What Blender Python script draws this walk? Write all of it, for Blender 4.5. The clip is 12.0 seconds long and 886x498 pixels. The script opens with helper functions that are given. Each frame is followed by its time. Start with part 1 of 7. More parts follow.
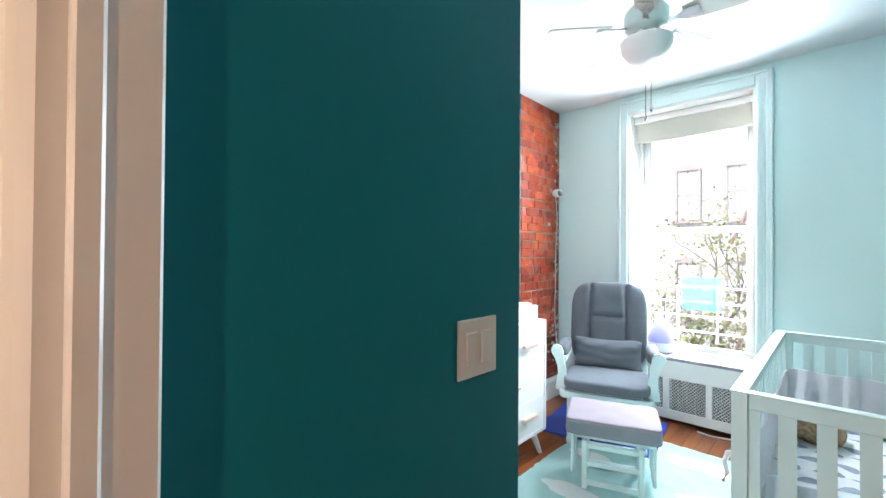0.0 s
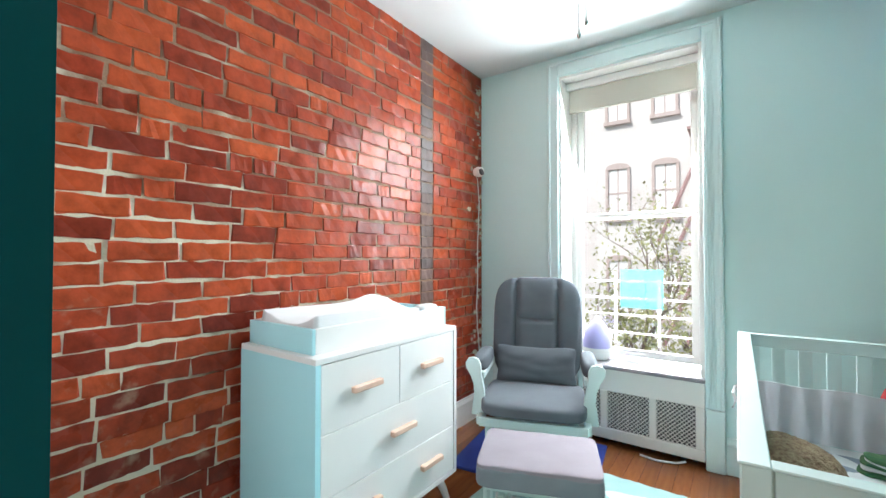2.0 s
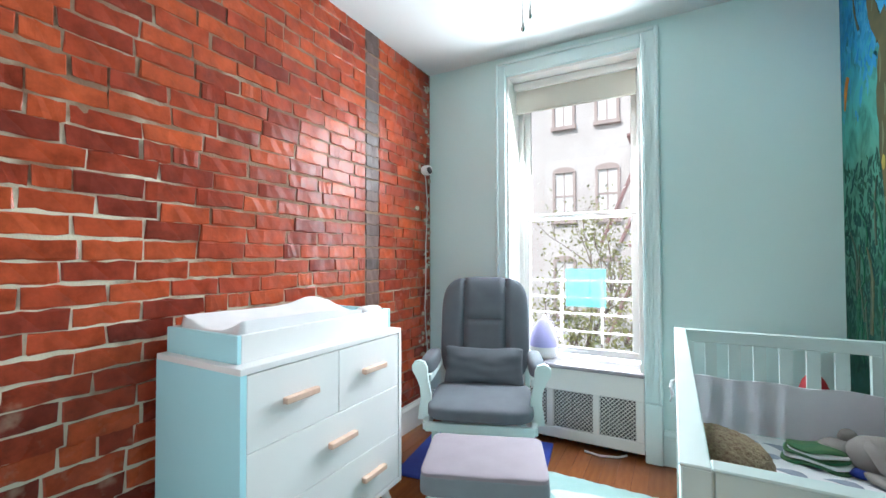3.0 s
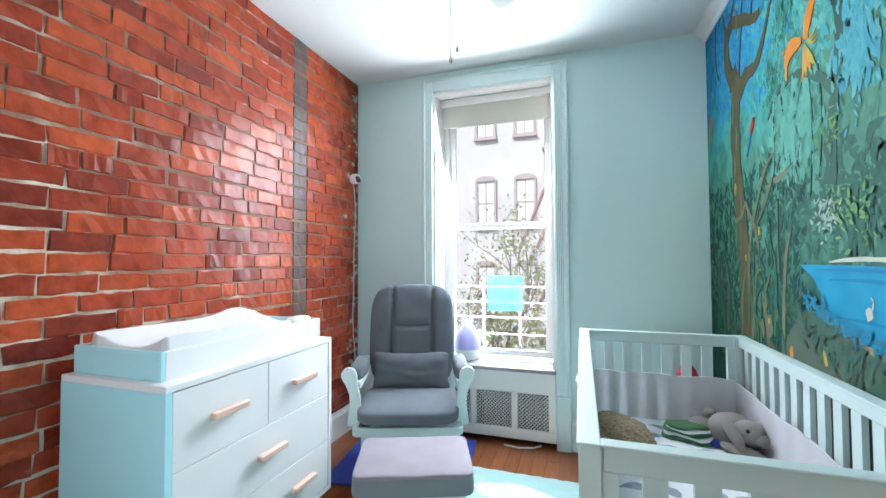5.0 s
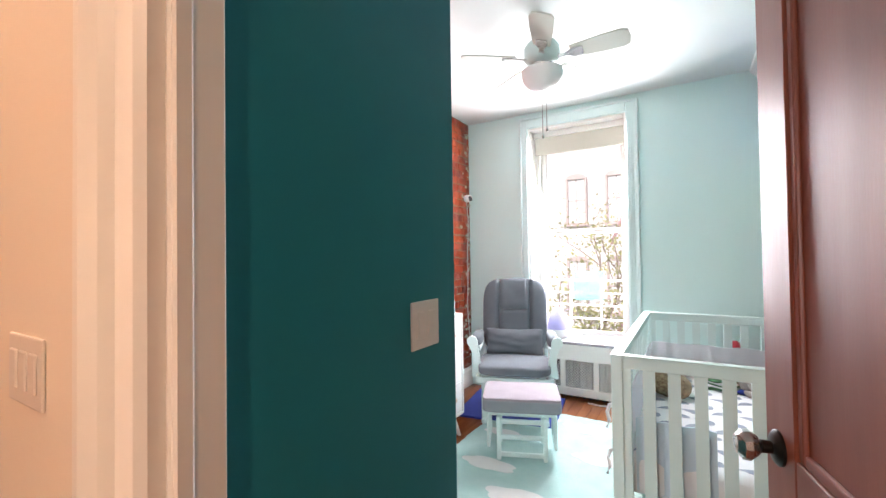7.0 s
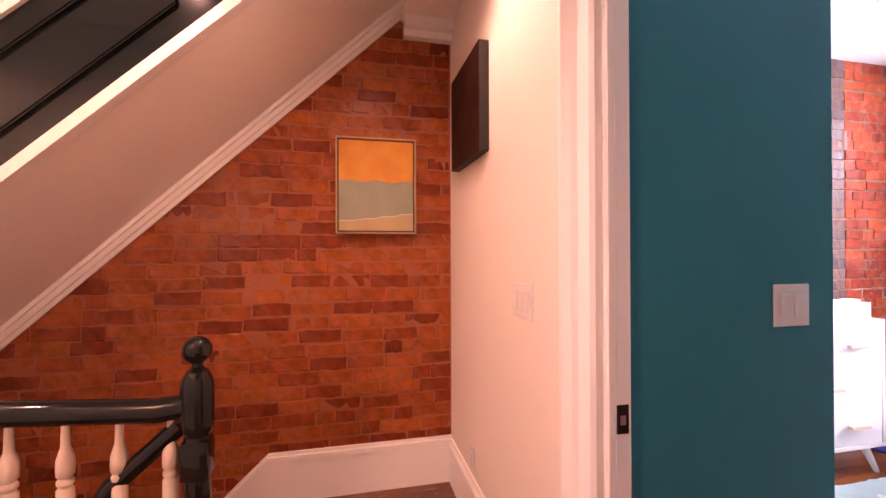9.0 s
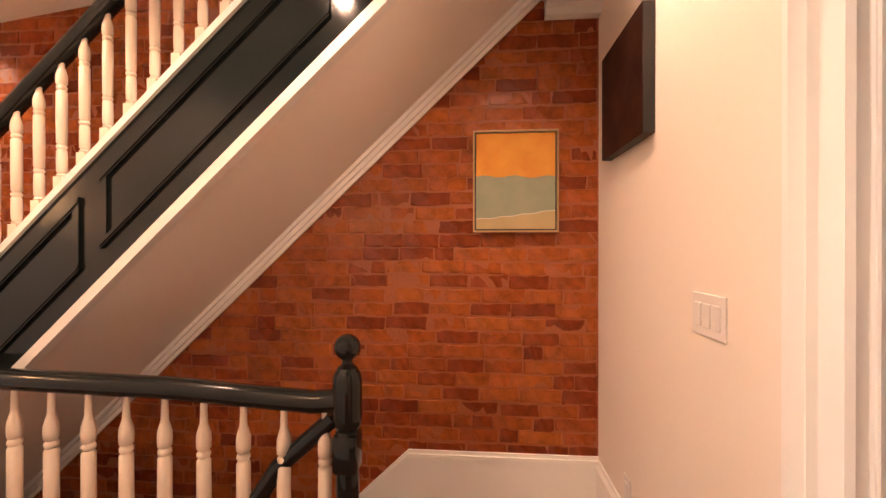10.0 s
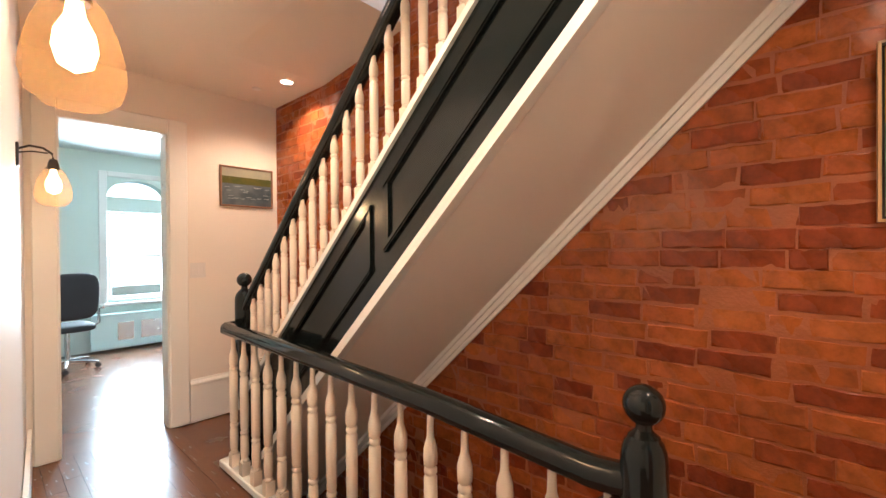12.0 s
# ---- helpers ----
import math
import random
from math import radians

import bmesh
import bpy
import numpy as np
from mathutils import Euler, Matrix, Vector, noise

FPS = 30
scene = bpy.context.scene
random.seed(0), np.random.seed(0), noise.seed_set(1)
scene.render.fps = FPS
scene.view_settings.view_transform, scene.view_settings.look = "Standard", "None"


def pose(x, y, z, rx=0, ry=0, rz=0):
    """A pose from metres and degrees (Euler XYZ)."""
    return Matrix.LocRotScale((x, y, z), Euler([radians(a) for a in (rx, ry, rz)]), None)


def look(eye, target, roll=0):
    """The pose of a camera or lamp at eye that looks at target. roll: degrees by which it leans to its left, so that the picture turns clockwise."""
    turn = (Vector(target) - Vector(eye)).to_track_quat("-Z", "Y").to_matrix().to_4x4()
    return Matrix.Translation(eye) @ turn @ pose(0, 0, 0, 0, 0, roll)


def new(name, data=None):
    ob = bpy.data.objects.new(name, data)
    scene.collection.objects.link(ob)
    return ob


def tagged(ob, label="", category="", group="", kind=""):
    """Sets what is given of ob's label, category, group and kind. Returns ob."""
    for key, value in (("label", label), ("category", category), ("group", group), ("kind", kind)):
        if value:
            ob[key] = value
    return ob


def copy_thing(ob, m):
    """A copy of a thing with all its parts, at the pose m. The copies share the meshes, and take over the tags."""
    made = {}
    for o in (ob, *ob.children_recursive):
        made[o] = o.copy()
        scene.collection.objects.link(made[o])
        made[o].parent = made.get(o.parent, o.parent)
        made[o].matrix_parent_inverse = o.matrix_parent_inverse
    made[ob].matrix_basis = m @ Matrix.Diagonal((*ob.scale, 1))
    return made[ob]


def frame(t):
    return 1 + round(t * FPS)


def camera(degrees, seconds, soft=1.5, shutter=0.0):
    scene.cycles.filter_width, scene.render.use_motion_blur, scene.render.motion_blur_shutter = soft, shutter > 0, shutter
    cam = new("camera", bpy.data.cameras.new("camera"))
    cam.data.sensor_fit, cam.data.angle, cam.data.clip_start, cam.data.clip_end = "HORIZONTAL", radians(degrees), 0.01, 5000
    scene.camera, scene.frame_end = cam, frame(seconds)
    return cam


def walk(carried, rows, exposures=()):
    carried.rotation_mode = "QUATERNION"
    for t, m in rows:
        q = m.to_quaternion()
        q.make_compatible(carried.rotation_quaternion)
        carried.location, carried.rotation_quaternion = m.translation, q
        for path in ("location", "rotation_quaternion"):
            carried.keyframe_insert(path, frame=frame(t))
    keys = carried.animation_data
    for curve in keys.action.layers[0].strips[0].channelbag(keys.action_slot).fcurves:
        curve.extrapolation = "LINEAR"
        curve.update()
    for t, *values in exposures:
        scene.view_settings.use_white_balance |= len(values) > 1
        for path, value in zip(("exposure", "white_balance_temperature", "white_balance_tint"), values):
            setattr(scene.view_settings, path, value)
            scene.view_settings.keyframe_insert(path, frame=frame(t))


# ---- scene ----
cam = camera(93.9, 12.0)
PATH = [
    (0, (0.459, 0.509, 1.354), (-0.915, 1.962, 1.372), 0.4),
    (0.5, (0.393, 0.773, 1.33), (-0.936, 2.268, 1.359), 0.1),
    (1, (0.32, 1.032, 1.302), (-0.955, 2.573, 1.334), 0.1),
    (1.5, (0.264, 1.184, 1.277), (-0.967, 2.76, 1.307), -0.0),
    (2, (0.216, 1.268, 1.262), (-0.944, 2.897, 1.296), -0.0),
    (2.5, (0.206, 1.322, 1.248), (-0.862, 3.012, 1.291), -0.0),
    (3, (0.207, 1.352, 1.25), (-0.76, 3.102, 1.292), -0.2),
    (3.5, (0.211, 1.366, 1.25), (-0.654, 3.169, 1.294), -0.2),
    (5.5, (0.246, 1.088, 1.292), (-0.368, 2.991, 1.352), -0.3),
    (6, (0.295, 0.802, 1.296), (-0.359, 2.691, 1.357), -0.3),
    (6.5, (0.365, 0.562, 1.309), (-0.396, 2.411, 1.371), -0.2),
    (6.7, (0.418, 0.452, 1.33), (-0.435, 2.26, 1.382), -0.5),
    (8.3, (0.823, -0.018, 1.335), (-0.942, 0.923, 1.338), -0.3),
    (8.5, (0.842, -0.019, 1.325), (-0.995, 0.77, 1.334), -0.2),
    (9, (0.841, -0.024, 1.317), (-1.11, 0.415, 1.327), -0.2),
    (9.5, (0.786, -0.047, 1.327), (-1.21, 0.08, 1.329), -0.1),
    (10, (0.703, -0.075, 1.332), (-1.29, -0.241, 1.327), -0.0),
    (10.5, (0.619, -0.071, 1.333), (-1.323, -0.549, 1.324), -0.1),
    (11, (0.53, -0.129, 1.337), (-1.322, -0.884, 1.323), -0.3),
    (11.5, (0.411, -0.186, 1.334), (-1.291, -1.236, 1.325), -0.3),
    (12, (0.303, -0.235, 1.35), (-1.185, -1.571, 1.34), -0.4),
]
# the picture brightens and warms on the way out to the hall
EXPOSE = [(0, 0.1, 6000, 12), (1.0, -0.08, 6250, 12), (2.0, -0.38, 6350, 10), (3.5, -0.52, 6050, 12), (5.5, -0.38, 5950, 12), (6.0, -0.16, 6250, 14), (6.7, 0.0, 6600, 16), (8.3, 0.24, 7400, 62), (9.0, 0.4, 6900, 60), (9.5, 0.44, 6500, 36), (10.5, 0.4, 6450, 16), (12, 0.42, 5400, 2)]
walk(cam, [(t, look(eye, target, roll)) for t, eye, target, roll in PATH], EXPOSE)

# ---------------------------------------------------------------- world and light
world = bpy.data.worlds.new("sky")
scene.world = world
world.use_nodes = True
wn = world.node_tree
sky = wn.nodes.new("ShaderNodeTexSky")
sky.sky_type, sky.sun_disc = "NISHITA", False
sky.sun_elevation, sky.sun_rotation = radians(40), radians(200)
wn.links.new(sky.outputs[0], wn.nodes["Background"].inputs[0])
wn.nodes["Background"].inputs[1].default_value = 0.15


def lamp(name, kind, m, energy, colour, **more):
    data = bpy.data.lights.new(name, kind)
    data.energy, data.color = energy, colour
    for key, value in more.items():
        if key == "size":
            data.size = value
        elif key == "size_y":
            data.shape, data.size_y = "RECTANGLE", value
        elif key == "radius":
            data.shadow_soft_size = value
        elif key == "angle":
            data.angle = radians(value)
        elif key == "spread":
            data.spread = radians(value)
        elif key == "spot":
            data.spot_size, data.spot_blend = radians(value), 0.6
    ob = new(name, data)
    ob.matrix_world = m
    return ob


lamp("sun", "SUN", look((0, 0, 30), (0.25, 0.75, 29.38)), 4.4, (1, 0.95, 0.88), angle=0.5)
lamp("window_light", "AREA", look((-0.38, 4.62, 1.6), (-0.38, 2.4, 0.5)), 220, (0.92, 0.97, 1.0), size=0.84, size_y=1.95, spread=175)
lamp("front_window_light", "AREA", look((-1.16, -7.5, 1.4), (-1.16, 0, 1.0)), 260, (0.9, 0.97, 1.0), size=0.68, size_y=1.3)
lamp("side_room_beam", "SPOT", look((1.15, -0.75, 2.585), (1.0, -0.65, 0)), 75, (1.0, 0.68, 0.45), spot=150, radius=0.05)
lamp("stairwell_skylight", "AREA", look((-1.1, -1.0, 5.5), (-1.1, -1.0, 0)), 68, (1, 0.97, 0.95), size=0.6, size_y=2.0)
WARM = (1.0, 0.56, 0.26)
lamp("wall_lamp_light", "POINT", Matrix.Translation((0.185, -1.10, 1.65)), 5.5, WARM, radius=0.05)
lamp("wall_lamp_light", "POINT", Matrix.Translation((0.06, -2.80, 1.62)), 9, WARM, radius=0.05)
for LX, LY, POWER in ((-0.52, 0.12, 40), (-0.25, -0.75, 50), (-0.25, -1.9, 50), (-1.25, -3.21, 50)):
    lamp("downlight_beam", "SPOT", look((LX, LY, 2.585), (LX - 0.01, LY, 0)), POWER, (1.0, 0.64, 0.40), spot=140, radius=0.04)

# ---------------------------------------------------------------- mesh helpers


def box(bm, x0, x1, y0, y1, z0, z1, bevel=0.0, segs=1, m=None):
    """One block in a bmesh, its edges rounded."""
    made = bmesh.ops.create_cube(bm, size=1.0, matrix=Matrix.Translation(((x0 + x1) / 2, (y0 + y1) / 2, (z0 + z1) / 2)) @ Matrix.Diagonal((abs(x1 - x0), abs(y1 - y0), abs(z1 - z0), 1)))
    verts = made["verts"]
    if bevel:
        edges = list({e for v in verts for e in v.link_edges})
        res = bmesh.ops.bevel(bm, geom=edges, offset=bevel, segments=segs, profile=0.5, affect="EDGES")
        verts = list({v for f in res["faces"] for v in f.verts} | {v for v in verts if v.is_valid})
    if m is not None:
        bmesh.ops.transform(bm, matrix=m, verts=verts)
    return verts


def prism(bm, poly, axis, lo, hi):
    """A polygon pushed along an axis: poly in the two other axes, in order."""
    def at(p, v):
        return {"x": (v, p[0], p[1]), "y": (p[0], v, p[1]), "z": (p[0], p[1], v)}[axis]
    a = [bm.verts.new(at(p, lo)) for p in poly]
    b = [bm.verts.new(at(p, hi)) for p in poly]
    n = len(poly)
    bm.faces.new(a)
    bm.faces.new(b[::-1])
    for i in range(n):
        bm.faces.new((a[i], b[i], b[(i + 1) % n], a[(i + 1) % n]))
    return a + b


def lathe(bm, profile, segs=16, m=None):
    """Turn (radius, height) round z."""
    rings = []
    for r, z in profile:
        rings.append([bm.verts.new((r * math.cos(2 * math.pi * i / segs), r * math.sin(2 * math.pi * i / segs), z)) for i in range(segs)])
    for a, b in zip(rings, rings[1:]):
        for i in range(segs):
            bm.faces.new((a[i], a[(i + 1) % segs], b[(i + 1) % segs], b[i]))
    if profile[0][0] > 1e-5:
        bm.faces.new(rings[0][::-1])
    if profile[-1][0] > 1e-5:
        bm.faces.new(rings[-1])
    verts = [v for r in rings for v in r]
    if m is not None:
        bmesh.ops.transform(bm, matrix=m, verts=verts)
    return verts


def tube(bm, points, radius, segs=8):
    """A round bar along points."""
    pts = [Vector(p) for p in points]
    rings = []
    for i, p in enumerate(pts):
        d = (pts[min(i + 1, len(pts) - 1)] - pts[max(i - 1, 0)]).normalized()
        u = d.cross(Vector((0, 0, 1)) if abs(d.z) < 0.95 else Vector((1, 0, 0))).normalized()
        w = d.cross(u)
        r = radius[i] if isinstance(radius, (list, tuple)) else radius
        rings.append([bm.verts.new(p + r * (math.cos(2 * math.pi * k / segs) * u + math.sin(2 * math.pi * k / segs) * w)) for k in range(segs)])
    for a, b in zip(rings, rings[1:]):
        for k in range(segs):
            bm.faces.new((a[k], a[(k + 1) % segs], b[(k + 1) % segs], b[k]))
    bm.faces.new(rings[0][::-1])
    bm.faces.new(rings[-1])


def cushion(bm, sx, sy, sz, n=10, power=5.0, m=None, puff=0.0):
    """A soft block: a superellipsoid of full size sx, sy, sz."""
    whole, bm = bm, bmesh.new()
    made = bmesh.ops.create_cube(bm, size=2.0)
    edges = list({e for v in made["verts"] for e in v.link_edges})
    bmesh.ops.subdivide_edges(bm, edges=edges, cuts=n, use_grid_fill=True)
    verts = list(bm.verts)
    for v in verts:
        c = v.co
        l = (abs(c.x) ** power + abs(c.y) ** power + abs(c.z) ** power) ** (1 / power)
        c = c / l
        bulge = 1 + puff * (1 - c.x * c.x) * (1 - c.y * c.y)
        v.co = Vector((c.x * sx / 2, c.y * sy / 2, c.z * sz / 2 * bulge))
    if m is not None:
        bmesh.ops.transform(bm, matrix=m, verts=verts)
    piece = bpy.data.meshes.new("piece")
    bm.to_mesh(piece)
    bm.free()
    n0 = len(whole.verts)
    whole.from_mesh(piece)
    bpy.data.meshes.remove(piece)
    return list(whole.verts)[n0:]


def mesh_of(bm, name, material, smooth=0):
    bmesh.ops.recalc_face_normals(bm, faces=bm.faces)
    data = bpy.data.meshes.new(name)
    if smooth:
        for f in bm.faces:
            f.smooth = True
        for e in bm.edges:
            if len(e.link_faces) == 2 and e.calc_face_angle(0) > radians(smooth):
                e.smooth = False
    bm.to_mesh(data)
    bm.free()
    data.materials.append(material)
    return data


def part(name, bm, material, parent=None, label="", smooth=0):
    ob = new(name, mesh_of(bm, name, material, smooth))
    if parent is not None:
        ob.parent = parent
    return tagged(ob, label=label)


def thing(name, label, category, m=None, group=""):
    ob = new(name)
    ob.empty_display_size = 0.1
    if m is not None:
        ob.matrix_world = m
    return tagged(ob, label=label, category=category, group=group)


def structure(name, bm, material, label, category, smooth=0):
    return tagged(part(name, bm, material, smooth=smooth), label=label, category=category, kind="structure")


def block(name, mat, *dims, bevel=0.0, parent=None, label="", segs=1, m=None, smooth=0):
    bm = bmesh.new()
    box(bm, *dims, bevel=bevel, segs=segs, m=m)
    return part(name, bm, mat, parent, label, smooth)

# ---------------------------------------------------------------- materials


def material(name, base, rough=0.6, metal=0.0, second=None, scale=6.0, fine=60.0, bump=0.15, spec=0.5, mix=0.5, vary=0.0, detail=5.0, coat=0.0, stretch=(1, 1, 1), bump_dist=0.002, per_island=False):
    """Base colour that wanders to a second one at two scales, with a fine relief."""
    mat = bpy.data.materials.new(name)
    mat.use_nodes = True
    t = mat.node_tree
    bsdf = t.nodes["Principled BSDF"]
    bsdf.inputs["Roughness"].default_value, bsdf.inputs["Metallic"].default_value = rough, metal
    bsdf.inputs["Specular IOR Level"].default_value = spec
    bsdf.inputs["Coat Weight"].default_value = coat
    bsdf.inputs["Coat Roughness"].default_value = 0.12
    second = second or tuple(c * 0.82 for c in base)
    co = t.nodes.new("ShaderNodeTexCoord")
    mp = t.nodes.new("ShaderNodeMapping")
    mp.inputs["Scale"].default_value = stretch
    t.links.new(co.outputs["Object"], mp.inputs[0])
    big = t.nodes.new("ShaderNodeTexNoise")
    big.inputs["Scale"].default_value, big.inputs["Detail"].default_value = scale, detail
    small = t.nodes.new("ShaderNodeTexNoise")
    small.inputs["Scale"].default_value, small.inputs["Detail"].default_value = fine, 4.0
    t.links.new(mp.outputs[0], big.inputs["Vector"])
    t.links.new(mp.outputs[0], small.inputs["Vector"])
    ramp = t.nodes.new("ShaderNodeMapRange")
    ramp.inputs["From Min"].default_value, ramp.inputs["From Max"].default_value = 0.3, 0.7
    ramp.inputs["To Max"].default_value = mix
    t.links.new(big.outputs[0], ramp.inputs["Value"])
    mixer = t.nodes.new("ShaderNodeMix")
    mixer.data_type = "RGBA"
    mixer.inputs["A"].default_value, mixer.inputs["B"].default_value = (*base, 1), (*second, 1)
    t.links.new(ramp.outputs[0], mixer.inputs["Factor"])
    out = mixer.outputs["Result"]
    if vary or per_island:
        src = t.nodes.new("ShaderNodeNewGeometry" if per_island else "ShaderNodeObjectInfo")
        hsv = t.nodes.new("ShaderNodeHueSaturation")
        rng = t.nodes.new("ShaderNodeMapRange")
        rng.inputs["To Min"].default_value, rng.inputs["To Max"].default_value = 1 - vary, 1 + vary
        t.links.new(src.outputs["Random Per Island" if per_island else "Random"], rng.inputs["Value"])
        t.links.new(rng.outputs[0], hsv.inputs["Value"])
        t.links.new(out, hsv.inputs["Color"])
        out = hsv.outputs[0]
    t.links.new(out, bsdf.inputs["Base Color"])
    rr = t.nodes.new("ShaderNodeMapRange")
    rr.inputs["To Min"].default_value, rr.inputs["To Max"].default_value = max(rough - 0.08, 0.02), min(rough + 0.1, 1)
    t.links.new(big.outputs[0], rr.inputs["Value"])
    t.links.new(rr.outputs[0], bsdf.inputs["Roughness"])
    if bump:
        b = t.nodes.new("ShaderNodeBump")
        b.inputs["Strength"].default_value, b.inputs["Distance"].default_value = bump, bump_dist
        t.links.new(small.outputs[0], b.inputs["Height"])
        t.links.new(b.outputs[0], bsdf.inputs["Normal"])
    return mat


def glass(name, tint=(1, 1, 1), rough=0.0, gloss=1.0):
    """A clear pane: mostly see-through, with a mirror's share of gloss."""
    mat = bpy.data.materials.new(name)
    mat.use_nodes = True
    t = mat.node_tree
    t.nodes.remove(t.nodes["Principled BSDF"])
    a, b, m, f = (t.nodes.new(n) for n in ("ShaderNodeBsdfTransparent", "ShaderNodeBsdfGlossy", "ShaderNodeMixShader", "ShaderNodeFresnel"))
    a.inputs[0].default_value = (*tint, 1)
    b.inputs["Roughness"].default_value = rough
    k = t.nodes.new("ShaderNodeMath")
    k.operation = "MULTIPLY"
    k.inputs[1].default_value = gloss
    t.links.new(f.outputs[0], k.inputs[0])
    t.links.new(k.outputs[0], m.inputs[0])
    t.links.new(a.outputs[0], m.inputs[1])
    t.links.new(b.outputs[0], m.inputs[2])
    t.links.new(m.outputs[0], t.nodes["Material Output"].inputs[0])
    return mat


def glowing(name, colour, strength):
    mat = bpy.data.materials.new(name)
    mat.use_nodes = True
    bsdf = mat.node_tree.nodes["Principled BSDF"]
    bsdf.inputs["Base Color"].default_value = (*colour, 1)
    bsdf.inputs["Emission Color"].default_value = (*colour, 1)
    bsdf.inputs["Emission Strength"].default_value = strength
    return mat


M_AQUA = material("pale_aqua_paint", (0.63, 0.82, 0.80), 0.55, second=(0.59, 0.79, 0.775), scale=1.2, fine=140, bump=0.08)
M_SAGE = material("pale_sage_paint", (0.66, 0.74, 0.68), 0.55, second=(0.62, 0.71, 0.65), scale=1.2, fine=140, bump=0.08)
M_TEAL = material("deep_teal_paint", (0.006, 0.18, 0.23), 0.55, second=(0.007, 0.165, 0.212), scale=1.0, fine=150, bump=0.08, spec=0.25)
M_CEIL = material("ceiling_paint", (0.74, 0.79, 0.78), 0.75, second=(0.71, 0.76, 0.75), scale=1.0, fine=90, bump=0.06)
M_CREAM = material("cream_wall_paint", (0.80, 0.74, 0.66), 0.55, second=(0.77, 0.70, 0.62), scale=1.3, fine=140, bump=0.1)
M_TRIM = material("white_gloss_trim", (0.82, 0.81, 0.77), 0.3, second=(0.78, 0.77, 0.73), scale=2.0, fine=40, bump=0.05)
M_AQUATRIM = material("aqua_gloss_trim", (0.68, 0.83, 0.82), 0.35, second=(0.64, 0.80, 0.79), scale=2.0, fine=40, bump=0.05)
M_MORTAR = material("grey_mortar", (0.25, 0.155, 0.095), 0.9, second=(0.11, 0.055, 0.035), scale=5, fine=90, bump=0.6, bump_dist=0.004)


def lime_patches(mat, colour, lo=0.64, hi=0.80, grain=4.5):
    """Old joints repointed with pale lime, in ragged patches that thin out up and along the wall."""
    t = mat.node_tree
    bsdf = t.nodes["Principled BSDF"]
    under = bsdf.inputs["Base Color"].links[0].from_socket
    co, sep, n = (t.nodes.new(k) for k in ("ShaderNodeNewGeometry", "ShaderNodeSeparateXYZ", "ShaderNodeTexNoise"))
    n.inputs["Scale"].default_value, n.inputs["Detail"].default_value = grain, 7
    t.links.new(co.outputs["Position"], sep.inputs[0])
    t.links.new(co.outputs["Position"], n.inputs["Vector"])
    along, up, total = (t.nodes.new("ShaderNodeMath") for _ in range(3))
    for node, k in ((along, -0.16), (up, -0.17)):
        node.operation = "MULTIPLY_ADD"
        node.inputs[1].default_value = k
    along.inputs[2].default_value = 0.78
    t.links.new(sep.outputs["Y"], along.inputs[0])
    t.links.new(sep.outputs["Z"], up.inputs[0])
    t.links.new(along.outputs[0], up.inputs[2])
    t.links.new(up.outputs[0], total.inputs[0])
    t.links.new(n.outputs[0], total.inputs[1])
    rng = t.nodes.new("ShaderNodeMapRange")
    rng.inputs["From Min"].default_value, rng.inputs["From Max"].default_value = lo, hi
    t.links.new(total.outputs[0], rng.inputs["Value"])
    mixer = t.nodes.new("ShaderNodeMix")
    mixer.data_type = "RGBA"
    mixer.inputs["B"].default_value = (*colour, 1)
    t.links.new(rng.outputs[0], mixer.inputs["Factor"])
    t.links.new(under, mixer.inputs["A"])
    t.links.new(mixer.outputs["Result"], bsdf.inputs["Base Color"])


# lime tone is also raised to make up for missing light low down
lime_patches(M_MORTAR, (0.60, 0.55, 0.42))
M_LIME = material("pale_lime", (0.52, 0.46, 0.36), 0.9, second=(0.34, 0.27, 0.19), scale=14, fine=90, bump=0.5, bump_dist=0.004)
M_HALLMORTAR = material("red_brown_mortar", (0.31, 0.088, 0.023), 0.4, second=(0.22, 0.055, 0.015), scale=7, fine=90, bump=0.6, bump_dist=0.004)
M_BLACK = material("black_gloss_paint", (0.007, 0.010, 0.010), 0.11, second=(0.011, 0.015, 0.015), scale=3, fine=30, bump=0.02, spec=0.4)
M_WOODFLOOR = material("oiled_oak_floor", (0.23, 0.075, 0.022), 0.2, second=(0.13, 0.038, 0.011), scale=3, fine=30, bump=0.05, vary=0.12, stretch=(1.4, 1.6, 1))
M_HALLFLOOR = material("dark_oak_floor", (0.16, 0.065, 0.03), 0.24, second=(0.09, 0.035, 0.016), scale=3, fine=30, bump=0.05, vary=0.12, stretch=(1.4, 1.6, 1))
M_DOOR = material("mahogany_door", (0.25, 0.062, 0.032), 0.42, second=(0.16, 0.036, 0.018), scale=2.5, fine=30, bump=0.08, stretch=(6, 6, 1))
M_WHITE = material("white_lacquer", (0.84, 0.84, 0.83), 0.35, scale=2, fine=60, bump=0.03, mix=0.3)
# white lacquer with the cyan light that falls on it put into the colour
M_CYANLIT = material("white_lacquer_cyan_lit", (0.46, 0.80, 0.86), 0.35, second=(0.43, 0.77, 0.83), scale=2, fine=60, bump=0.03)
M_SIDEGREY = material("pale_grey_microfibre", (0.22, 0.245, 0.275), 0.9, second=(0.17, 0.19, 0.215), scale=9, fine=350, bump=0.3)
M_BLADE = material("cream_blade_paint", (0.58, 0.60, 0.54), 0.5, second=(0.54, 0.56, 0.50), scale=4, fine=60, bump=0.03)
M_CRIB = material("white_painted_wood", (0.60, 0.74, 0.72), 0.4, scale=3, fine=60, bump=0.05, mix=0.3)
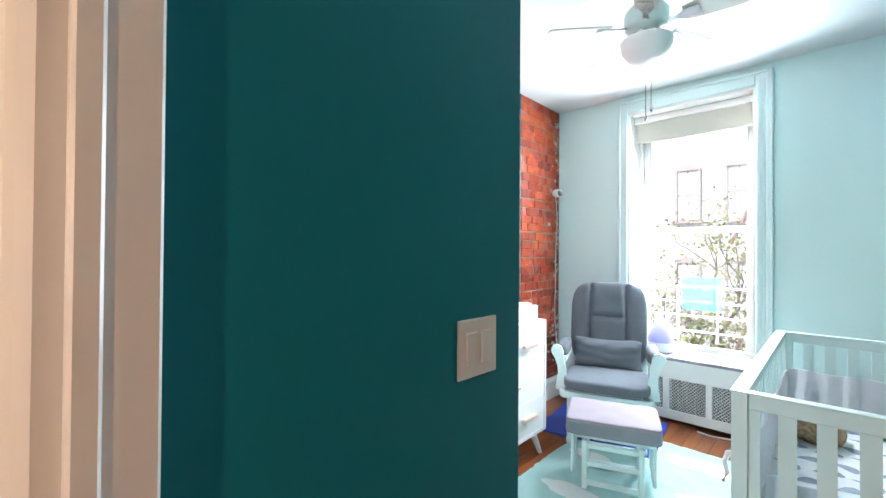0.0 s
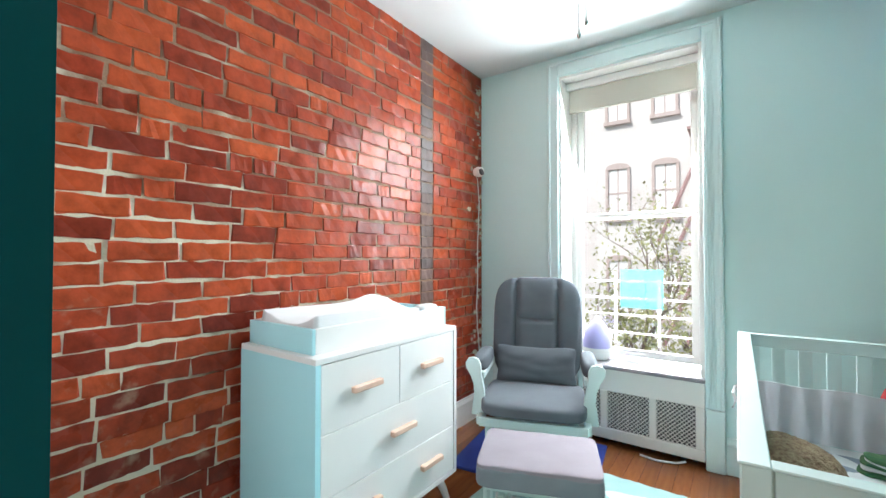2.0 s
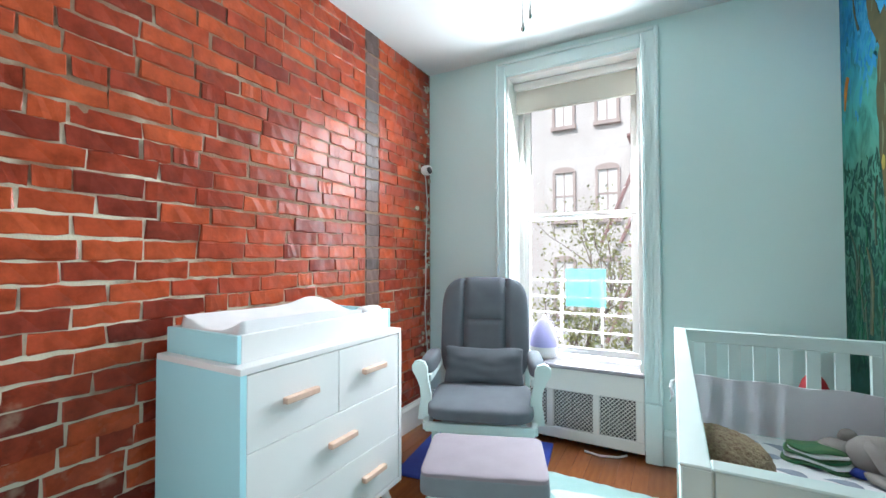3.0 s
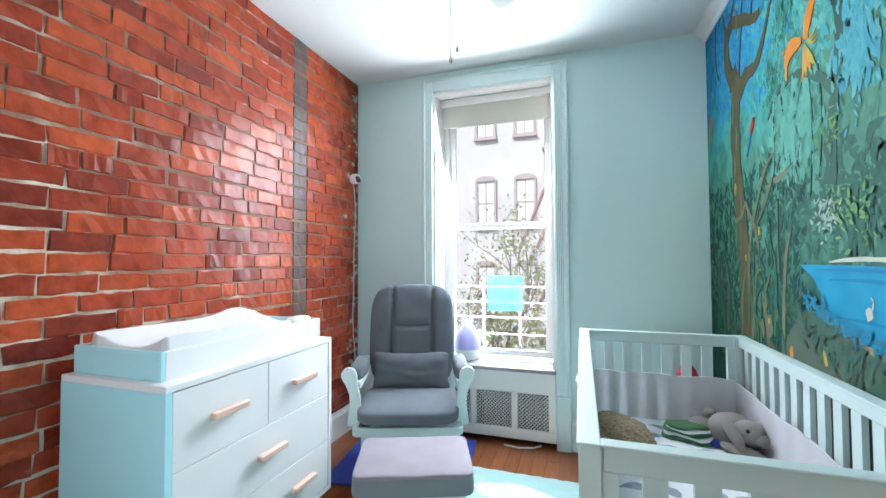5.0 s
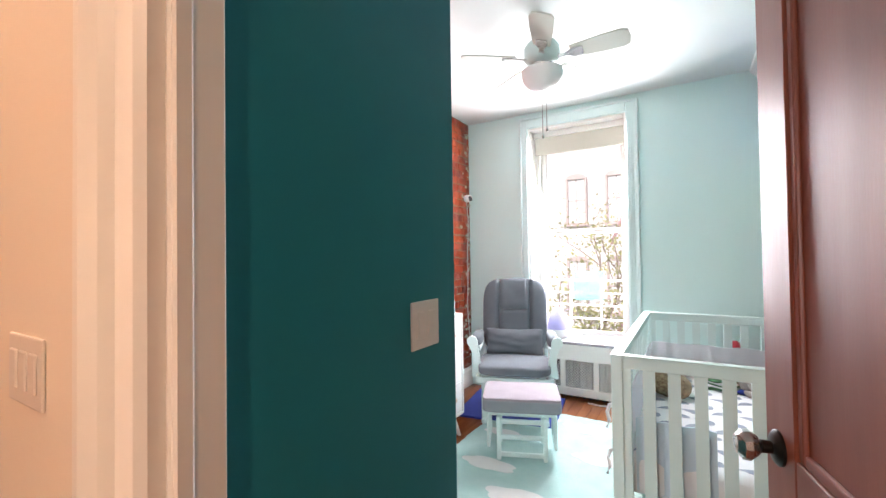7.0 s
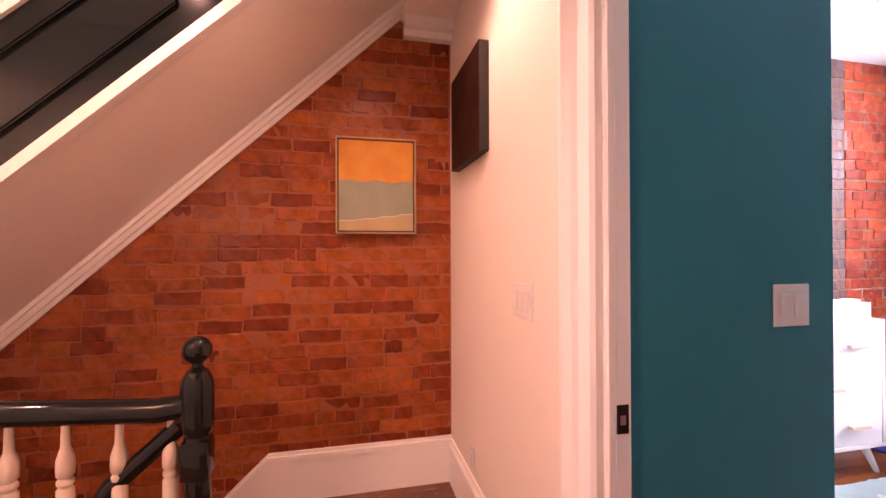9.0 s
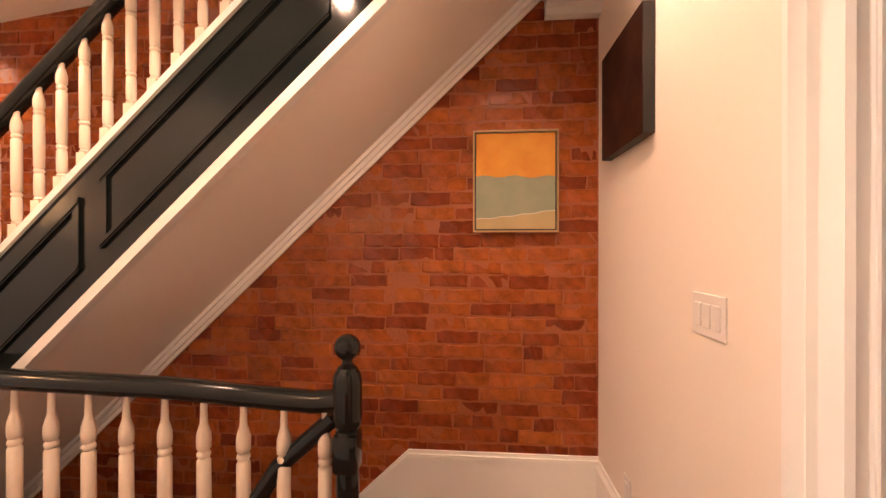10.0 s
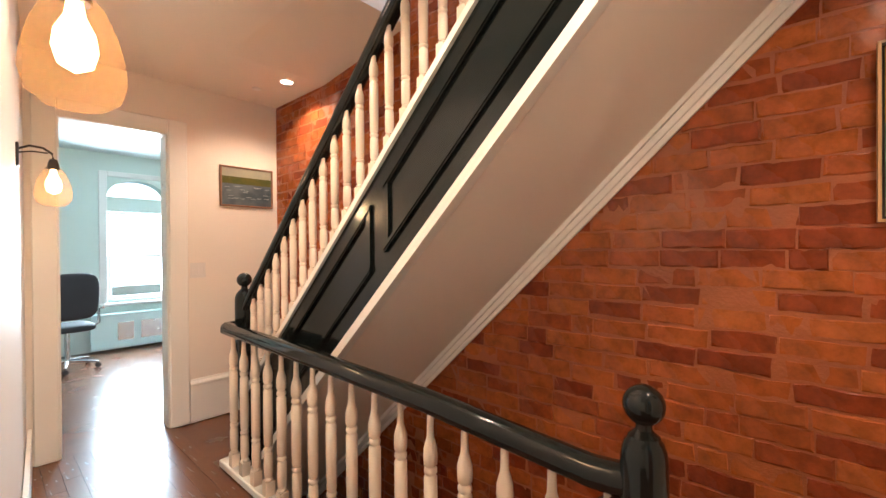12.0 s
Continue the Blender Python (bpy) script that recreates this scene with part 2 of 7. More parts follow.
M_GREY = material("grey_microfibre", (0.125, 0.145, 0.165), 0.9, second=(0.095, 0.11, 0.13), scale=9, fine=350, bump=0.3)
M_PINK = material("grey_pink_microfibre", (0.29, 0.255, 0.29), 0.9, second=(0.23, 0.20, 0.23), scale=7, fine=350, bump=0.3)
M_PLATE = material("white_plastic", (0.72, 0.70, 0.67), 0.35, scale=2, fine=50, bump=0.0, mix=0.2)
M_GLASS = glass("window_glass")

M_LILAC = material("lilac_plastic", (0.42, 0.40, 0.72), 0.3, scale=2, bump=0.0, mix=0.2)
M_CHROME = material("brushed_nickel", (0.62, 0.62, 0.60), 0.25, metal=1.0, scale=6, bump=0.0, mix=0.2)
M_IRON = material("dark_bronze_metal", (0.035, 0.028, 0.022), 0.35, metal=0.8, scale=6, bump=0.05)
M_PEACH = material("pale_maple", (0.72, 0.50, 0.38), 0.45, second=(0.62, 0.41, 0.30), scale=10, fine=60, bump=0.05, stretch=(1, 8, 1))
M_RAILWHITE = material("cream_baluster_paint", (0.78, 0.68, 0.56), 0.32, second=(0.72, 0.61, 0.49), scale=8, fine=40, bump=0.06)
M_MARBLE = material("grey_marble", (0.40, 0.38, 0.40), 0.25, second=(0.16, 0.15, 0.17), scale=14, fine=60, bump=0.03, mix=0.9, detail=9, stretch=(0.5, 3, 1))
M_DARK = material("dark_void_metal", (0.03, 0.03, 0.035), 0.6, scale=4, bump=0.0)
M_BLUEMAT = material("royal_blue_mat", (0.02, 0.045, 0.27), 0.95, second=(0.015, 0.03, 0.2), scale=10, fine=250, bump=0.5)
M_RUG = material("aqua_rug_pile", (0.31, 0.50, 0.48), 1.0, second=(0.39, 0.56, 0.54), scale=9, fine=260, bump=0.9, bump_dist=0.006, mix=0.8)
M_CLOUD = material("white_rug_pile", (0.66, 0.68, 0.66), 1.0, second=(0.57, 0.60, 0.60), scale=12, fine=260, bump=0.9, bump_dist=0.006)
M_BUMPER = material("pale_grey_mesh_fabric", (0.80, 0.79, 0.82), 0.95, second=(0.74, 0.73, 0.76), scale=14, fine=400, bump=0.4)
M_SHEET = material("white_cotton_sheet", (0.78, 0.79, 0.80), 0.9, scale=8, fine=200, bump=0.3, mix=0.3)
M_MOTIF = material("slate_blue_print", (0.22, 0.26, 0.33), 0.9, second=(0.38, 0.42, 0.48), scale=20, fine=200, bump=0.2, mix=0.8)
M_WOVEN = material("beige_crochet", (0.42, 0.33, 0.20), 0.95, second=(0.20, 0.11, 0.07), scale=75, fine=120, bump=1.0, mix=0.9, bump_dist=0.008)
M_GREENT = material("green_striped_terry", (0.02, 0.13, 0.06), 0.95, second=(0.10, 0.18, 0.07), scale=8, fine=200, bump=0.6, mix=0.9, stretch=(1, 12, 1))
M_PLUSH = material("grey_plush", (0.30, 0.27, 0.25), 1.0, second=(0.40, 0.37, 0.35), scale=12, fine=300, bump=0.9, bump_dist=0.006)
M_BLUECLOTH = material("light_blue_cotton", (0.55, 0.68, 0.76), 0.9, second=(0.50, 0.63, 0.72), scale=5, fine=150, bump=0.3)
M_CRIMSON = material("crimson_cloth", (0.42, 0.02, 0.03), 0.85, second=(0.30, 0.015, 0.02), scale=9, fine=150, bump=0.4)
M_BLIND = material("beige_blind_fabric", (0.50, 0.49, 0.42), 0.85, scale=3, fine=300, bump=0.2, mix=0.2)


def see_through(mat, share):
    """Lets part of the light through a thin cloth."""
    t = mat.node_tree
    bsdf, out = t.nodes["Principled BSDF"], t.nodes["Material Output"]
    tr, mx = t.nodes.new("ShaderNodeBsdfTranslucent"), t.nodes.new("ShaderNodeMixShader")
    tr.inputs[0].default_value = (0.8, 0.8, 0.82, 1)
    mx.inputs[0].default_value = share
    t.links.new(bsdf.outputs[0], mx.inputs[1])
    t.links.new(tr.outputs[0], mx.inputs[2])
    t.links.new(mx.outputs[0], out.inputs[0])


see_through(M_BUMPER, 0.4)


def film_of(mat, tint, clear):
    """A tinted translucent sheet that one sees through in part."""
    t = mat.node_tree
    out = t.nodes["Material Output"]
    tl, tp, mx = t.nodes.new("ShaderNodeBsdfTranslucent"), t.nodes.new("ShaderNodeBsdfTransparent"), t.nodes.new("ShaderNodeMixShader")
    tl.inputs[0].default_value = (*tint, 1)
    mx.inputs[0].default_value = clear
    t.links.new(tl.outputs[0], mx.inputs[1])
    t.links.new(tp.outputs[0], mx.inputs[2])
    t.links.new(mx.outputs[0], out.inputs[0])


M_TREAD = material("worn_dark_tread", (0.13, 0.055, 0.028), 0.3, second=(0.08, 0.03, 0.015), scale=4, fine=40, bump=0.1, stretch=(1, 6, 1))
M_BULB = glowing("warm_filament_bulb", (1.0, 0.62, 0.26), 14.0)
M_DOWNL = glowing("warm_downlight", (1.0, 0.80, 0.58), 14.0)
M_SEEDED = material("amber_seeded_glass", (0.9, 0.7, 0.45), 0.2, bump=0.0)
film_of(M_SEEDED, (0.16, 0.095, 0.045), 0.72)
M_CYAN = material("cyan_film", (0.35, 0.80, 0.85), 0.4, bump=0.0, mix=0.2)
film_of(M_CYAN, (0.03, 0.14, 0.16), 0.5)


def bricks_material(name, colours, rough, island):
    """Fired clay: each brick its own hue, with burnt patches, scratches and a sealed sheen."""
    mat = material(name, colours[0], rough, fine=55, scale=6, bump=0.22, bump_dist=0.003, spec=0.2)
    t = mat.node_tree
    bsdf = t.nodes["Principled BSDF"]
    src = t.nodes.new("ShaderNodeNewGeometry" if island else "ShaderNodeObjectInfo")
    ramp = t.nodes.new("ShaderNodeValToRGB")
    ramp.color_ramp.interpolation = "LINEAR"
    while len(ramp.color_ramp.elements) < len(colours):
        ramp.color_ramp.elements.new(0.5)
    for i, c in enumerate(colours):
        ramp.color_ramp.elements[i].position = i / (len(colours) - 1)
        ramp.color_ramp.elements[i].color = (*c, 1)
    t.links.new(src.outputs["Random Per Island" if island else "Random"], ramp.inputs[0])
    patch = t.nodes.new("ShaderNodeTexNoise")
    patch.inputs["Scale"].default_value, patch.inputs["Detail"].default_value, patch.inputs["Roughness"].default_value = 16, 8, 0.65
    co = t.nodes.new("ShaderNodeNewGeometry")
    t.links.new(co.outputs["Position"], patch.inputs["Vector"])
    rng = t.nodes.new("ShaderNodeMapRange")
    rng.inputs["From Min"].default_value, rng.inputs["From Max"].default_value = 0.35, 0.75
    rng.inputs["To Min"].default_value, rng.inputs["To Max"].default_value = 1.3, 0.55
    t.links.new(patch.outputs[0], rng.inputs["Value"])
    hsv = t.nodes.new("ShaderNodeHueSaturation")
    t.links.new(ramp.outputs[0], hsv.inputs["Color"])
    t.links.new(rng.outputs[0], hsv.inputs["Value"])
    t.links.new(hsv.outputs[0], bsdf.inputs["Base Color"])
    return mat


CLAY = [(0.15, 0.024, 0.015), (0.26, 0.038, 0.017), (0.33, 0.054, 0.020), (0.39, 0.072, 0.024), (0.30, 0.046, 0.019), (0.20, 0.031, 0.016), (0.35, 0.060, 0.021)]
M_BRICK = bricks_material("red_clay_brick", CLAY, 0.26, False)
M_BRICKS = bricks_material("red_clay_bricks", CLAY, 0.26, True)
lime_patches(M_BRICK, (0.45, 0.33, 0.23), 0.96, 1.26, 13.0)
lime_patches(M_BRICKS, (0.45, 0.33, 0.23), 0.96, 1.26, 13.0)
M_DARKBRICK = bricks_material("sooty_brick", [(0.06, 0.05, 0.048), (0.15, 0.09, 0.075), (0.09, 0.065, 0.06), (0.12, 0.10, 0.095)], 0.3, False)
HCLAY = [(0.31, 0.088, 0.022), (0.27, 0.070, 0.018), (0.33, 0.098, 0.024), (0.29, 0.078, 0.019), (0.24, 0.055, 0.015), (0.16, 0.030, 0.010), (0.20, 0.040, 0.012), (0.30, 0.082, 0.021), (0.22, 0.048, 0.014)]
M_HBRICK = bricks_material("orange_clay_brick", HCLAY, 0.25, False)
M_HBRICKS = bricks_material("orange_clay_bricks", HCLAY, 0.25, True)

# ---------------------------------------------------------------- the large structure
BX, WY, MX, CZ = -1.48, 4.2, 0.985, 2.715   # party wall, window wall, mural wall, nursery ceiling
HY, NY = 0.545, 0.61                         # hall face and nursery face of the wall between
FARY = -3.85                                 # far wall of the hall
TX, TY = -0.07, 1.32                         # closet's side and front
HC = 2.61                                    # hall ceiling
WEND = -0.555                                # where the lamp wall begins

bm = bmesh.new()
box(bm, BX - 0.3, 2.4, NY, WY + 0.3, -0.2, -0.012)
nursery_floor = structure("floor_nursery", bm, M_WOODFLOOR, "warm brown oak strip floor with a low shine", "floor")
bm = bmesh.new()
box(bm, -0.72, 2.4, FARY, NY, -0.2, -0.012)
box(bm, BX - 0.3, -0.72, -0.50, NY, -0.2, -0.012)
box(bm, BX - 0.3, -0.72, FARY, -2.98, -0.2, -0.012)
hall_floor = structure("floor_hall", bm, M_HALLFLOOR, "dark polished oak floor of the hall", "floor")
bm = bmesh.new()
box(bm, -3.2, 2.4, -7.6, FARY - 0.001, -0.2, -0.002)
structure("floor_front_room", bm, M_HALLFLOOR, "polished oak floor with window glare", "floor")
bm = bmesh.new()
box(bm, BX - 0.3, -0.6, -4.5, 0.7, -3.0, -2.9)
box(bm, -0.72, -0.62, -4.5, -0.5, -2.9, -0.2)
box(bm, BX - 0.3, -0.62, -4.5, -4.4, -2.9, -0.2)
structure("wall_lower_stairwell", bm, M_CREAM, "cream plaster of the lower stairwell", "wall")

bm = bmesh.new()
box(bm, BX - 0.32, BX - 0.0052, NY, WY + 0.3, -0.2, CZ + 0.2)
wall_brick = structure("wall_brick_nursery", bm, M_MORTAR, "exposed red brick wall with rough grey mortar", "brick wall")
bm = bmesh.new()
box(bm, BX - 0.32, BX - 0.0035, FARY - 0.14, HY, -3.0, 5.6)
hall_brick = structure("wall_brick_hall", bm, M_HALLMORTAR, "sealed orange red brick wall beside the stairs", "brick wall")

OX0, OX1, OZ0, OZ1 = -0.835, 0.05, 0.525, 2.565
bm = bmesh.new()
box(bm, BX - 0.3, OX0, WY, WY + 0.36, -0.2, CZ + 0.2)
box(bm, OX1, MX + 0.3, WY, WY + 0.36, -0.2, CZ + 0.2)
box(bm, OX0, OX1, WY, WY + 0.36, OZ1, CZ + 0.2)
box(bm, OX0, OX1, WY + 0.16, WY + 0.36, -0.2, OZ0)
structure("wall_window", bm, M_AQUA, "pale aqua painted plaster wall round the window", "wall")
bm = bmesh.new()
box(bm, MX, MX + 0.2, NY, WY, -0.2, CZ + 0.2)
structure("wall_mural", bm, M_AQUA, "plaster wall that carries a painted jungle mural", "wall")
bm = bmesh.new()
box(bm, BX - 0.004, TX, NY + 0.004, TY + 0.005, 0.0, CZ)
structure("wall_closet", bm, M_TEAL, "deep teal painted closet wall beside the door", "wall")
# unseen white panel, added to bounce window light onto brick and dresser
bm = bmesh.new()
box(bm, BX, TX - 0.03, TY + 0.004, TY + 0.009, 0.0, CZ - 0.001)
structure("wall_closet_bounce", bm, M_WHITE, "unseen white panel on the closet front, added to bounce window light", "wall")
bm = bmesh.new()
DX0, DX1, DZ = 0.0, 0.79, 2.1
box(bm, BX - 0.004, DX0 - 0.02, HY, NY, -0.2, 3.0)
box(bm, DX1 + 0.02, 2.4, HY, NY, -0.2, 3.0)
box(bm, DX0 - 0.02, DX1 + 0.02, HY, NY, DZ + 0.02, 3.0)
structure("wall_hall_end", bm, M_CREAM, "smooth cream painted wall at the end of the hall", "wall")
bm = bmesh.new()
box(bm, BX - 0.3, MX + 0.2, NY, WY + 0.3, CZ, CZ + 0.2)
structure("ceiling_nursery", bm, M_CEIL, "white painted nursery ceiling", "ceiling")

# hall ceiling: a recessed panel before the stair opening
bm = bmesh.new()
box(bm, -0.77, 2.4, FARY, HY, HC, HC + 0.3)
box(bm, BX, -0.77, 0.26, HY, HC, HC + 0.3)
box(bm, BX, -0.77, FARY, -3.05, HC, HC + 0.3)
prism(bm, [(-3.05, HC), (-2.12, HC + 0.12), (-2.12, HC + 0.3), (-3.05, HC + 0.3)], "x", BX, -0.77)
structure("ceiling_hall", bm, M_CREAM, "cream painted hall ceiling with a stair opening", "ceiling")
bm = bmesh.new()
box(bm, -0.77, -0.6, -2.32, 0.46, HC + 0.3, 5.6)
box(bm, BX, -0.77, 0.26, 0.46, HC + 0.3, 5.6)
box(bm, BX, -0.77, -2.32, -2.12, HC + 0.3, 5.6)
structure("wall_stairwell", bm, M_CREAM, "cream walls of the upper stairwell", "wall")
FX0, FX1, FZ = -0.635, -0.02, 2.2
bm = bmesh.new()
box(bm, BX, FX0, FARY - 0.14, FARY, -0.2, 3.0)
box(bm, FX1, 0.5, FARY - 0.14, FARY, -0.2, 3.0)
box(bm, FX0, FX1, FARY - 0.14, FARY, FZ, 3.0)
structure("wall_hall_far", bm, M_CREAM, "cream painted wall with the front room doorway", "wall")
bm = bmesh.new()
prism(bm, [(0.36, WEND), (0.50, WEND), (0.30, FARY), (0.13, FARY)], "z", -0.2, 3.0)
structure("wall_hall_lamps", bm, M_CREAM, "cream painted hall wall with two lamps", "wall")
bm = bmesh.new()
box(bm, 2.2, 2.4, -2.2, HY, -0.2, 3.0)
box(bm, 0.45, 2.4, -2.4, -2.2, -0.2, 3.0)
structure("wall_side_room", bm, M_CREAM, "plain cream walls of the side room", "wall")

# front room shell with its arched window
RY = -7.3
GX0, GX1 = -1.51, -0.82
bm = bmesh.new()
box(bm, -3.2, GX0, RY - 0.25, RY, -0.2, 2.9)
box(bm, GX1, 2.4, RY - 0.25, RY, -0.2, 2.9)
box(bm, GX0, GX1, RY - 0.25, RY, -0.2, 0.66)
box(bm, GX0, GX1, RY - 0.25, RY, 1.86, 2.06)
box(bm, GX0, GX1, RY - 0.25, RY, 2.32, 2.9)
for i in range(16):
    a0, a1 = math.pi * i / 16, math.pi * (i + 1) / 16
    c, r, h = (GX0 + GX1) / 2, (GX1 - GX0) / 2, 0.24
    prism(bm, [(c + r * math.cos(a0), 2.06 + h * math.sin(a0)), (c + r * math.cos(a1), 2.06 + h * math.sin(a1)), (c + r * math.cos(a1), 2.32), (c + r * math.cos(a0), 2.32)], "y", RY - 0.24, RY - 0.001)
structure("wall_front_window", bm, M_SAGE, "pale green plaster wall with an arched window", "wall")
bm = bmesh.new()
box(bm, -3.4, -3.2, RY, FARY - 0.14, -0.2, 2.9)
box(bm, 2.2, 2.4, RY, FARY - 0.14, -0.2, 2.9)
structure("wall_front_sides", bm, M_SAGE, "pale green plaster side walls", "wall")
bm = bmesh.new()
box(bm, -3.4, 2.4, RY - 0.25, FARY - 0.14, 2.64, 2.9)
structure("ceiling_front_room", bm, M_CEIL, "white ceiling of the front room", "ceiling")
# ---------------------------------------------------------------- trim of the nursery


def window_lower(name, x0, x1, z0, z1, y, parent, glassmat, sash=0.045, deep=0.035):
    """A sash: four members round one pane."""
    ob = thing(name, "", "") if parent is None else new(name)
    ob.parent = parent
    for n, d in (("rail", (x0, x1, y, y + deep, z0, z0 + sash)), ("rail", (x0, x1, y, y + deep, z1 - sash * 0.8, z1)), ("stile", (x0, x0 + sash, y, y + deep, z0 + sash, z1 - sash * 0.8)), ("stile", (x1 - sash, x1, y, y + deep, z0 + sash, z1 - sash * 0.8))):
        block(n, M_TRIM, *d, bevel=0.004, parent=ob)
    pane = block("pane", glassmat, x0 + sash - 0.004, x1 - sash + 0.004, y + deep / 2 - 0.002, y + deep / 2 + 0.002, z0 + sash - 0.004, z1 - sash * 0.8 + 0.004, parent=ob)
    pane.visible_shadow = False
    return ob


win = tagged(new("window_1"), "tall white sash window with a raised beige blind", "window", kind="structure")
block("casing", M_AQUATRIM, -0.902, OX0, WY - 0.022, WY, 0.36, 2.655, bevel=0.006, parent=win)
block("casing", M_AQUATRIM, OX1, 0.144, WY - 0.022, WY, 0.36, 2.655, bevel=0.006, parent=win)
block("head_casing", M_AQUATRIM, OX0, OX1, WY - 0.022, WY, OZ1, 2.655, bevel=0.006, parent=win)
for x in (0.066, 0.078, 0.09, 0.102):
    block("bead", M_AQUATRIM, x, x + 0.006, WY - 0.027, WY - 0.021, 0.37, 2.60, bevel=0.002, parent=win)
block("back_band", M_AQUATRIM, 0.128, 0.150, WY - 0.034, WY, 0.36, 2.668, bevel=0.005, parent=win)
block("back_band", M_AQUATRIM, -0.910, -0.892, WY - 0.034, WY, 0.36, 2.668, bevel=0.005, parent=win)
block("back_band", M_AQUATRIM, -0.892, 0.128, WY - 0.034, WY, 2.645, 2.668, bevel=0.005, parent=win)
block("plinth", M_AQUATRIM, OX1 + 0.002, 0.150, WY - 0.04, WY, 0.0, 0.36, bevel=0.006, parent=win)
block("plinth", M_AQUATRIM, -0.91, OX0 - 0.002, WY - 0.04, WY, 0.0, 0.36, bevel=0.006, parent=win)
block("jamb", M_TRIM, OX0 + 0.001, OX0 + 0.018, WY, WY + 0.30, OZ0, OZ1, parent=win)
block("jamb", M_TRIM, OX1 - 0.018, OX1 - 0.001, WY, WY + 0.30, OZ0, OZ1, parent=win)
block("head", M_TRIM, OX0 + 0.018, OX1 - 0.018, WY, WY + 0.30, OZ1 - 0.018, OZ1 - 0.001, parent=win)
block("frame", M_TRIM, OX0 + 0.018, OX0 + 0.052, WY + 0.225, WY + 0.31, OZ0 + 0.03, OZ1 - 0.018, bevel=0.004, parent=win)
block("frame", M_TRIM, OX1 - 0.042, OX1 - 0.018, WY + 0.225, WY + 0.31, OZ0 + 0.03, OZ1 - 0.018, bevel=0.004, parent=win)
lower = window_lower("lower_sash", -0.785, 0.012, 0.555, 1.575, WY + 0.235, win, M_GLASS)
upper = window_lower("upper_sash", -0.785, 0.012, 1.535, 2.545, WY + 0.274, win, M_GLASS)
block("sash_lift", M_TRIM, -0.44, -0.32, WY + 0.222, WY + 0.236, 0.572, 0.584, bevel=0.003, parent=lower)
film = block("sun_film", M_CYAN, -0.475, -0.20, WY + 0.243, WY + 0.245, 0.895, 1.165, parent=lower, label="translucent cyan film stuck on the pane")
film.visible_shadow = False
block("stool", M_MARBLE, OX0 + 0.02, OX1 + 0.002, WY - 0.035, WY + 0.235, 0.505, 0.532, bevel=0.006, parent=win, label="veined grey marble sill")

blind = thing("roller_blind", "beige roller blind rolled up under the window head", "blind")
block("cassette", M_TRIM, OX0 + 0.02, OX1 - 0.02, WY + 0.10, WY + 0.17, 2.49, 2.545, bevel=0.008, parent=blind, segs=2)
block("cloth", M_BLIND, OX0 + 0.035, OX1 - 0.035, WY + 0.125, WY + 0.130, 2.335, 2.49, parent=blind)
block("bottom_bar", M_BLIND, OX0 + 0.035, OX1 - 0.035, WY + 0.120, WY + 0.134, 2.32, 2.335, bevel=0.003, parent=blind)

guard = thing("window_guard", "white metal safety bars outside the lower window", "window guard")
for z in (0.70, 0.83, 0.95, 1.075):
    bm = bmesh.new()
    tube(bm, [(OX0 + 0.05, WY + 0.34, z), (OX1 - 0.04, WY + 0.34, z)], 0.007, 6)
    part("bar", bm, M_TRIM, guard)
for x in (-0.53, -0.24):
    bm = bmesh.new()
    box(bm, x - 0.008, x + 0.008, WY + 0.334, WY + 0.346, 0.62, 1.09)
    part("upright", bm, M_TRIM, guard)

# radiator cover under the sill
rad = thing("radiator_cover", "white panelled radiator cover with lattice grilles", "radiator cover")
RYF = WY - 0.012
bays = [(-0.80, -0.555), (-0.51, -0.255), (-0.213, 0.0)]
GZ0, GZ1 = 0.105, 0.357
block("top_rail", M_TRIM, OX0 + 0.002, OX1 - 0.002, RYF, RYF + 0.02, GZ1, 0.504, bevel=0.003, parent=rad)
block("bottom_rail", M_TRIM, OX0 + 0.002, OX1 - 0.002, RYF, RYF + 0.02, 0.035, GZ0, bevel=0.003, parent=rad)
edges = [OX0 + 0.002] + [v for b in bays for v in b] + [OX1 - 0.002]
for a, b in zip(edges[0::2], edges[1::2]):
    block("stile", M_TRIM, a, b, RYF, RYF + 0.02, GZ0, GZ1, bevel=0.003, parent=rad)
for a, b in bays:
    bm = bmesh.new()
    step, w = 0.0255, 0.0021
    for sgn in (1, -1):
        c = (a - GZ1 if sgn > 0 else a + GZ0) - 0.001
        end = (b - GZ0 if sgn > 0 else b + GZ1)
        while c < end:
            pts = []
            for z in (GZ0, GZ1):
                x = c + sgn * z
                if a <= x <= b:
                    pts.append((x, z))
            for x in (a, b):
                z = (x - c) / sgn
                if GZ0 < z < GZ1:
                    pts.append((x, z))
            if len(pts) >= 2:
                (xa, za), (xb, zb) = pts[0], pts[1]
                l = math.hypot(xb - xa, zb - za)
                if l > 0.008:
                    nx, nz = -(zb - za) / l * w, (xb - xa) / l * w
                    yo = RYF + 0.010 + 0.0015 * sgn
                    prism(bm, [(xa + nx, za + nz), (xb + nx, zb + nz), (xb - nx, zb - nz), (xa - nx, za - nz)], "y", yo - 0.0012, yo + 0.0012)
            c += step
    part("grille", bm, M_TRIM, rad, "pierced white metal lattice")
# dark sheet added behind the lattice, its colour giving the shade inside
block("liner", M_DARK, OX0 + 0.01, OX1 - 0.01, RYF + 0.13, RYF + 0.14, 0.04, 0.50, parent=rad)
radiator = thing("radiator", "old iron radiator behind the lattice", "radiator")
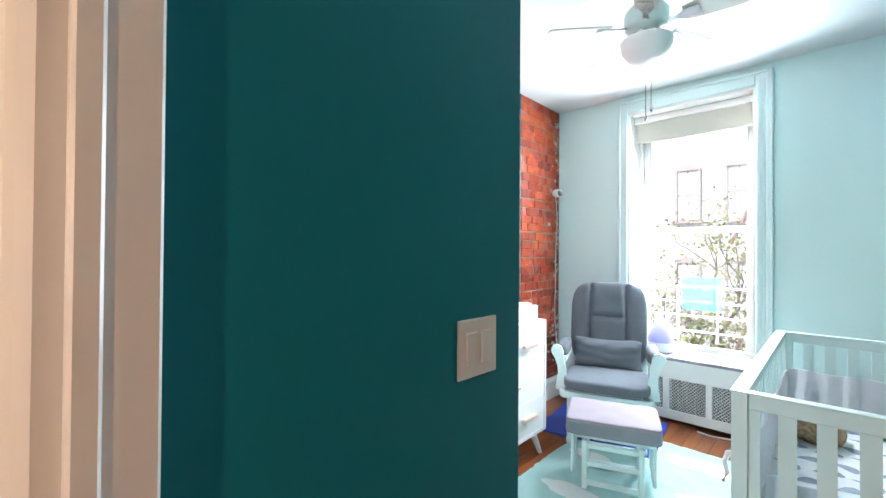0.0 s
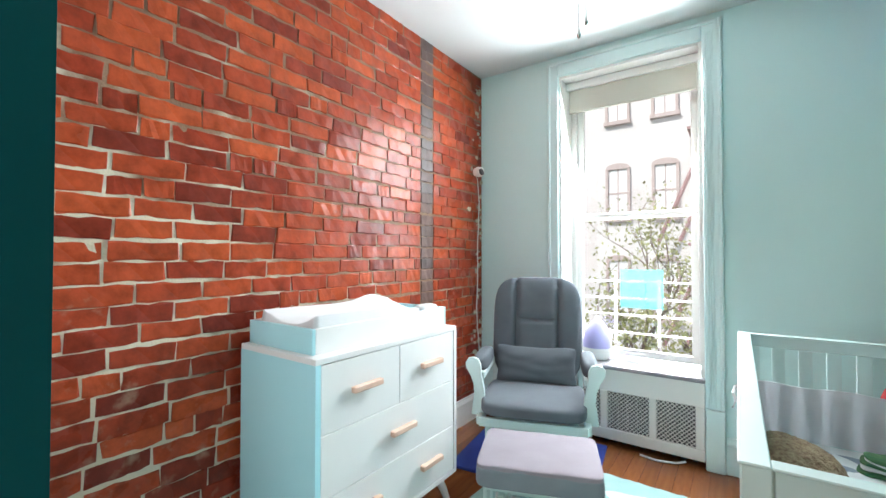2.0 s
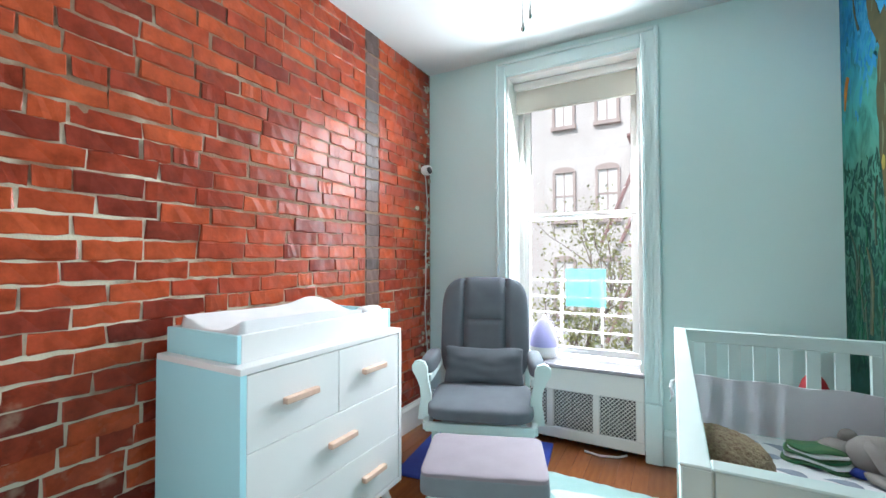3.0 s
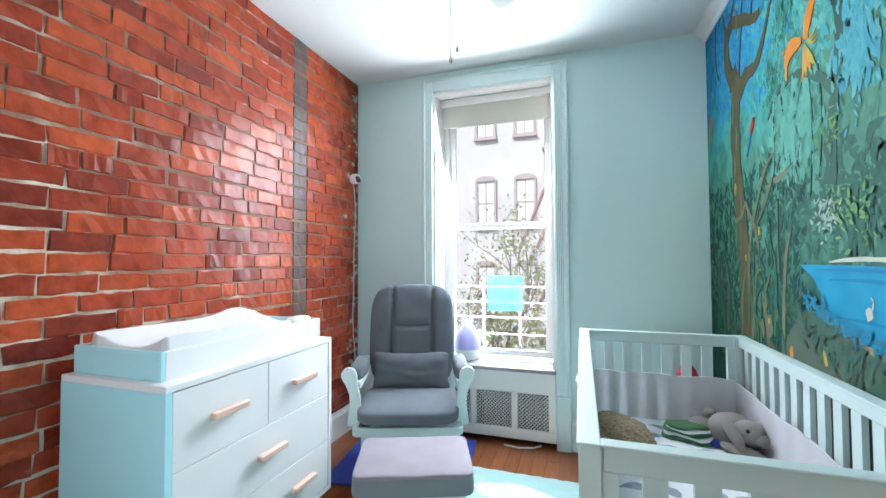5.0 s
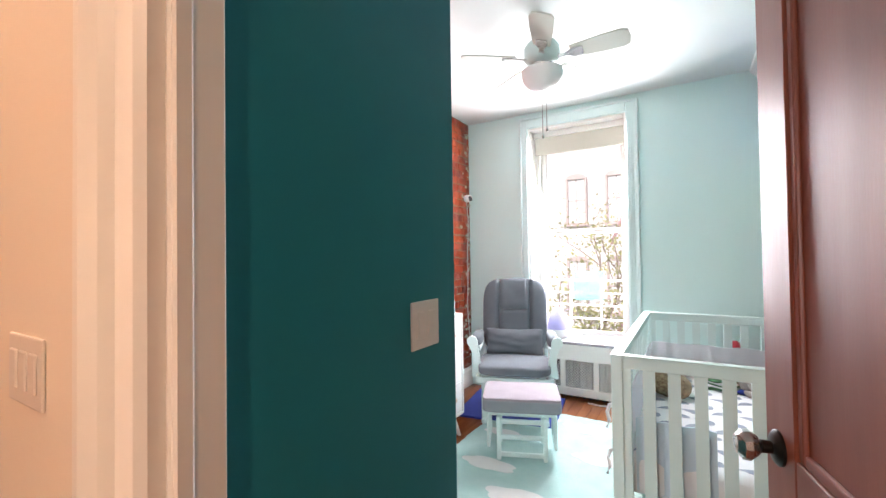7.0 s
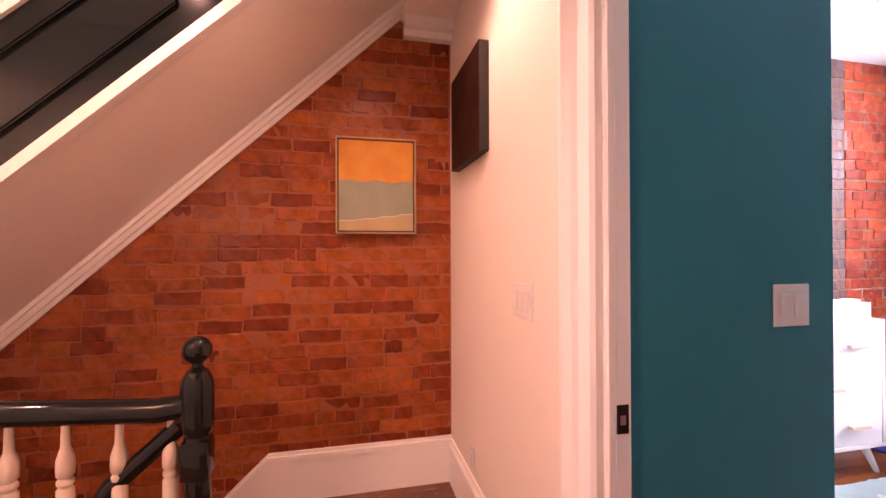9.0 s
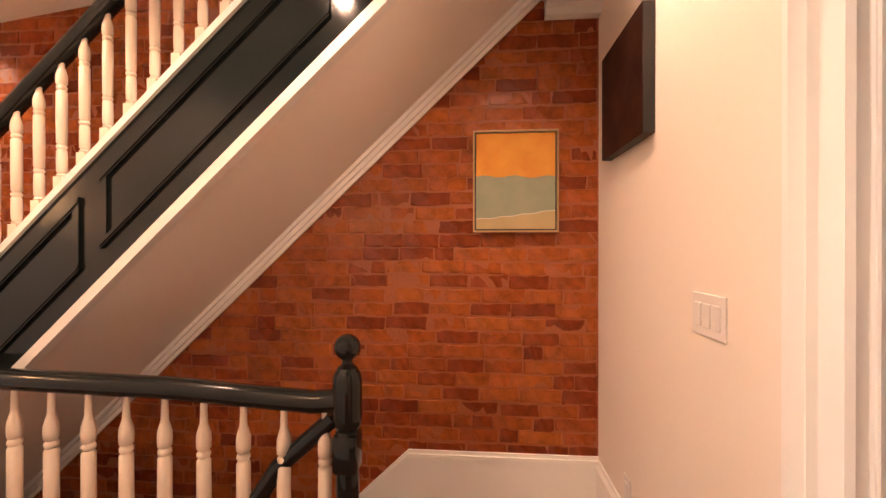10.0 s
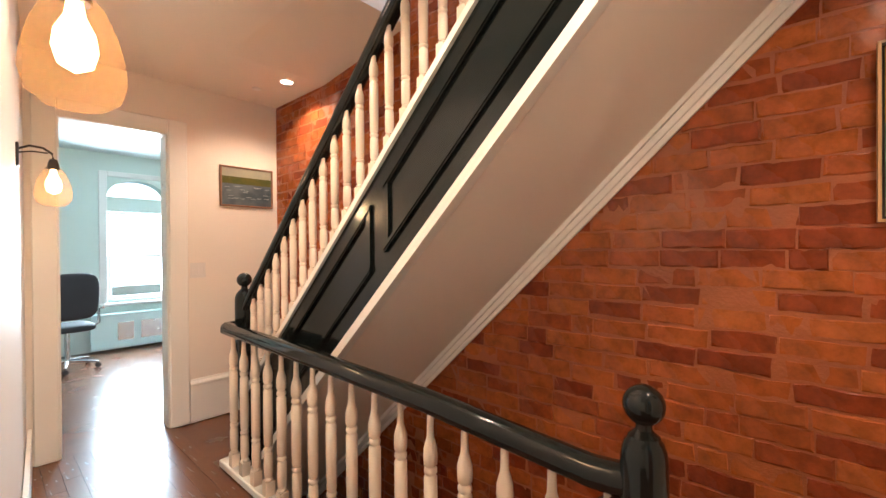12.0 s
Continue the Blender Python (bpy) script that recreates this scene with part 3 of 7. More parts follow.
for i in range(14):
    x = -0.78 + i * 0.058
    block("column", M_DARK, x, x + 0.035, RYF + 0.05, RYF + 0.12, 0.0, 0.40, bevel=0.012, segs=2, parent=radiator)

# skirtings and crown


def skirting(name, x0, x1, y0, y1, h, mat, axis, side, label="tall white skirting board with a moulded top"):
    """A skirting along an axis; side is the way its face looks."""
    prof = [(0, 0), (0.018, 0), (0.018, h - 0.05), (0.024, h - 0.045), (0.024, h - 0.03), (0.012, h - 0.012), (0.010, h), (0, h)]
    bm = bmesh.new()
    if axis == "y":
        prism(bm, [(x0 + side * d, z) for d, z in prof], "y", y0, y1)
    else:
        prism(bm, [(y0 + side * d, z) for d, z in prof], "x", x0, x1)
    return structure(name, bm, mat, label, "skirting")


skirting("baseboard_brick", BX, 0, TY, WY, 0.19, M_TRIM, "y", 1)
skirting("baseboard_window", 0.152, MX, WY, 0, 0.21, M_AQUATRIM, "x", -1, "aqua white skirting board on the window wall")
skirting("baseboard_corner", BX, -0.912, WY, 0, 0.21, M_AQUATRIM, "x", -1, "aqua white skirting board on the window wall")
bm = bmesh.new()
prism(bm, [(MX, CZ - 0.075), (MX - 0.012, CZ - 0.075), (MX - 0.02, CZ - 0.05), (MX - 0.055, CZ - 0.018), (MX - 0.06, CZ - 0.001), (MX, CZ - 0.001)], "y", NY, WY)
structure("trim_crown", bm, M_CEIL, "white crown moulding over the mural", "moulding")

# door frame, seen from hall and nursery
frame_1 = tagged(new("door_1"), "white moulded door frame with a worn strike plate", "door frame", kind="structure")


def casing_run(parent, x_in, sgn, y, z0, z1):
    """A moulded casing at one side of an opening, its face towards the hall."""
    prof = [(0.006, 0), (0.006, 0.012), (0.014, 0.018), (0.022, 0.014), (0.028, 0.012), (0.075, 0.014), (0.083, 0.022), (0.092, 0.014), (0.10, 0.016), (0.118, 0.026), (0.132, 0.026), (0.14, 0.012), (0.14, 0)]
    bm = bmesh.new()
    prism(bm, [(x_in - sgn * d, y - h * 1.75) for d, h in prof], "z", z0, z1)
    part("casing", bm, M_TRIM, parent)


casing_run(frame_1, DX0, 1, HY, 0.0, DZ + 0.14)
casing_run(frame_1, DX1, -1, HY, 0.0, DZ + 0.14)
block("head_casing", M_TRIM, DX0 + 0.004, DX1 - 0.004, HY - 0.02, HY, DZ + 0.002, DZ + 0.14, bevel=0.004, parent=frame_1)
block("jamb", M_TRIM, DX0 - 0.02, DX0, HY - 0.002, NY + 0.002, 0.0, DZ, bevel=0.003, parent=frame_1)
block("jamb", M_TRIM, DX1, DX1 + 0.02, HY - 0.002, NY + 0.002, 0.0, DZ, bevel=0.003, parent=frame_1)
block("jamb_head", M_TRIM, DX0 - 0.02, DX1 + 0.02, HY - 0.002, NY + 0.002, DZ, DZ + 0.02, parent=frame_1)
block("stop", M_TRIM, DX0, DX0 + 0.010, HY - 0.001, HY + 0.022, 0.0, DZ, bevel=0.003, parent=frame_1)
block("stop", M_TRIM, DX1 - 0.010, DX1, HY - 0.001, HY + 0.022, 0.0, DZ, bevel=0.003, parent=frame_1)
strike = block("strike_plate", M_IRON, DX0, DX0 + 0.0025, HY + 0.026, HY + 0.058, 0.895, 0.962, bevel=0.001, parent=frame_1, label="dark metal strike plate")
block("latch_hole", M_CHROME, DX0 + 0.002, DX0 + 0.0035, HY + 0.035, HY + 0.049, 0.916, 0.938, parent=strike)

# the open door
door = tagged(new("door_2"), "reddish mahogany panelled door standing open", "door", kind="structure")
HX, HYY, FXX, FYY = 0.815, 0.622, 0.668, 1.362
dl = math.hypot(FXX - HX, FYY - HYY)
DOORM = Matrix.Translation((HX, HYY, 0.008)) @ Matrix.Rotation(math.atan2(FYY - HYY, FXX - HX), 4, "Z")
door.matrix_world = DOORM
T = 0.038
ST = 0.125
for d in ((0, ST, 0, T, 0, 2.08), (dl - ST, dl, 0, T, 0, 2.08)):
    block("stile", M_DOOR, *d, bevel=0.003, parent=door)
for z0, z1 in ((0, 0.24), (0.80, 0.96), (1.98, 2.08)):
    block("rail", M_DOOR, ST, dl - ST, 0.001, T - 0.001, z0, z1, bevel=0.002, parent=door)
for z0, z1 in ((0.24, 0.80), (0.96, 1.98)):
    panel = block("panel", M_DOOR, ST, dl - ST, 0.012, T - 0.012, z0, z1, parent=door)
    for yy in (0.004, T - 0.016):
        for d in ((ST, ST + 0.022, z0, z1), (dl - ST - 0.022, dl - ST, z0, z1), (ST + 0.022, dl - ST - 0.022, z0, z0 + 0.022), (ST + 0.022, dl - ST - 0.022, z1 - 0.022, z1)):
            block("moulding", M_DOOR, d[0], d[1], yy, yy + 0.012, d[2], d[3], bevel=0.005, parent=panel, segs=2)
bm = bmesh.new()
knob_m = Matrix.Translation((dl - 0.06, T, 0.955)) @ Matrix.Rotation(radians(-90), 4, "X")
lathe(bm, [(0.033, 0), (0.033, 0.004), (0.026, 0.010), (0.012, 0.013), (0.012, 0.03)], 20, knob_m)
rose = part("rosette", bm, M_IRON, door, "dark bronze rosette", 40)
bm = bmesh.new()
lathe(bm, [(0.010, 0.03), (0.020, 0.036), (0.029, 0.048), (0.028, 0.060), (0.018, 0.070), (0.0001, 0.073)], 10, knob_m)
part("knob", bm, M_CHROME, rose, "faceted clear glass knob")

# switch plates


def switch_plate(name, label, m, width, gangs):
    """A plate in the xz plane that looks to -y."""
    ob = thing(name, label, "light switch", m)
    h = 0.117
    plate = block("plate", M_PLATE, -width / 2, width / 2, -0.006, 0, -h / 2, h / 2, bevel=0.003, segs=2, parent=ob)
    for i in range(gangs):
        x = (i - (gangs - 1) / 2) * 0.046
        block("rocker", M_PLATE, x - 0.0165, x + 0.0165, -0.010, -0.005, -0.033, 0.033, bevel=0.002, parent=plate)
    return ob


switch_plate("switch_plate", "white double rocker switch on the teal wall", Matrix.Translation((TX, 1.169, 1.164)) @ Matrix.Rotation(radians(90), 4, "Z"), 0.122, 2)
switch_plate("switch_plate", "white triple rocker switch on the cream wall", Matrix.Translation((-0.46, HY, 1.15)), 0.16, 3)
switch_plate("outlet_plate", "white outlet plate low on the cream wall", Matrix.Translation((-1.06, HY, 0.33)), 0.072, 1)
switch_plate("switch_plate", "cream switch plate on the far hall wall", Matrix.Translation((-0.83, FARY, 1.18)) @ Matrix.Rotation(radians(180), 4, "Z"), 0.11, 2)

# ---------------------------------------------------------------- mural
mat = material("jungle_mural_paint", (0.1, 0.3, 0.25), 0.6, spec=0.06, fine=160, bump=0.12)
t = mat.node_tree
bsdf = t.nodes["Principled BSDF"]
co = t.nodes.new("ShaderNodeNewGeometry")
sep = t.nodes.new("ShaderNodeSeparateXYZ")
t.links.new(co.outputs["Position"], sep.inputs[0])
wob = t.nodes.new("ShaderNodeTexNoise")
wob.inputs["Scale"].default_value, wob.inputs["Detail"].default_value = 2.6, 6
t.links.new(co.outputs["Position"], wob.inputs["Vector"])
add = t.nodes.new("ShaderNodeMath")
add.operation = "MULTIPLY_ADD"
add.inputs[1].default_value, add.inputs[2].default_value = 0.9, -0.45
t.links.new(wob.outputs[0], add.inputs[0])
hgt = t.nodes.new("ShaderNodeMath")
hgt.operation = "ADD"
t.links.new(add.outputs[0], hgt.inputs[0])
t.links.new(sep.outputs["Z"], hgt.inputs[1])
lean = t.nodes.new("ShaderNodeMath")
lean.operation = "MULTIPLY_ADD"
lean.inputs[1].default_value, lean.inputs[2].default_value = 0.18, -0.5
t.links.new(sep.outputs["Y"], lean.inputs[0])
both = t.nodes.new("ShaderNodeMath")
both.operation = "ADD"
t.links.new(hgt.outputs[0], both.inputs[0])
t.links.new(lean.outputs[0], both.inputs[1])
norm = t.nodes.new("ShaderNodeMapRange")
norm.inputs["From Min"].default_value, norm.inputs["From Max"].default_value = 0.6, 2.8
t.links.new(both.outputs[0], norm.inputs["Value"])
ramp = t.nodes.new("ShaderNodeValToRGB")
stops = [(0.0, (0.025, 0.08, 0.065)), (0.2, (0.022, 0.085, 0.07)), (0.38, (0.085, 0.25, 0.18)), (0.55, (0.09, 0.28, 0.205)), (0.72, (0.07, 0.34, 0.30)), (0.85, (0.03, 0.31, 0.46)), (1.0, (0.010, 0.18, 0.50))]
while len(ramp.color_ramp.elements) < len(stops):
    ramp.color_ramp.elements.new(0.5)
for el, (p, c) in zip(ramp.color_ramp.elements, stops):
    el.position, el.color = p, (*c, 1)
t.links.new(norm.outputs[0], ramp.inputs[0])
dab = t.nodes.new("ShaderNodeTexNoise")
dab.inputs["Scale"].default_value, dab.inputs["Detail"].default_value, dab.inputs["Distortion"].default_value = 8, 10, 1.0
mp = t.nodes.new("ShaderNodeMapping")
mp.inputs["Scale"].default_value = (1, 1.2, 0.9)
t.links.new(co.outputs["Position"], mp.inputs[0])
t.links.new(mp.outputs[0], dab.inputs["Vector"])
thr = t.nodes.new("ShaderNodeMapRange")
thr.inputs["From Min"].default_value, thr.inputs["From Max"].default_value, thr.inputs["To Max"].default_value = 0.44, 0.66, 0.6
t.links.new(dab.outputs[0], thr.inputs["Value"])
mixer = t.nodes.new("ShaderNodeMix")
mixer.data_type = "RGBA"
mixer.inputs["B"].default_value = (0.014, 0.075, 0.05, 1)
t.links.new(thr.outputs[0], mixer.inputs["Factor"])
t.links.new(ramp.outputs[0], mixer.inputs["A"])
thr2 = t.nodes.new("ShaderNodeMapRange")
thr2.inputs["From Min"].default_value, thr2.inputs["From Max"].default_value, thr2.inputs["To Min"].default_value, thr2.inputs["To Max"].default_value = 0.28, 0.42, 0.45, 0.0
t.links.new(dab.outputs[0], thr2.inputs["Value"])
mix2 = t.nodes.new("ShaderNodeMix")
mix2.data_type = "RGBA"
mix2.inputs["B"].default_value = (0.05, 0.30, 0.22, 1)
t.links.new(thr2.outputs[0], mix2.inputs["Factor"])
t.links.new(mixer.outputs["Result"], mix2.inputs["A"])
t.links.new(mix2.outputs["Result"], bsdf.inputs["Base Color"])
M_MURAL = mat


def paint(name, a, b, rough=0.6):
    return material(name, tuple(c * 0.8 for c in a), rough, second=tuple(c * 0.8 for c in b), spec=0.06, scale=9, fine=120, bump=0.0, mix=0.9, detail=8)


M_LAKE = paint("lake_blue_paint", (0.010, 0.27, 0.48), (0.025, 0.36, 0.56))
M_DEEP = paint("deep_lake_paint", (0.010, 0.22, 0.42), (0.012, 0.26, 0.46))
M_TRUNK = paint("bark_paint", (0.075, 0.085, 0.045), (0.15, 0.13, 0.06))
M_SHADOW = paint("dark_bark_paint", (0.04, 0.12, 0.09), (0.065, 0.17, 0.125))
M_ROOT = paint("pale_root_paint", (0.20, 0.22, 0.13), (0.12, 0.15, 0.09))
M_ORANGE = paint("orange_paint", (0.80, 0.33, 0.05), (0.62, 0.20, 0.03))
M_RED = paint("scarlet_paint", (0.60, 0.05, 0.03), (0.45, 0.03, 0.03))
M_AZURE = paint("azure_paint", (0.04, 0.30, 0.50), (0.03, 0.22, 0.40))
M_YELLOW = paint("ochre_paint", (0.62, 0.50, 0.09), (0.34, 0.28, 0.07))
M_LEAFP = paint("leaf_green_paint", (0.06, 0.24, 0.13), (0.03, 0.14, 0.09))
M_BANK = paint("shore_paint", (0.09, 0.15, 0.11), (0.14, 0.18, 0.13))
M_SAND = paint("sand_paint", (0.36, 0.33, 0.20), (0.22, 0.24, 0.17))
M_PALE = paint("pale_paint", (0.62, 0.66, 0.52), (0.45, 0.55, 0.48))

mural = thing("mural", "hand painted jungle mural with a lake, covering the wall", "mural")
part("painted_ground", (lambda b: (box(b, MX - 0.004, MX - 0.0005, NY + 0.02, WY - 0.006, 0.0, CZ - 0.076), b)[1])(bmesh.new()), M_MURAL, mural)
LAYER = [0]


def flat(name, pts, mat):
    LAYER[0] += 1
    bm = bmesh.new()
    x = MX - 0.0068 - 0.00002 * LAYER[0]
    prism(bm, pts, "x", x, MX - 0.003)
    return part(name, bm, mat, mural)


def stroke(name, pts, widths, mat, n=5):
    """A brush stroke: a band along a smooth line through points in the yz plane, its edges uneven."""
    line, wide = [], []
    for k in range(len(pts) - 1):
        p0, p1, p2, p3 = (Vector(pts[min(max(k + d, 0), len(pts) - 1)]) for d in (-1, 0, 1, 2))
        for i in range(n):
            f = i / n
            line.append(0.5 * (2 * p1 + (p2 - p0) * f + (2 * p0 - 5 * p1 + 4 * p2 - p3) * f * f + (3 * p1 - p0 - 3 * p2 + p3) * f ** 3))
            wide.append(widths[k] + (widths[k + 1] - widths[k]) * f)
    line.append(Vector(pts[-1]))
    wide.append(widths[-1])
    left, right = [], []
    for i, p in enumerate(line):
        d = line[min(i + 1, len(line) - 1)] - line[max(i - 1, 0)]
        l = d.length or 1
        nx, nz = -d.y / l, d.x / l
        a, b = (wide[i] * rng.uniform(0.82, 1.15) for _ in range(2))
        left.append((p.x + nx * a, p.y + nz * a))
        right.append((p.x - nx * b, p.y - nz * b))
    return flat(name, left + right[::-1], mat)


def blob(name, y, z, ry, rz, mat, rng, n=14):
    return flat(name, [(y + ry * math.cos(2 * math.pi * i / n) * rng.uniform(0.75, 1.1), z + rz * math.sin(2 * math.pi * i / n) * rng.uniform(0.75, 1.1)) for i in range(n)], mat)


rng = random.Random(7)


def dab_paint(name, colours):
    """Matt wall paint, each dab its own tone between the colours given."""
    mat = paint(name, colours[0], colours[-1], 0.7)
    t = mat.node_tree
    bsdf = t.nodes["Principled BSDF"]
    src, ramp, soft = t.nodes.new("ShaderNodeNewGeometry"), t.nodes.new("ShaderNodeValToRGB"), t.nodes.new("ShaderNodeMix")
    while len(ramp.color_ramp.elements) < len(colours):
        ramp.color_ramp.elements.new(0.5)
    for i, c in enumerate(colours):
        ramp.color_ramp.elements[i].position = i / (len(colours) - 1)
        ramp.color_ramp.elements[i].color = (*c, 1)
    under = bsdf.inputs["Base Color"].links[0].from_socket
    soft.data_type = "RGBA"
    soft.inputs["Factor"].default_value = 0.7
    t.links.new(src.outputs["Random Per Island"], ramp.inputs[0])
    t.links.new(under, soft.inputs["A"])
    t.links.new(ramp.outputs[0], soft.inputs["B"])
    t.links.new(soft.outputs["Result"], bsdf.inputs["Base Color"])
    return mat


def foliage(label, colours, n, place, size, tall, lift=0.0):
    """Small leaf-shaped brush marks, each of its own tone."""
    verts, faces = [], []
    for i in range(n):
        y, z = place()
        y, z = min(max(y, NY + 0.1), WY - 0.03), min(z, CZ - 0.10)
        a = rng.uniform(-0.9, 0.9) if tall else rng.uniform(0, 3.14)
        s = rng.uniform(0.4, 1.2) * size
        w = s * rng.uniform(0.22, 0.5)
        x = MX - 0.0042 - lift - 0.00002 * (i % 60)
        n0 = len(verts)
        for u, v in ((-1, 0), (-0.4, 0.8), (0.35, 0.9), (1, 0.1), (0.4, -0.8), (-0.45, -0.9)):
            du, dv = u * s, v * w * rng.uniform(0.7, 1.2)
            verts.append((x, min(y + du * math.sin(a) + dv * math.cos(a), WY - 0.008), min(z + du * math.cos(a) - dv * math.sin(a), CZ - 0.078)))
        faces.append(tuple(range(n0, n0 + 6)))
    me = bpy.data.meshes.new("foliage")
    me.from_pydata(verts, [], faces)
    me.materials.append(dab_paint(label, [tuple(v * 0.9 for v in c) for c in colours]))
    ob = new("foliage", me)
    ob.parent = mural
    tagged(ob, "small painted leaf marks of the mural", kind="stuff")


def spread(y0, y1, z0, z1):
    return lambda: (rng.gauss((y0 + y1) / 2, (y1 - y0) / 3.6), rng.gauss((z0 + z1) / 2, (z1 - z0) / 3.6))


# broad dabs first: sky, far turquoise light, grey-green woods, dark undergrowth
foliage("sky_dabs", [(0.02, 0.22, 0.55), (0.05, 0.34, 0.62), (0.10, 0.45, 0.68), (0.03, 0.26, 0.52)], 900, spread(3.25, 4.2, 2.1, 2.72), 0.038, True)
foliage("turquoise_dabs", [(0.08, 0.38, 0.34), (0.14, 0.50, 0.46), (0.10, 0.43, 0.44), (0.18, 0.52, 0.44), (0.06, 0.30, 0.26)], 1200, spread(2.45, 3.5, 1.85, 2.7), 0.032, True)
foliage("turquoise_dabs", [(0.08, 0.36, 0.34), (0.12, 0.44, 0.42), (0.06, 0.28, 0.26), (0.16, 0.48, 0.42)], 900, spread(0.9, 2.5, 2.0, 2.75), 0.035, True)
foliage("far_wood_dabs", [(0.085, 0.25, 0.18), (0.11, 0.31, 0.23), (0.08, 0.23, 0.16), (0.13, 0.33, 0.22)], 3000, spread(0.7, 3.0, 1.25, 2.15), 0.034, True)
foliage("under_wood_dabs", [(0.05, 0.15, 0.11), (0.065, 0.18, 0.13), (0.05, 0.14, 0.105)], 1000, spread(1.6, 3.3, 1.3, 1.62), 0.03, False, 0.0012)
foliage("dark_leaf_paint", [(0.018, 0.065, 0.055), (0.025, 0.10, 0.08), (0.035, 0.14, 0.105), (0.03, 0.12, 0.06), (0.02, 0.085, 0.085)], 1600, lambda: (rng.uniform(3.05, 4.18), 0.7 + 1.0 * rng.random() ** 1.3), 0.032, True, 0.0012)
flat("bank", [(3.3, 0.80), (3.2, 0.98), (3.1, 1.08), (2.9, 1.10), (2.62, 1.0), (2.2, 0.90), (1.2, 0.82), (1.2, 0.62), (3.3, 0.62)], M_BANK)
flat("lake", [(3.09, 1.262), (3.0, 1.22), (2.955, 1.174), (2.92, 1.11), (2.86, 1.06), (2.64, 1.025), (2.468, 0.985), (2.165, 0.955), (1.7, 0.94), (1.2, 0.94), (1.2, 1.0), (1.7, 1.015), (2.0, 1.045), (2.16, 1.066), (2.30, 1.095), (2.38, 1.135), (2.44, 1.19), (2.43, 1.24), (2.47, 1.258), (2.8, 1.262)], M_LAKE)
for y0, y1, z in ((2.98, 2.5, 1.245), (2.9, 2.5, 1.215), (2.86, 2.55, 1.10), (2.7, 2.4, 1.06), (2.5, 2.2, 1.04)):
    stroke("ripple", [(y0, z), ((y0 + y1) / 2, z + 0.004), (y1, z - 0.003)], [0.002, 0.006, 0.002], M_DEEP)
stroke("shore", [(2.9, 1.085), (2.64, 1.008), (2.468, 0.968), (2.165, 0.938), (1.7, 0.925)], [0.006, 0.012, 0.016, 0.016, 0.016], M_SAND)
stroke("shore", [(2.90, 1.272), (2.78, 1.280), (2.64, 1.279), (2.48, 1.268)], [0.002, 0.007, 0.006, 0.002], M_PALE)
# pale falls behind an arch of hanging branches, and a gap of sky
foliage("fall_paint", [(0.12, 0.38, 0.30), (0.17, 0.46, 0.38), (0.09, 0.32, 0.25)], 320, spread(2.95, 3.26, 1.60, 1.96), 0.035, True, 0.0022)
foliage("sky_gap_paint", [(0.06, 0.34, 0.44), (0.12, 0.44, 0.50), (0.16, 0.48, 0.48)], 260, spread(2.64, 2.82, 1.75, 2.12), 0.032, True, 0.0022)
stroke("trunk", [(2.88, 1.52), (2.85, 1.75), (2.81, 1.95), (2.80, 2.15), (2.76, 2.40)], [0.035, 0.026, 0.022, 0.020, 0.010], M_SHADOW)
stroke("branch", [(2.84, 1.80), (2.92, 1.88), (3.06, 1.955), (3.22, 1.95), (3.32, 1.87)], [0.020, 0.017, 0.014, 0.012, 0.004], M_SHADOW)
stroke("branch", [(2.81, 2.02), (2.86, 2.16), (2.96, 2.32)], [0.014, 0.010, 0.004], M_SHADOW)
stroke("trunk", [(2.54, 1.55), (2.55, 1.75), (2.52, 1.84), (2.42, 1.90), (2.30, 1.90), (1.9, 1.98), (1.4, 2.10)], [0.022, 0.020, 0.020, 0.022, 0.024, 0.022, 0.012], M_SHADOW)
stroke("branch", [(2.52, 1.84), (2.46, 2.02), (2.44, 2.25), (2.36, 2.48)], [0.018, 0.014, 0.010, 0.004], M_SHADOW)
for y in (3.28, 3.20, 3.10, 2.99, 2.93):
    stroke("vine", [(y, 1.93), (y - 0.015, 1.75), (y + 0.01, 1.52 + rng.uniform(-0.05, 0.05))], [0.003, 0.003, 0.0015], M_SHADOW)
# the great tree
stroke("trunk", [(3.58, 0.92), (3.64, 1.35), (3.69, 1.70), (3.71, 1.95), (3.68, 2.13), (3.73, 2.25)], [0.10, 0.075, 0.062, 0.058, 0.062, 0.05], M_TRUNK)
stroke("branch", [(3.72, 2.18), (3.80, 2.32), (3.81, 2.44), (3.73, 2.50), (3.60, 2.45), (3.45, 2.375), (3.38, 2.37)], [0.05, 0.042, 0.036, 0.034, 0.030, 0.024, 0.015], M_TRUNK)
stroke("branch", [(3.66, 2.10), (3.54, 2.16), (3.44, 2.15), (3.36, 2.22), (3.26, 2.36)], [0.045, 0.034, 0.026, 0.018, 0.008], M_TRUNK)
for pts, w in (([(3.75, 2.49), (3.70, 2.58), (3.62, 2.63)], 0.016), ([(3.79, 2.45), (3.84, 2.56), (3.86, 2.63)], 0.014), ([(3.60, 2.45), (3.56, 2.55), (3.48, 2.63)], 0.012), ([(3.48, 2.38), (3.44, 2.50), (3.36, 2.62)], 0.010), ([(3.64, 2.15), (3.62, 2.30), (3.58, 2.44)], 0.012), ([(3.95, 2.3), (4.0, 2.45), (3.98, 2.62)], 0.008)):
    stroke("branch", pts, [w, w * 0.7, w * 0.3], M_TRUNK)
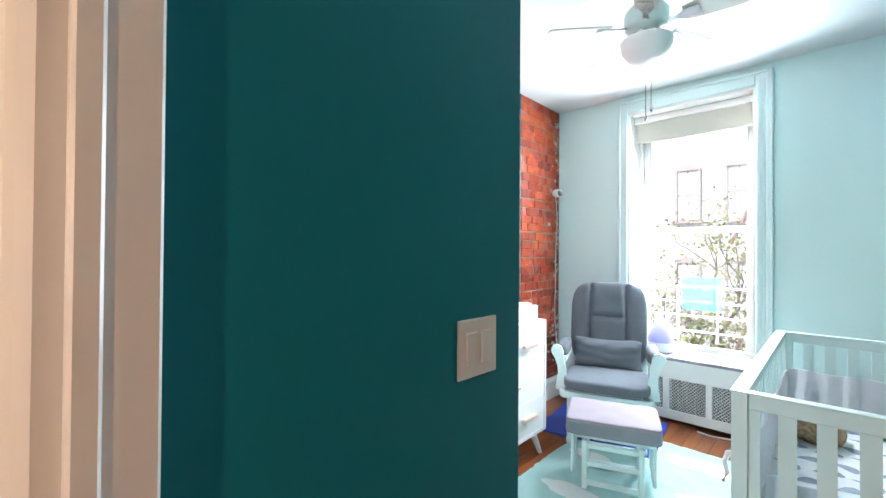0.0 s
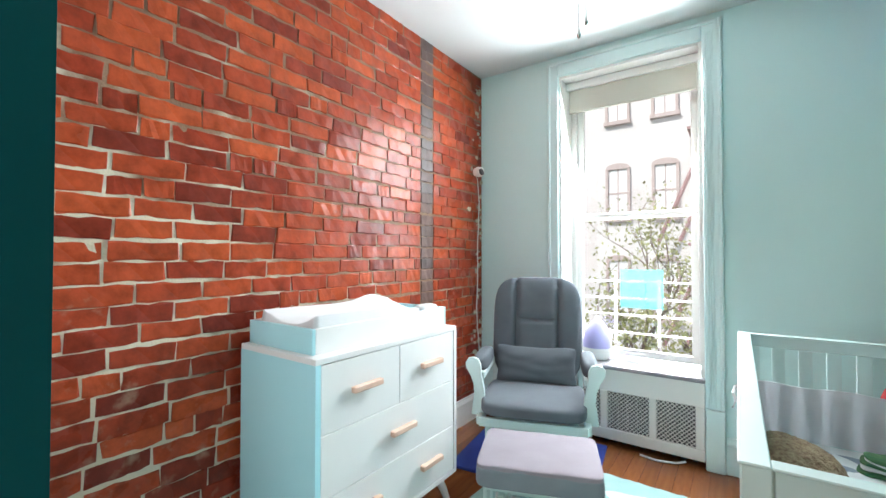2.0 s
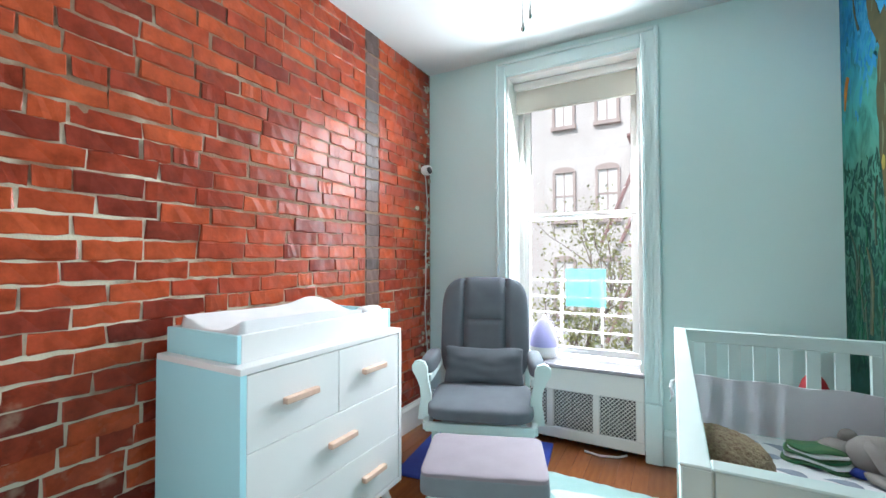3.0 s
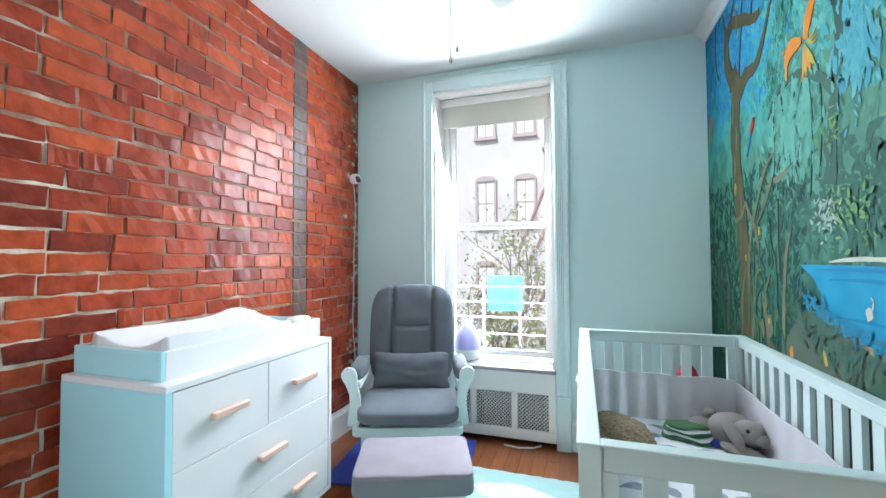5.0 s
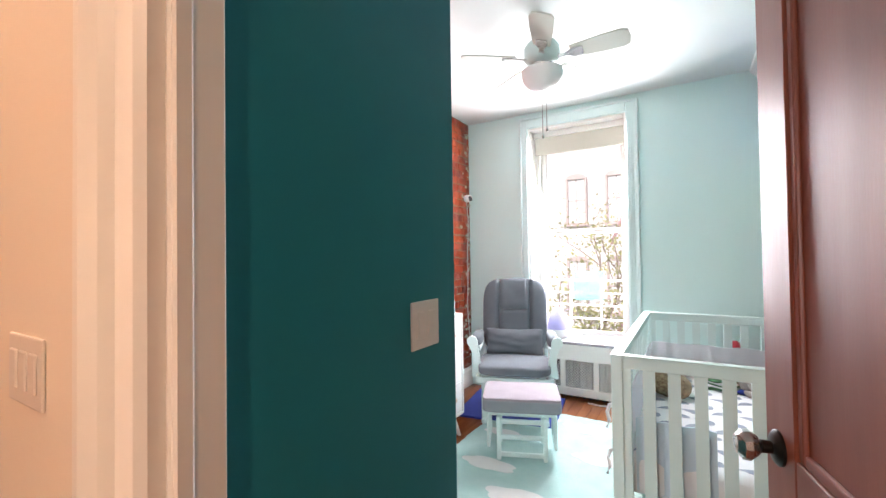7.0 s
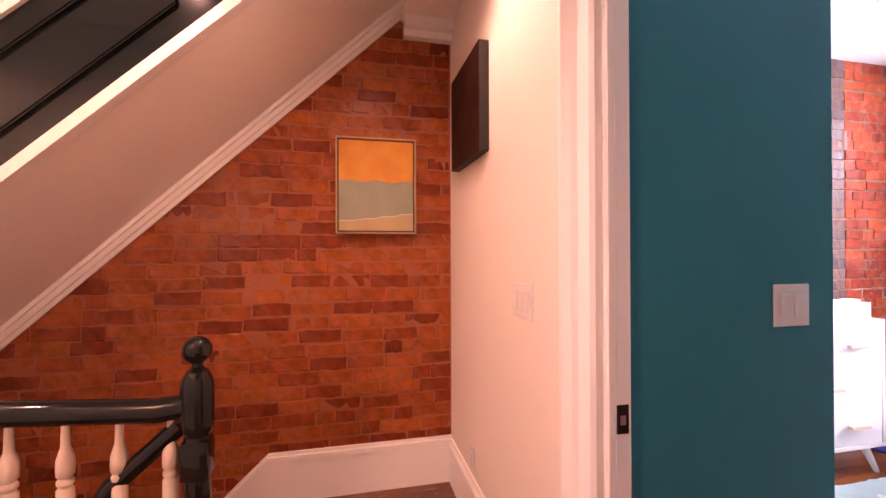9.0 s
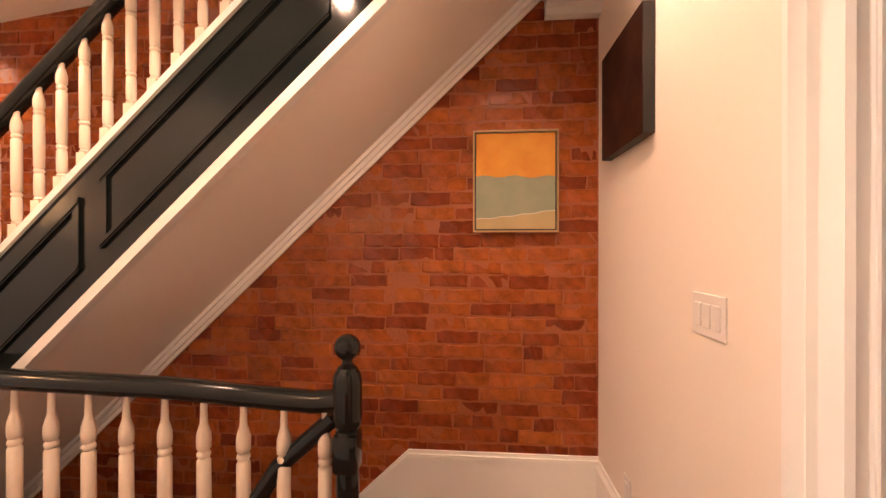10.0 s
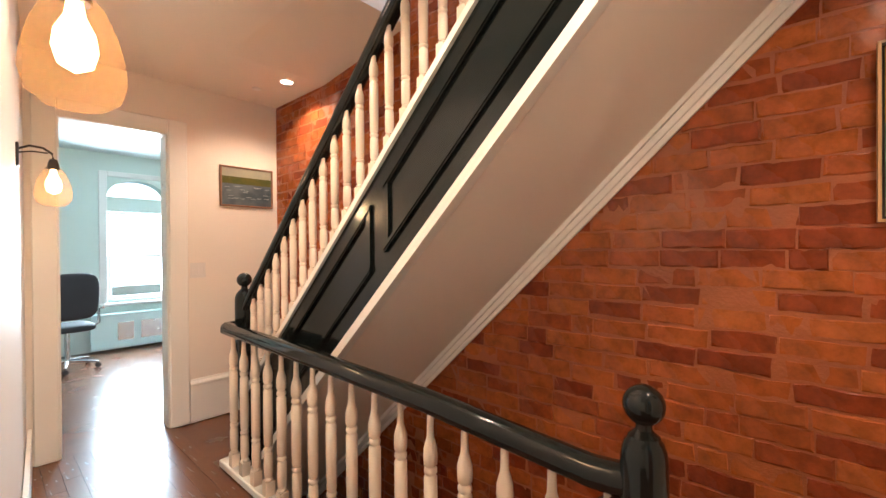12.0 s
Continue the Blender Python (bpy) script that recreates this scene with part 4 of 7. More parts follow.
for y, z in ((3.67, 1.4), (3.66, 1.55), (3.73, 1.75), (3.70, 1.9), (3.74, 2.05), (3.80, 2.38), (3.66, 2.48)):
    stroke("bark_light", [(y, z - 0.07), (y - 0.012, z), (y - 0.006, z + 0.06)], [0.003, 0.009, 0.003], M_ROOT)
foliage("shallows_paint", [(0.02, 0.22, 0.38), (0.03, 0.26, 0.42), (0.05, 0.20, 0.26)], 220, lambda: (lambda f: (3.06 - 0.9 * f + rng.gauss(0, 0.02), 1.19 - 0.21 * f ** 0.45 + rng.gauss(0, 0.015)))(rng.random()), 0.022, False, 0.0062)
# tangled roots and creepers
for pts in ([(3.58, 1.12), (3.55, 1.35), (3.45, 1.55), (3.35, 1.68), (3.26, 1.72)], [(3.60, 1.56), (3.52, 1.46), (3.47, 1.40), (3.44, 1.25)], [(3.30, 1.62), (3.38, 1.52), (3.46, 1.44)], [(3.68, 0.85), (3.66, 1.1), (3.60, 1.25)], [(3.56, 0.80), (3.53, 1.0), (3.49, 1.20), (3.42, 1.24)], [(3.28, 1.60), (3.20, 1.61), (3.14, 1.64)], [(3.24, 0.85), (3.22, 1.1), (3.19, 1.30), (3.14, 1.40)], [(3.72, 1.48), (3.64, 1.50), (3.60, 1.56)], [(3.88, 0.9), (3.86, 1.15), (3.92, 1.3)], [(3.36, 0.9), (3.40, 1.1), (3.34, 1.22)]):
    stroke("root", pts, [0.014] + [0.012] * (len(pts) - 2) + [0.003], M_ROOT)
for y, z, s in ((3.40, 1.10, 0.05), (3.36, 1.0, 0.06), (3.43, 0.98, 0.045), (3.33, 0.88, 0.06), (3.29, 1.06, 0.03)):
    blob("stone", y, z, s * 0.6, s, M_ROOT, rng, 11)
# birds and blooms
stroke("bird_shape", [(2.88, 2.26), (2.93, 2.19), (2.985, 2.11), (3.0, 2.05)], [0.006, 0.022, 0.024, 0.016], M_ORANGE)
for a in range(5):
    stroke("bird_shape", [(3.03, 2.06), (3.10 + 0.008 * a, 2.085 - 0.012 * a), (3.17 - 0.006 * a, 2.075 - 0.028 * a)], [0.012, 0.016, 0.004], M_ORANGE)
for a in range(4):
    stroke("bird_shape", [(3.01, 2.03), (3.015 - 0.015 * a, 1.97), (3.03 - 0.028 * a, 1.91 + 0.01 * a)], [0.010, 0.013, 0.003], M_YELLOW if a % 2 else M_ORANGE)
for a in range(3):
    stroke("bird_shape", [(2.99, 2.035), (2.955, 2.04 - 0.012 * a), (2.93, 2.055 - 0.02 * a)], [0.004, 0.004, 0.001], M_YELLOW)
stroke("bird_shape", [(3.47, 1.93), (3.49, 1.895), (3.515, 1.86)], [0.006, 0.016, 0.010], M_RED)
stroke("bird_shape", [(3.51, 1.87), (3.53, 1.83), (3.56, 1.77)], [0.012, 0.012, 0.002], M_AZURE)
stroke("bird_shape", [(4.09, 2.13), (4.12, 2.08), (4.14, 1.98)], [0.014, 0.016, 0.003], M_ORANGE)
blob("bird_shape", 2.708, 1.128, 0.016, 0.022, M_PALE, rng)
stroke("bird_shape", [(2.695, 1.14), (2.69, 1.165), (2.70, 1.175)], [0.004, 0.003, 0.003], M_PALE)
for y, z, s, m in ((3.72, 1.64, 0.05, M_YELLOW), (3.44, 1.41, 0.03, M_YELLOW), (3.60, 1.29, 0.025, M_YELLOW), (3.165, 0.93, 0.04, M_ORANGE), (2.93, 0.965, 0.05, M_YELLOW), (3.36, 1.02, 0.02, M_YELLOW), (3.50, 0.86, 0.03, M_RED)):
    blob("flower", y, z, s * 0.4, s * 0.7, m, rng, 9)
for i in range(40):
    y, z, h = rng.uniform(3.12, 4.12), rng.uniform(0.75, 1.3), rng.uniform(0.12, 0.32)
    stroke("reed", [(y, z), (y + rng.uniform(-0.03, 0.03), z + h * 0.6), (y + rng.uniform(-0.10, 0.10), z + h)], [0.007, 0.006, 0.0015], rng.choice((M_LEAFP, M_SHADOW, M_LEAFP, M_BANK)), 3)
CLUMPS = [(rng.uniform(1.2, 2.5), rng.uniform(1.7, 2.6), rng.uniform(0.07, 0.16)) for _ in range(16)] + [(3.02, 2.42, 0.10), (3.16, 2.22, 0.07), (3.28, 2.02, 0.06), (3.26, 2.5, 0.09), (2.66, 2.45, 0.10), (2.50, 2.3, 0.09), (2.90, 2.58, 0.08), (3.05, 2.60, 0.08)]


def in_clump():
    y, z, s = rng.choice(CLUMPS)
    return rng.gauss(y, s * 0.6), rng.gauss(z, s)


foliage("canopy_leaf_paint", [(0.03, 0.17, 0.11), (0.05, 0.23, 0.15), (0.08, 0.29, 0.19), (0.03, 0.18, 0.16), (0.11, 0.27, 0.11)], 1500, in_clump, 0.018, True, 0.0062)
LIGHTS = [(2.86, 1.685), (2.57, 1.66), (2.80, 1.43), (2.71, 1.41), (2.40, 1.36), (2.43, 1.42), (2.2, 1.5), (2.05, 1.4), (2.3, 1.28)]


def in_light():
    y, z = rng.choice(LIGHTS)
    return rng.gauss(y, 0.035), rng.gauss(z, 0.04)


foliage("sunlit_leaf_paint", [(0.16, 0.36, 0.12), (0.10, 0.30, 0.15), (0.22, 0.40, 0.14)], 260, in_light, 0.016, False, 0.0062)
foliage("pale_blossom_paint", [(0.40, 0.52, 0.46), (0.30, 0.44, 0.38)], 60, lambda: (rng.gauss(2.90, 0.035), rng.gauss(1.42, 0.03)), 0.014, False, 0.0062)
foliage("shore_leaf_paint", [(0.05, 0.13, 0.09), (0.07, 0.16, 0.11), (0.11, 0.17, 0.11), (0.04, 0.14, 0.12)], 420, lambda: (lambda f: (3.14 - f * 1.0 + rng.gauss(0, 0.05), 1.18 - 0.28 * f ** 0.6 - abs(rng.gauss(0, 0.07))))(rng.random()), 0.026, False, 0.0062)
foliage("far_shore_leaf_paint", [(0.05, 0.15, 0.10), (0.07, 0.19, 0.13), (0.09, 0.23, 0.14)], 420, lambda: (lambda y: (y, 1.25 - 0.19 * (2.45 - y) ** 0.8 + abs(rng.gauss(0, 0.06))))(rng.uniform(1.3, 2.42)), 0.02, True, 0.0062)
# ---------------------------------------------------------------- nursery things
# ceiling fan
FANX, FANY = -0.227, 2.713
fan = thing("ceiling_fan", "white five-blade ceiling fan with frosted glass bowl", "ceiling fan", Matrix.Translation((FANX, FANY, 0)))
bm = bmesh.new()
lathe(bm, [(0.07, CZ), (0.07, CZ - 0.02), (0.03, CZ - 0.06), (0.015, CZ - 0.065), (0.015, CZ - 0.12)], 20)
part("canopy", bm, M_WHITE, fan, smooth=40)
bm = bmesh.new()
lathe(bm, [(0.03, CZ - 0.11), (0.085, CZ - 0.125), (0.105, CZ - 0.15), (0.105, CZ - 0.215), (0.09, CZ - 0.235), (0.055, CZ - 0.25)], 24)
part("motor", bm, M_CRIB, fan, smooth=40)
bm = bmesh.new()
lathe(bm, [(0.055, CZ - 0.25), (0.07, CZ - 0.255), (0.07, CZ - 0.285), (0.10, CZ - 0.292)], 24)
part("light_kit", bm, M_CHROME, fan, "nickel light fitting", smooth=40)
bm = bmesh.new()
lathe(bm, [(0.122, CZ - 0.290), (0.124, CZ - 0.305), (0.112, CZ - 0.345), (0.085, CZ - 0.38), (0.045, CZ - 0.40), (0.015, CZ - 0.405), (0.0001, CZ - 0.408)], 28)
part("bowl", bm, M_WHITE, fan, "frosted glass bowl", smooth=60)
for k in range(5):
    az = radians(-73 + 72 * k)
    m = Matrix.Rotation(az, 4, "Z") @ Matrix.Translation((0, 0, CZ - 0.215)) @ Matrix.Rotation(radians(-16), 4, "X")
    bm = bmesh.new()
    n = 10
    outline = [(0.17, -0.048), (0.36, -0.064), (0.45, -0.064), (0.48, -0.05), (0.488, 0.0), (0.48, 0.05), (0.45, 0.064), (0.36, 0.064), (0.17, 0.048)]
    vs = prism(bm, outline, "z", -0.004, 0.004)
    bmesh.ops.transform(bm, matrix=m, verts=vs)
    blade = part("blade", bm, M_BLADE, fan, "cream painted blade")
    bm = bmesh.new()
    vs = prism(bm, [(0.08, -0.018), (0.14, -0.012), (0.19, -0.035), (0.24, -0.03), (0.24, 0.03), (0.19, 0.035), (0.14, 0.012), (0.08, 0.018)], "z", -0.010, -0.004)
    bmesh.ops.transform(bm, matrix=m, verts=vs)
    part("blade_iron", bm, M_CHROME, blade, "nickel blade bracket")
for dx, dy, z in ((-0.002, 0.0, 2.03), (0.022, 0.004, 2.07)):
    bm = bmesh.new()
    tube(bm, [(dx * 0.4, dy, CZ - 0.395), (dx, dy, CZ - 0.44), (dx, dy, z + 0.02)], 0.0022, 5)
    chain = part("pull_chain", bm, M_CHROME, fan)
    bm = bmesh.new()
    lathe(bm, [(0.0005, 0.03), (0.004, 0.02), (0.007, 0.006), (0.005, -0.004), (0.0005, -0.008)], 10, Matrix.Translation((dx, dy, z)))
    part("pull", bm, M_CHROME, chain, smooth=60)

# chest of drawers with changing tray
dresser = thing("dresser", "white lacquered chest of drawers with pale maple pulls", "dresser")
X0, X1, Y0, Y1, Z0, Z1 = -1.445, -0.965, 2.175, 3.045, 0.163, 0.905
block("top", M_WHITE, X0, X1, Y0, Y1, Z1 - 0.022, Z1, bevel=0.002, parent=dresser)
block("bottom", M_WHITE, X0, X1, Y0, Y1, Z0, Z0 + 0.022, bevel=0.002, parent=dresser)
# the near side's cyan is light painted into white lacquer
block("side", M_CYANLIT, X0, X1, Y0, Y0 + 0.022, Z0 + 0.022, Z1 - 0.022, parent=dresser, label="white lacquered side panel with cyan light in its colour")
block("side", M_WHITE, X0, X1, Y1 - 0.022, Y1, Z0 + 0.022, Z1 - 0.022, parent=dresser)
block("back", M_WHITE, X0, X0 + 0.01, Y0 + 0.022, Y1 - 0.022, Z0 + 0.022, Z1 - 0.022, parent=dresser)
zs = (Z0 + 0.024, 0.406, 0.632, Z1 - 0.024)
YM = 2.611
rows = [((Y0 + 0.024, Y1 - 0.024), zs[0], zs[1], (2.405, 2.816)), ((Y0 + 0.024, Y1 - 0.024), zs[1], zs[2], (2.618,)), ((Y0 + 0.024, YM), zs[2], zs[3], (2.405,)), ((YM, Y1 - 0.024), zs[2], zs[3], (2.816,))]
for (ya, yb), za, zb, pulls in rows:
    drawer = block("drawer", M_WHITE, X1 - 0.30, X1 - 0.002, ya + 0.0015, yb - 0.0015, za + 0.0015, zb - 0.0015, bevel=0.0015, parent=dresser)
    for yc in pulls:
        bm = bmesh.new()
        box(bm, X1 + 0.006, X1 + 0.030, yc - 0.076, yc + 0.076, (za + zb) / 2 - 0.003, (za + zb) / 2 + 0.020, bevel=0.003)
        box(bm, X1 - 0.003, X1 + 0.008, yc - 0.06, yc - 0.045, (za + zb) / 2 + 0.004, (za + zb) / 2 + 0.014)
        box(bm, X1 - 0.003, X1 + 0.008, yc + 0.045, yc + 0.06, (za + zb) / 2 + 0.004, (za + zb) / 2 + 0.014)
        part("pull", bm, M_PEACH, drawer, "pale maple bar pull")
for x, sx in ((X0 + 0.07, -1), (X1 - 0.07, 1)):
    for y, sy in ((Y0 + 0.08, -1), (Y1 - 0.08, 1)):
        bm = bmesh.new()
        tube(bm, [(x, y, Z0 + 0.002), (x + sx * 0.02, y + sy * 0.03, 0.085), (x + sx * 0.038, y + sy * 0.058, 0.0)], [0.024, 0.019, 0.013], 14)
        part("leg", bm, M_WHITE, dresser, smooth=50)
tray = thing("changing_tray", "white open changing tray on the dresser", "changing tray")
TX0, TX1, TY0, TY1 = -1.435, -1.025, 2.205, 3.035
for d in ((TX0, TX1, TY0, TY0 + 0.016), (TX0, TX1, TY1 - 0.016, TY1), (TX0, TX0 + 0.016, TY0 + 0.016, TY1 - 0.016), (TX1 - 0.016, TX1, TY0 + 0.016, TY1 - 0.016)):
    # short rims carry the same painted cyan light
    block("rim", M_CYANLIT if d[3] - d[2] < 0.05 else M_WHITE, *d, Z1, 0.998, bevel=0.002, parent=tray)
bm = bmesh.new()
NU, NV = 24, 40
grid = [[None] * (NV + 1) for _ in range(NU + 1)]
for i in range(NU + 1):
    u = 2 * i / NU - 1
    for j in range(NV + 1):
        v = 2 * j / NV - 1
        edge = min(1.0, (1 - abs(u)) / 0.06 + 0.02) ** 0.5 * min(1.0, (1 - abs(v)) / 0.04 + 0.02) ** 0.5
        far = max(0.0, v - 0.1) / 0.9
        h = (0.085 + 0.045 * u * u * (1 - 0.25 * v) + 0.036 * math.exp(-((v - 0.62) / 0.28) ** 2) * (0.5 - 0.5 * u)) * edge + 0.002
        h -= 0.03 * far * (0.5 + 0.5 * u) * edge
        grid[i][j] = bm.verts.new((-1.23 + u * 0.185, 2.62 + v * 0.395, Z1 + h + 0.003 * noise.noise((u * 3, v * 5, 0))))
for i in range(NU):
    for j in range(NV):
        bm.faces.new((grid[i][j], grid[i + 1][j], grid[i + 1][j + 1], grid[i][j + 1]))
pad = tagged(part("changing_pad", bm, M_SHEET, smooth=80), "white contoured changing pad in a soft cotton cover", "changing pad")
bm = bmesh.new()
cushion(bm, 0.07, 0.15, 0.05, 6, 3.0, Matrix.Translation((-1.075, 2.93, 0.995)))
tagged(part("rolled_cloth", bm, M_SHEET, smooth=80), "white rolled muslin cloth tucked beside the pad", "cloth")

# glider chair
GM = Matrix.Translation((-0.775, 3.60, 0)) @ Matrix.Rotation(radians(20), 4, "Z")
glider = thing("glider_chair", "white wooden glider with grey padded cushions", "glider chair", GM)


def seamed(bm, sx, sy, sz, n, power, seams, depth, m):
    """A stuffed cushion with stitched seams on its -y face."""
    verts = cushion(bm, sx, sy, sz, n, power)
    for v in verts:
        d = 0.0
        for kind, at, lo, hi in seams:
            a, b = (v.co.x, v.co.z) if kind == "v" else (v.co.z, v.co.x)
            if lo <= b <= hi:
                d = max(d, math.exp(-((a - at) / 0.013) ** 2))
        if v.co.y < 0:
            v.co.y += depth * d
        v.co.y += 0.004 * noise.noise(v.co * 9)
    bmesh.ops.transform(bm, matrix=m, verts=verts)


bm = bmesh.new()
seamed(bm, 0.57, 0.13, 0.68, 30, 4.2, [("v", -0.135, -0.4, 0.4), ("v", 0.135, -0.4, 0.4), ("h", 0.06, -0.135, 0.135)], 0.03, Matrix.Translation((0, 0.30, 0.785)) @ Matrix.Rotation(radians(-14), 4, "X"))
part("backrest", bm, M_GREY, glider, "grey tufted back cushion", 80)
bm = bmesh.new()
PILLOW_M = Matrix.Translation((0, 0.15, 0.575)) @ Matrix.Rotation(radians(-16), 4, "X")
for v in cushion(bm, 2.0, 2.0, 2.0, 16, 14.0):
    u, w = min(abs(v.co.x), 1), min(abs(v.co.z), 1)
    v.co = PILLOW_M @ Vector((v.co.x * 0.25 * (1 - 0.06 * (1 - w * w)), v.co.y * (0.008 + 0.042 * ((1 - u ** 4) * (1 - w ** 2)) ** 0.6), v.co.z * 0.118 * (1 - 0.10 * (1 - u * u))))
for v in bm.verts:
    v.co += 0.011 * Vector((0, noise.noise(Vector((v.co.x * 9, 0, v.co.z * 26))), noise.noise(Vector((v.co.x * 8, 3, v.co.z * 5)))))
part("lumbar_pillow", bm, M_GREY, glider, "creased grey lumbar pillow", 80)
bm = bmesh.new()
cushion(bm, 0.57, 0.53, 0.085, 14, 5.5, Matrix.Translation((0, -0.06, 0.435)), 0.15)
part("seat", bm, M_GREY, glider, "grey padded seat cushion", 80)
for s in (-1, 1):
    bm = bmesh.new()
    cushion(bm, 0.085, 0.36, 0.10, 8, 3.5, Matrix.Translation((s * 0.305, 0.02, 0.635)))
    part("arm_pad", bm, M_GREY, glider, "grey padded armrest", 80)
    bm = bmesh.new()
    prof = [(0.275, 0.365), (0.34, 0.365), (0.335, 0.42), (0.325, 0.48), (0.33, 0.54), (0.35, 0.59), (0.372, 0.625), (0.375, 0.655), (0.36, 0.678), (0.335, 0.685), (0.305, 0.675), (0.29, 0.645), (0.285, 0.58), (0.268, 0.50), (0.264, 0.43)]
    prism(bm, [(s * x, z) for x, z in prof], "y", -0.205, -0.175)
    part("arm_front", bm, M_CRIB, glider, "white curved arm board")
    block("arm_rail", M_CRIB, s * 0.285 - 0.015, s * 0.285 + 0.015, -0.18, 0.26, 0.56, 0.60, bevel=0.005, parent=glider)
    block("side_rail", M_CRIB, s * 0.285 - 0.016, s * 0.285 + 0.016, -0.27, 0.27, 0.335, 0.38, bevel=0.004, parent=glider)
    block("rear_post", M_CRIB, s * 0.27 - 0.016, s * 0.27 + 0.016, 0.24, 0.275, 0.34, 0.95, bevel=0.004, parent=glider, m=Matrix.Translation((0, -0.06, 0.02)) @ Matrix.Rotation(radians(-8), 4, "X"))
    block("base_foot", M_CRIB, s * 0.24 - 0.02, s * 0.24 + 0.02, -0.27, 0.30, 0.012, 0.05, bevel=0.008, parent=glider)
    for y in (-0.22, 0.22):
        block("leg", M_CRIB, s * 0.24 - 0.018, s * 0.24 + 0.018, y - 0.025, y + 0.025, 0.05, 0.33, bevel=0.004, parent=glider)
        block("glide_arm", M_CRIB, s * 0.21 - 0.008, s * 0.21 + 0.008, y * 0.7 - 0.014, y * 0.7 + 0.014, 0.09, 0.34, bevel=0.003, parent=glider)
block("front_rail", M_CRIB, -0.285, 0.285, -0.29, -0.262, 0.335, 0.382, bevel=0.004, parent=glider)
block("front_rail", M_CRIB, -0.24, 0.24, -0.24, -0.215, 0.23, 0.27, bevel=0.004, parent=glider)
block("stretcher", M_CRIB, -0.24, 0.24, 0.20, 0.225, 0.10, 0.14, bevel=0.004, parent=glider)
block("stretcher", M_CRIB, -0.24, 0.24, -0.235, -0.21, 0.07, 0.11, bevel=0.004, parent=glider)

# ottoman
OM = Matrix.Translation((-0.495, 2.985, 0)) @ Matrix.Rotation(radians(21), 4, "Z")
ott = thing("glider_ottoman", "white wooden gliding footstool with pale padded top", "footstool", OM)
bm = bmesh.new()
cushion(bm, 0.50, 0.38, 0.085, 20, 12.0, Matrix.Translation((0, 0, 0.368)))
for v in bm.verts:
    v.co += 0.004 * Vector((noise.noise(v.co * 14), noise.noise(v.co * 14 + Vector((5, 0, 0))), 0))
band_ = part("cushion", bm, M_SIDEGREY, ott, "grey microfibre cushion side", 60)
bm = bmesh.new()
cushion(bm, 0.497, 0.377, 0.03, 20, 12.0, Matrix.Translation((0, 0, 0.405)), 0.75)
for v in bm.verts:
    v.co.z += 0.004 * noise.noise(v.co * 9)
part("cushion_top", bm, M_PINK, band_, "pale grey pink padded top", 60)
block("top_frame", M_CRIB, -0.215, 0.215, -0.15, 0.15, 0.30, 0.328, bevel=0.004, parent=ott)
for s in (-1, 1):
    for y, dz in ((-0.12, 0.09), (-0.06, 0.09), (0.07, 0.09), (0.12, 0.09)):
        block("hanger", M_CRIB, s * 0.215 - 0.009, s * 0.215 + 0.009, y - 0.014, y + 0.014, dz, 0.30, bevel=0.003, parent=ott)
    block("runner", M_CRIB, s * 0.215 - 0.009, s * 0.215 + 0.009, -0.13, 0.13, 0.082, 0.108, bevel=0.004, parent=ott)
    for y in (-0.13, 0.13):
        block("leg", M_CRIB, s * 0.148 - 0.014, s * 0.148 + 0.014, y - 0.016, y + 0.016, 0.012, 0.285, bevel=0.003, parent=ott)
    block("foot_rail", M_CRIB, s * 0.148 - 0.012, s * 0.148 + 0.012, -0.115, 0.115, 0.20, 0.23, bevel=0.003, parent=ott)
for y in (-0.13, 0.13):
    for z in (0.045, 0.155, 0.255):
        block("crossbar", M_CRIB, -0.136, 0.136, y - 0.009, y + 0.009, z - 0.014, z + 0.014, bevel=0.003, parent=ott)

# rug and mat
rug = thing("rug", "aqua pile rug with white cloud shapes", "rug")
bm = bmesh.new()
rng = random.Random(3)
RX0, RX1, RYA, RYB = -0.925, 0.66, 1.38, 3.77
n = 60
outl = [(RX0 + (RX1 - RX0) * i / n, RYA + rng.uniform(-0.005, 0.005)) for i in range(n)] + [(RX1 + rng.uniform(-0.005, 0.005), RYA + (RYB - RYA) * i / n) for i in range(n)] + [(RX1 - (RX1 - RX0) * i / n, RYB + rng.uniform(-0.007, 0.007)) for i in range(n)] + [(RX0 + rng.uniform(-0.007, 0.007), RYB - (RYB - RYA) * i / n) for i in range(n)]
prism(bm, outl, "z", 0.0, 0.011)
part("rug_body", bm, M_RUG, rug)
clouds = [(-0.62, 2.72, 1.0), (-0.15, 3.55, 1.2), (-0.72, 3.2, 0.8), (0.0, 3.1, 1.0), (-0.3, 2.45, 1.2), (-0.75, 2.15, 1.0), (0.05, 2.0, 1.1), (-0.35, 1.75, 0.9), (-0.72, 1.6, 0.8), (0.4, 3.4, 0.9), (-0.55, 3.6, 0.8)]
for i, (x, y, s) in enumerate(clouds):
    bm = bmesh.new()
    pts = []
    for k in range(40):
        a = 2 * math.pi * k / 40
        r = 0.10 * s * (1 + 0.22 * abs(math.sin(2.5 * a + i)) + 0.05 * rng.random())
        px, py = x + 1.55 * r * math.cos(a), y + 0.62 * r * math.sin(a)
        pts.append((min(px, RX1 - 0.02), min(py, RYB - 0.03)))
    prism(bm, pts, "z", 0.009, 0.0125)
    part("cloud", bm, M_CLOUD, rug, "white woven cloud")
